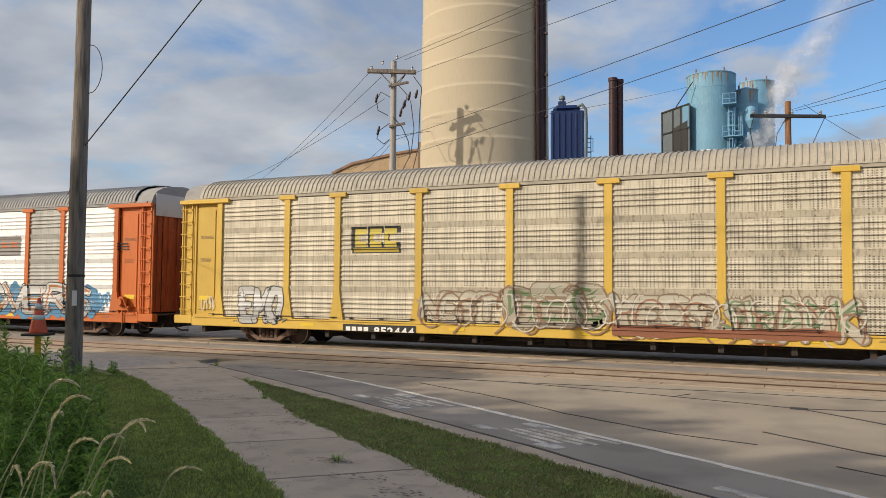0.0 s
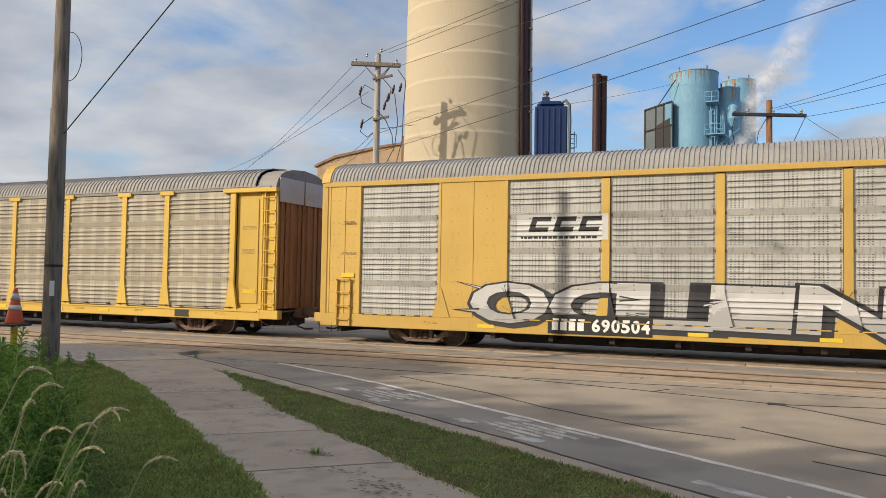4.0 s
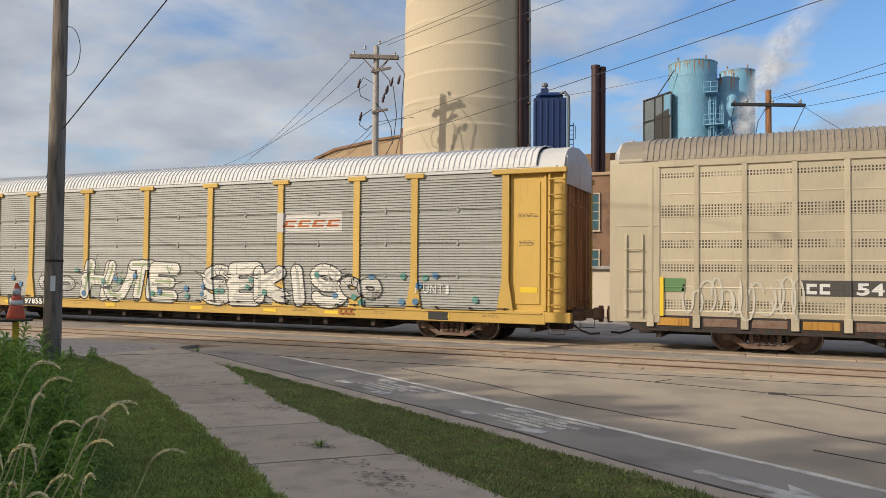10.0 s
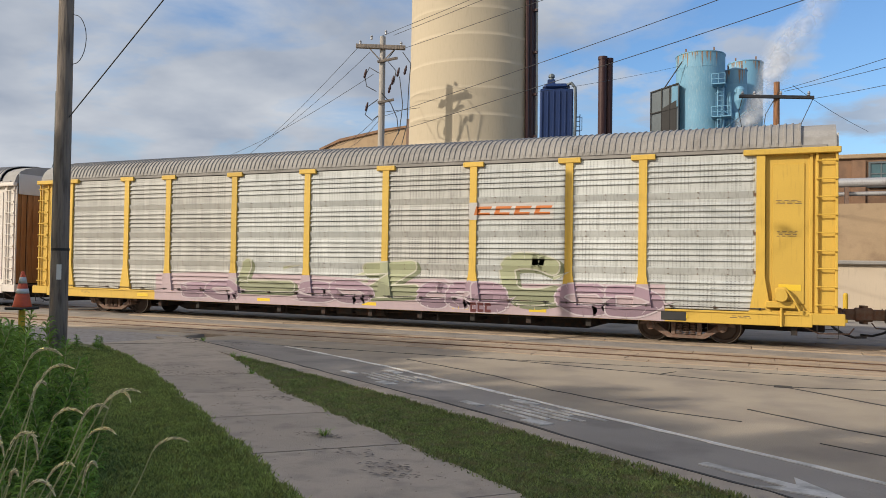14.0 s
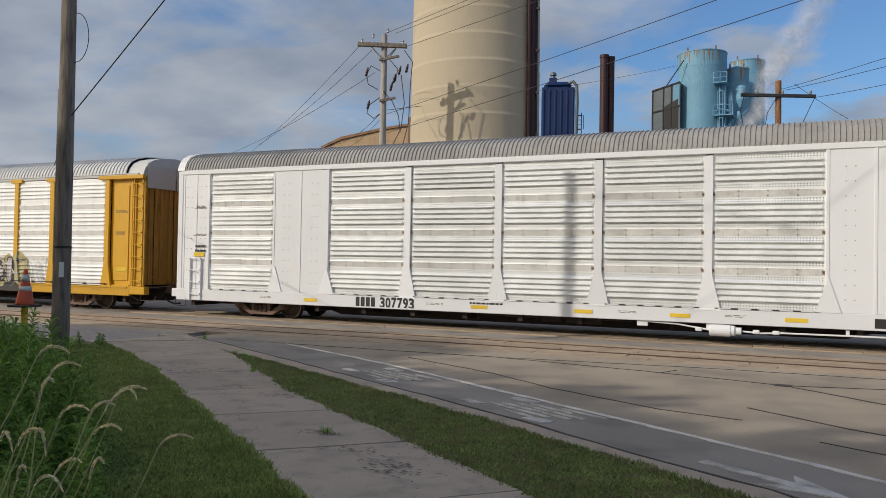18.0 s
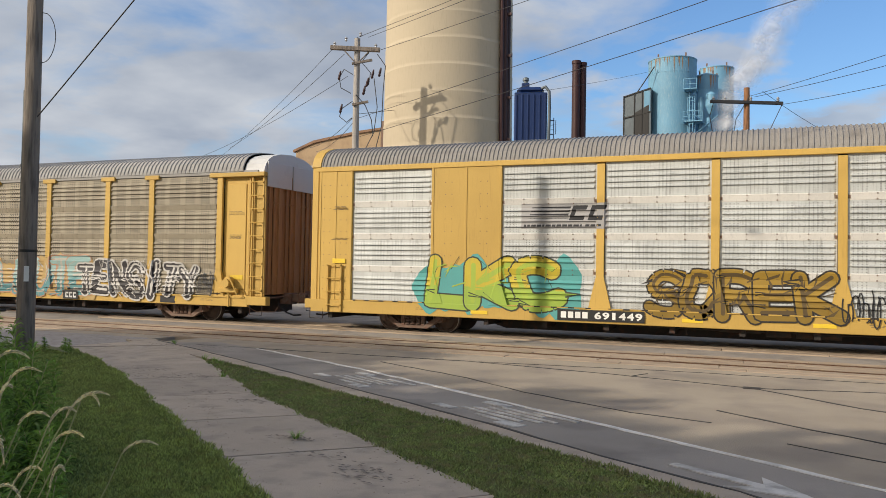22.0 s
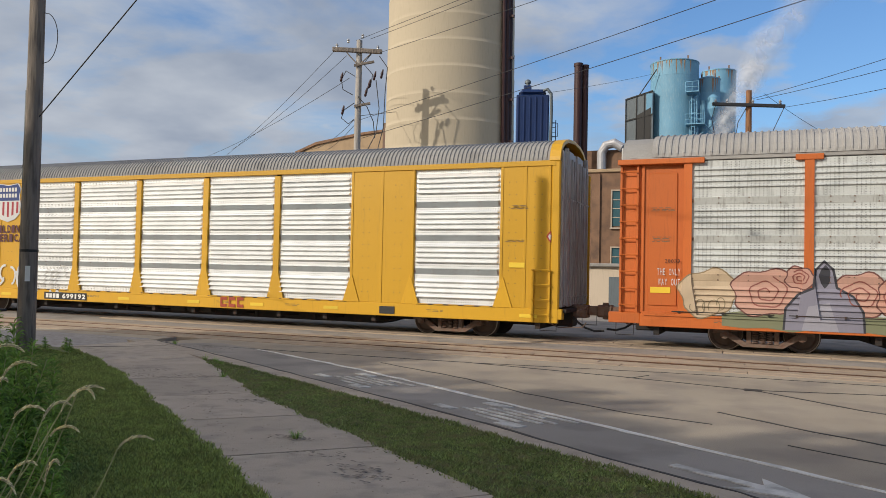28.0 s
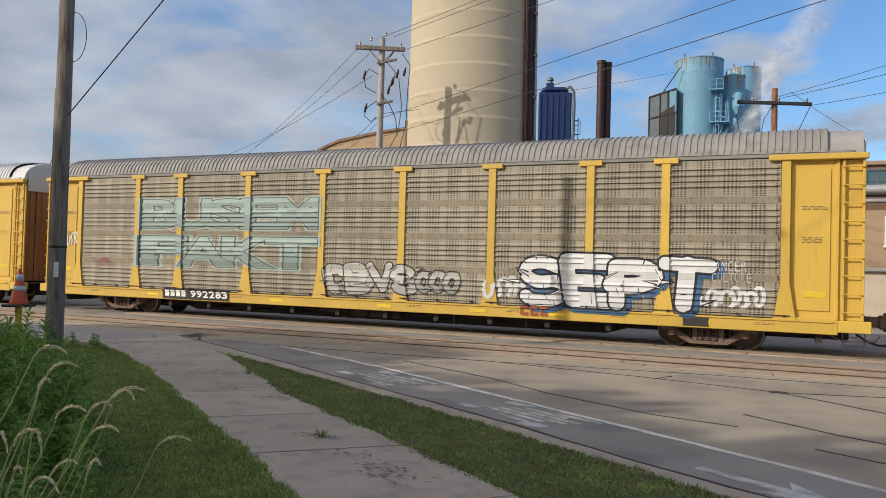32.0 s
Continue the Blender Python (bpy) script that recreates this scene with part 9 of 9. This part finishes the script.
fringe([(-1.0, 2.8), (-4.03, 5.32), (-6.08, 6.88), (-9.37, 9.4), (-11.59, 10.91), (-13.3, 11.9)], 9000, M["grass"], 3)
fringe([(1.2, 3.25), (-2.38, 6.02), (-3.45, 6.8), (-5.95, 8.54), (-9.22, 11.46)], 6000, M["grass_dry"], 4, 0.03)
fringe([(2.0, 4.75), (-0.95, 6.65), (-2.58, 7.69), (-3.86, 8.49), (-6.21, 9.87), (-9.4, 11.7)], 6000, M["grass_dry"], 5, 0.03)


def litter():
    """Dry leaf bits, grit and stems strewn over the sidewalk and along its joints."""
    rnd = random.Random(31)
    s = Shape()
    a, b = Vector((-1.9, 4.4)), Vector((-8.2, 10.4))
    d = (b - a).normalized()
    q = Vector((-d.y, d.x))
    for i in range(600):
        f, e = rnd.random() ** 1.2, rnd.choice((rnd.uniform(-0.75, 0.75), rnd.gauss(0.7, 0.1), rnd.gauss(-0.7, 0.1)))
        p = a + d * (f * (b - a).length) + q * e
        if rnd.random() < 0.4:
            c = Vector((rnd.gauss(0, 0.05), rnd.gauss(0, 0.05)))
            p = p + c
        r, u = rnd.uniform(0.004, 0.015), rnd.uniform(0, 6.28)
        z = gz(p.y) + 0.052 + rnd.uniform(0, 0.004)
        s.add([(p.x + r * math.cos(u), p.y + r * math.sin(u), z), (p.x - 0.35 * r * math.sin(u), p.y + 0.35 * r * math.cos(u), z + 0.006), (p.x - r * math.cos(u), p.y - r * math.sin(u), z), (p.x + 0.35 * r * math.sin(u), p.y - 0.35 * r * math.cos(u), z + 0.002)], [(0, 1, 2, 3)], rnd.randrange(2))
    # trodden heaps where dirt and clippings gather
    for x, y, m, lx in ((-4.24, 6.59, 60, 0.13), (-3.58, 6.12, 26, 0.2), (-3.06, 5.79, 50, 0.18), (-2.92, 5.58, 40, 0.16), (-7.56, 10.6, 40, 0.2), (-6.85, 8.56, 30, 0.2), (-6.01, 8.22, 46, 0.2), (-9.38, 9.93, 60, 0.3), (-8.67, 9.37, 60, 0.3), (-8.0, 9.77, 40, 0.25), (-11.01, 13.58, 90, 0.4), (-12.02, 13.7, 60, 0.3)):
        for i in range(m):
            px, py = x + rnd.gauss(0, lx), y + rnd.gauss(0, lx * 0.45)
            r, u = rnd.uniform(0.006, 0.026), rnd.uniform(-0.5, 0.5)
            z = gz(py) + 0.058 + rnd.uniform(0, 0.003)
            s.add([(px + r * 1.6, py + r * u, z), (px, py + r * 0.4, z + 0.003), (px - r * 1.6, py - r * u, z), (px, py - r * 0.4, z + 0.001)], [(0, 1, 2, 3)], 0)
    tagged(put("leaf_litter", s.mesh("leaf_litter", [M["wood_dark"], M["crossing"]])), "dry leaf bits and grit on the sidewalk", "litter", kind="stuff")


litter()


def weed_mesh(h, leaves, seed):
    """A tall leafy weed: an upright stem thick with lance-shaped leaves that rise, bend over and grow smaller upwards."""
    rnd = random.Random(seed)
    s = Shape()
    lean = (rnd.uniform(-0.2, 0.2), rnd.uniform(-0.2, 0.2))
    top = lambda f: (lean[0] * f * f * h, lean[1] * f * f * h, h * f)
    s.path([top(i / 5) for i in range(6)], 0.006, 4, 1)
    for i in range(leaves):
        f = 0.10 + 0.90 * i / leaves
        a = i * 2.4 + rnd.uniform(-0.3, 0.3)
        ln = (0.21 - 0.13 * f) * rnd.uniform(0.8, 1.3)
        d = Vector((math.cos(a), math.sin(a), 0))
        p = d.cross(Vector((0, 0, 1)))
        b = Vector(top(f))
        up = rnd.uniform(0.35, 0.9)
        w = 0.008 + 0.07 * ln
        m = b + d * ln * 0.35 + Vector((0, 0, ln * up * 0.6))
        n = b + d * ln * 0.75 + Vector((0, 0, ln * up * 0.8))
        e = b + d * ln * 1.05 + Vector((0, 0, ln * (up * 0.7 - 0.1)))
        fold = Vector((0, 0, w * 0.6))
        s.add([b, m + p * w + fold, n + p * w * 0.7 + fold, e, n - p * w * 0.7 + fold, m - p * w + fold, m, n], [(0, 1, 6), (0, 6, 5), (1, 2, 7, 6), (6, 7, 4, 5), (2, 3, 7), (7, 3, 4)], 0)
    return s.mesh("weed", [M["weed"], M["stem"]])


def tuft_mesh(seed, n=70, h=0.55):
    """A clump of long arching grass blades."""
    rnd = random.Random(seed)
    s = Shape()
    for i in range(n):
        a, r = rnd.uniform(0, 6.28), rnd.uniform(0, 0.12)
        b = Vector((r * math.cos(a), r * math.sin(a), 0))
        d = Vector((math.cos(a + rnd.uniform(-0.6, 0.6)), math.sin(a + rnd.uniform(-0.6, 0.6)), 0))
        p = d.cross(Vector((0, 0, 1))) * 0.006
        l = h * rnd.uniform(0.6, 1.2)
        m = b + d * l * 0.25 + Vector((0, 0, l * 0.65))
        e = b + d * l * rnd.uniform(0.5, 0.8) + Vector((0, 0, l * rnd.uniform(0.6, 0.95)))
        s.add([b - p, b + p, m + p, m - p, e], [(0, 1, 2, 3), (3, 2, 4)], 0)
    return s.mesh("grass_tuft", [M["weed"]])


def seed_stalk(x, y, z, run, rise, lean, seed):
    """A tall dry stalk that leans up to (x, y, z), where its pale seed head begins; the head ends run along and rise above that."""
    rnd = random.Random(seed)
    ground = gz(y) + 0.02
    ob = empty("seed_grass", pose(x, y, ground, 0, 0, 24.6 + rnd.uniform(-20, 20)))
    tagged(ob, "tall grass stalk with a drooping pale seed head", "grass stalk", "seeding grass stalks")
    top = z - ground
    foot = -lean * top
    stem = [Vector((foot * (1 - f) ** 1.12, 0.012 * math.sin(4 * f + seed), top * f)) for f in [i / 9 for i in range(10)]]
    a, b = Vector((0, 0, top)), Vector((run, rnd.uniform(-0.02, 0.02), top + rise))
    rise_to = Vector((0.25 * run, 0, top + max(0.04, 0.6 * rise + 0.025)))
    crest = Vector((0.72 * run, 0, top + max(0.035, rise + 0.018)))
    head = []
    for i in range(13):
        t = i / 12
        head.append(a * (1 - t) ** 3 + rise_to * 3 * t * (1 - t) ** 2 + crest * 3 * t * t * (1 - t) + b * t ** 3)
    put("stalk", Shape().path(stem + head[1:3], 0.0022, 5).mesh("stalk", [M["stem"]]), ob)
    s = Shape().path(head, 0.0014, 5)
    for k in range(170):
        f = k / 170 * (len(head) - 1.001)
        i = int(f)
        c = head[i].lerp(head[i + 1], f - i)
        a = rnd.uniform(0, 6.28)
        d = (head[i + 1] - head[i]).normalized()
        q = d.orthogonal().normalized()
        r = q * math.cos(a) + d.cross(q) * math.sin(a)
        w = (0.0018 + 0.0040 * abs(math.sin(k * 0.17 + seed))) * math.sin(math.pi * min(0.98, 0.12 + k / 190)) ** 0.6
        e = c + r * (w + 0.0015) + d * 0.013
        t = d.cross(r) * 0.0026
        s.add([c, c + r * w * 0.6 + t, e, c + r * w * 0.6 - t], [(0, 1, 2, 3)])
    put("seed_head", s.mesh("seed_head", [M["seed"]]), ob, None, "pale straw seed head")


def weeds():
    rnd = random.Random(12)
    kinds = [weed_mesh(1.0, 80, 1), weed_mesh(0.8, 64, 2), weed_mesh(1.15, 96, 3), weed_mesh(0.6, 52, 4)]
    tufts = [tuft_mesh(5), tuft_mesh(6, 90, 0.7), tuft_mesh(7, 60, 0.45)]
    edge = [(-14.6, 11.0), (-13.2, 10.1), (-9.9, 8.15), (-7.4, 6.2), (-6.0, 5.1), (-5.2, 4.4)]

    def spot(d):
        f = rnd.random() ** 0.8 * (len(edge) - 1.001)
        i = int(f)
        x = edge[i][0] + (edge[i + 1][0] - edge[i][0]) * (f - i)
        y = edge[i][1] + (edge[i + 1][1] - edge[i][1]) * (f - i)
        return x - 0.62 * d, y - 0.78 * d

    for i in range(120):
        x, y = spot(rnd.uniform(0.0, 1.7))
        k = rnd.uniform(0.7, 1.05)
        if x < -8.5 and abs(0.608 * x + 0.794 * y) < 0.4:
            k *= 0.5                     # low growth before the marker post
        ob = put("weed", kinds[i % 4], None, pose(x, y, gz(y) + 0.02, rnd.uniform(-8, 8), rnd.uniform(-8, 8), rnd.uniform(0, 360)) @ Matrix.Diagonal((k, k, k, 1)))
        tagged(ob, "leafy green weed growing at the lawn's edge", "weed", "weeds by the lawn")
    for i in range(60):
        x, y = spot(rnd.uniform(0.1, 1.5))
        ob = put("grass_tuft", tufts[i % 3], None, pose(x, y, gz(y) + 0.02, 0, 0, rnd.uniform(0, 360)))
        tagged(ob, "clump of long uncut green grass", "grass", "uncut grass clumps")
    for x, y in ((-13.0, 11.2), (-12.9, 10.8), (-13.6, 10.9), (-12.6, 11.3), (-12.3, 11.1)):
        ob = put("weed", kinds[3], None, pose(x, y, gz(y) + 0.02, 6, -5, 50 * x) @ Matrix.Diagonal((0.55, 0.55, 0.5, 1)))
        tagged(ob, "small leafy weed at the foot of the pole", "weed", "weeds by the lawn")
    for x, y in ((-9.6, 11.75), (-9.2, 11.55), (-12.3, 14.0), (-8.83, 11.22), (-4.23, 6.6), (-7.74, 9.92)):
        ob = put("grass_tuft", tufts[2], None, pose(x, y, gz(y) + 0.03, 0, 0, 50 * x) @ Matrix.Diagonal((0.35, 0.35, 0.25, 1)))
        tagged(ob, "small weed in a pavement crack", "weed", "crack weeds")
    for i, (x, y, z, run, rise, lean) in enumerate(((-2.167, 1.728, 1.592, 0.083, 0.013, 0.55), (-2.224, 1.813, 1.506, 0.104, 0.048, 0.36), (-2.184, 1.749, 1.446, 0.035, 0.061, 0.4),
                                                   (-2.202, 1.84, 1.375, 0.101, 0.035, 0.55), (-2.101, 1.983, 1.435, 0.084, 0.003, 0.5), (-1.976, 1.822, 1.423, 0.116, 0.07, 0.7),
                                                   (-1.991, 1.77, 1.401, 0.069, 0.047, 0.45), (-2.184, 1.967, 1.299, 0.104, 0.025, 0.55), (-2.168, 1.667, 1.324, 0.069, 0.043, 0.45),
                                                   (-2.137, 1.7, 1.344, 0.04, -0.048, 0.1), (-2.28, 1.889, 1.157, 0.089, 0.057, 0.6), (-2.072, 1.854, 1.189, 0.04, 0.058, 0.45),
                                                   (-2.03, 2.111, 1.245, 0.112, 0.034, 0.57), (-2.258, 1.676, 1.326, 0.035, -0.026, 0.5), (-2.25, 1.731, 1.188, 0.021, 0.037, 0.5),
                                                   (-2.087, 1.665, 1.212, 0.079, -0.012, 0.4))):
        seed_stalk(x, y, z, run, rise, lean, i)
    # lower growth round the feet of the stalks
    for i in range(46):
        u, v = rnd.uniform(0, 1), rnd.uniform(-0.35, 0.35)
        x, y = -3.1 - 2.7 * u + 0.6 * v, 2.35 + 2.3 * u + v
        k = rnd.uniform(0.45, 0.75)
        ob = put("weed", kinds[i % 4], None, pose(x, y, gz(y) + 0.02, rnd.uniform(-10, 10), rnd.uniform(-10, 10), rnd.uniform(0, 360)) @ Matrix.Diagonal((k, k, k, 1)))
        tagged(ob, "leafy green weed growing at the lawn's edge", "weed", "weeds by the lawn")


weeds()


def tree_meshes(seed):
    rnd = random.Random(seed)
    trunk = Shape()
    pts = [(0, 0, 0), (0.1, 0.05, 2.0), (0.0, 0.1, 4.2), (0.15, 0.0, 6.5), (0.1, 0.1, 9.0)]
    for i, (a, b) in enumerate(zip(pts, pts[1:])):
        trunk.tube(a, b, 0.34 - 0.07 * i, 0.27 - 0.07 * i, 12)
    limbs = []
    for i in range(11):
        z = 3.2 + i * 0.55
        a = i * 2.4
        r = 4.2 * math.sin(math.pi * min(0.95, (i + 2.5) / 14))
        limbs.append(Shape().path([(0.1, 0.05, z), (r * 0.5 * math.cos(a), r * 0.5 * math.sin(a), z + 1.0), (r * math.cos(a), r * math.sin(a), z + 1.7)], 0.08, 6).mesh("limb", [M["bark"]]))
    crown = Shape()
    clumps = []
    for i in range(70):
        z = rnd.uniform(3.2, 13.0)
        m = 4.6 * math.sqrt(max(0.02, 1 - ((z - 7.5) / 6.0) ** 2))
        a, r = rnd.uniform(0, 6.28), m * math.sqrt(rnd.random())
        clumps.append((r * math.cos(a), r * math.sin(a), z, rnd.uniform(0.6, 1.3)))
    for cx, cy, cz, cr in clumps:
        for j in range(75):
            d = Vector((rnd.gauss(0, 1), rnd.gauss(0, 1), rnd.gauss(0, 0.8))).normalized() * cr * rnd.random() ** 0.4
            n = Vector((rnd.gauss(0, 1), rnd.gauss(0, 1), rnd.gauss(0, 1))).normalized()
            u = n.orthogonal().normalized() * 0.36
            w = n.cross(u)
            c = Vector((cx, cy, cz)) + d
            crown.add([c - u, c + w * 0.6, c + u, c - w * 0.6], [(0, 1, 2, 3)])
    return trunk.mesh("trunk", [M["bark"]], True), limbs, crown.mesh("crown", [M["leaf"]])


def trees():
    """Unseen trees added behind the camera to lay shade over the foreground."""
    trunk, limbs, crown = tree_meshes(3)
    for x, y, k, r in ((-30.0, -8.0, 1.28, 10), (-22.5, -10.5, 1.08, 120), (-19.0, -11.2, 1.0, 185), (-15.5, -11.5, 1.0, 230), (-8.0, -12.5, 1.02, 310), (1.0, -13.0, 1.02, 70)):
        t = empty("tree", pose(x, y, gz(-12) - 0.1, 0, 0, r) @ Matrix.Diagonal((k, k, k, 1)))
        tagged(t, "broad leafy tree added out of view to shade the foreground", "tree", "street trees")
        put("trunk", trunk, t)
        put("crown", crown, t)
        for m in limbs:
            put("limb", m, t)


trees()

# ---- steam over the tanks ----
STEAM = []


def steam():
    m = bpy.data.materials.new("steam")
    m.use_nodes = True
    t = m.node_tree
    t.nodes.remove(t.nodes["Principled BSDF"])
    out = t.nodes["Material Output"]
    co = t.nodes.new("ShaderNodeTexCoord")
    info = t.nodes.new("ShaderNodeObjectInfo")
    far = t.nodes.new("ShaderNodeVectorMath")
    far.operation = "MULTIPLY_ADD"
    t.links.new(info.outputs["Random"], far.inputs[0])
    far.inputs[1].default_value = (40, 25, 60)
    t.links.new(co.outputs["Object"], far.inputs[2])
    n = t.nodes.new("ShaderNodeTexNoise")
    n.inputs["Scale"].default_value, n.inputs["Detail"].default_value, n.inputs["Distortion"].default_value = 0.45, 4.0, 0.5
    t.links.new(far.outputs[0], n.inputs["Vector"])
    # each puff thins out from its middle to its rim
    flat = t.nodes.new("ShaderNodeVectorMath")
    flat.operation = "MULTIPLY"
    flat.inputs[1].default_value = (0.52, 0.0, 0.52)
    t.links.new(co.outputs["Object"], flat.inputs[0])
    ln = t.nodes.new("ShaderNodeVectorMath")
    ln.operation = "LENGTH"
    t.links.new(flat.outputs[0], ln.inputs[0])
    rim = t.nodes.new("ShaderNodeMapRange")
    rim.interpolation_type = "SMOOTHSTEP"
    rim.inputs["From Min"].default_value, rim.inputs["From Max"].default_value, rim.inputs["To Min"].default_value, rim.inputs["To Max"].default_value = 0.15, 0.98, 1.0, 0.0
    t.links.new(ln.outputs["Value"], rim.inputs["Value"])
    w = t.nodes.new("ShaderNodeMapRange")
    w.inputs["From Min"].default_value, w.inputs["From Max"].default_value, w.inputs["To Max"].default_value = 0.20, 0.70, 0.9
    t.links.new(n.outputs["Fac"], w.inputs["Value"])
    r = t.nodes.new("ShaderNodeMath")
    r.operation = "MULTIPLY"
    t.links.new(w.outputs[0], r.inputs[0])
    t.links.new(rim.outputs[0], r.inputs[1])
    lit, thru, clear = t.nodes.new("ShaderNodeBsdfDiffuse"), t.nodes.new("ShaderNodeBsdfTranslucent"), t.nodes.new("ShaderNodeBsdfTransparent")
    lit.inputs["Color"].default_value = thru.inputs["Color"].default_value = (0.84, 0.84, 0.85, 1)
    half, mix = t.nodes.new("ShaderNodeMixShader"), t.nodes.new("ShaderNodeMixShader")
    t.links.new(lit.outputs[0], half.inputs[1])
    t.links.new(thru.outputs[0], half.inputs[2])
    weak = t.nodes.new("ShaderNodeMath")
    weak.operation = "MULTIPLY"
    t.links.new(r.outputs[0], weak.inputs[0])
    t.links.new(info.outputs["Alpha"], weak.inputs[1])
    t.links.new(weak.outputs[0], mix.inputs["Fac"])
    t.links.new(clear.outputs[0], mix.inputs[1])
    t.links.new(half.outputs[0], mix.inputs[2])
    t.links.new(mix.outputs[0], out.inputs["Surface"])
    rnd = random.Random(9)
    plume = empty("steam_plume", pose(-5.2, 84.5, 11.0))
    tagged(plume, "white steam plume drifting up from the tanks", "steam")
    count = 20
    for i in range(count):
        f = i / (count - 1)
        # a billowing shell, open behind
        s = Shape()
        ph = rnd.uniform(0, 50)
        rings, around = 12, 28
        v = [(0, -1.1, 0)]
        for j in range(1, rings + 1):
            q = j / rings
            for c in range(around):
                a = 2 * math.pi * c / around
                p = Vector((2 * q * math.cos(a), 0, 2 * q * math.sin(a)))
                p.y = -1.1 * math.sqrt(max(0.0, 1 - q * q)) + 0.5 * noise.noise(p * 0.9 + Vector((ph, 0, 0))) * (1 - q)
                v.append(p)
        faces = [(0, 1 + c, 1 + (c + 1) % around) for c in range(around)]
        for j in range(rings - 1):
            for c in range(around):
                a, b = 1 + j * around + c, 1 + j * around + (c + 1) % around
                faces.append((a, b, b + around, a + around))
        p = put("puff", s.add(v, faces).mesh("puff", [m], True), plume)
        p.scale = [0.55 + 0.9 * f] * 3
        p.color = (1, 1, 1, 0.95 - 0.5 * f)
        STEAM.append((p, Vector((0.6 * f + 9.6 * f ** 2.0 + rnd.uniform(-0.25, 0.25), rnd.uniform(-1.2, 1.0), 20.5 * f)), i))


steam()


def motions():
    """The train runs from left to right at about sixteen metres a second; its wheels turn with it."""
    times = [2.0 * i for i in range(17)]
    for i, car in enumerate(BUILT):
        walk(car, [(t, pose(-19.92 + HALF - PITCH * i + SLACK[i] + SPEED(t), YC, 0)) for t in times])

    # steam swirls and drifts slowly
    for p, c, i in STEAM:
        walk(p, [(t, Matrix.Translation(c + Vector((0.35 * math.sin(0.4 * t + i), 0.3 * math.cos(0.3 * t + 2 * i), 0.3 * math.sin(0.5 * t + 3 * i)))) @ pose(0, 0, 0, 0, (3 + 0.4 * i) * t, 0)) for t in [4.0 * j for j in range(9)]])


motions()
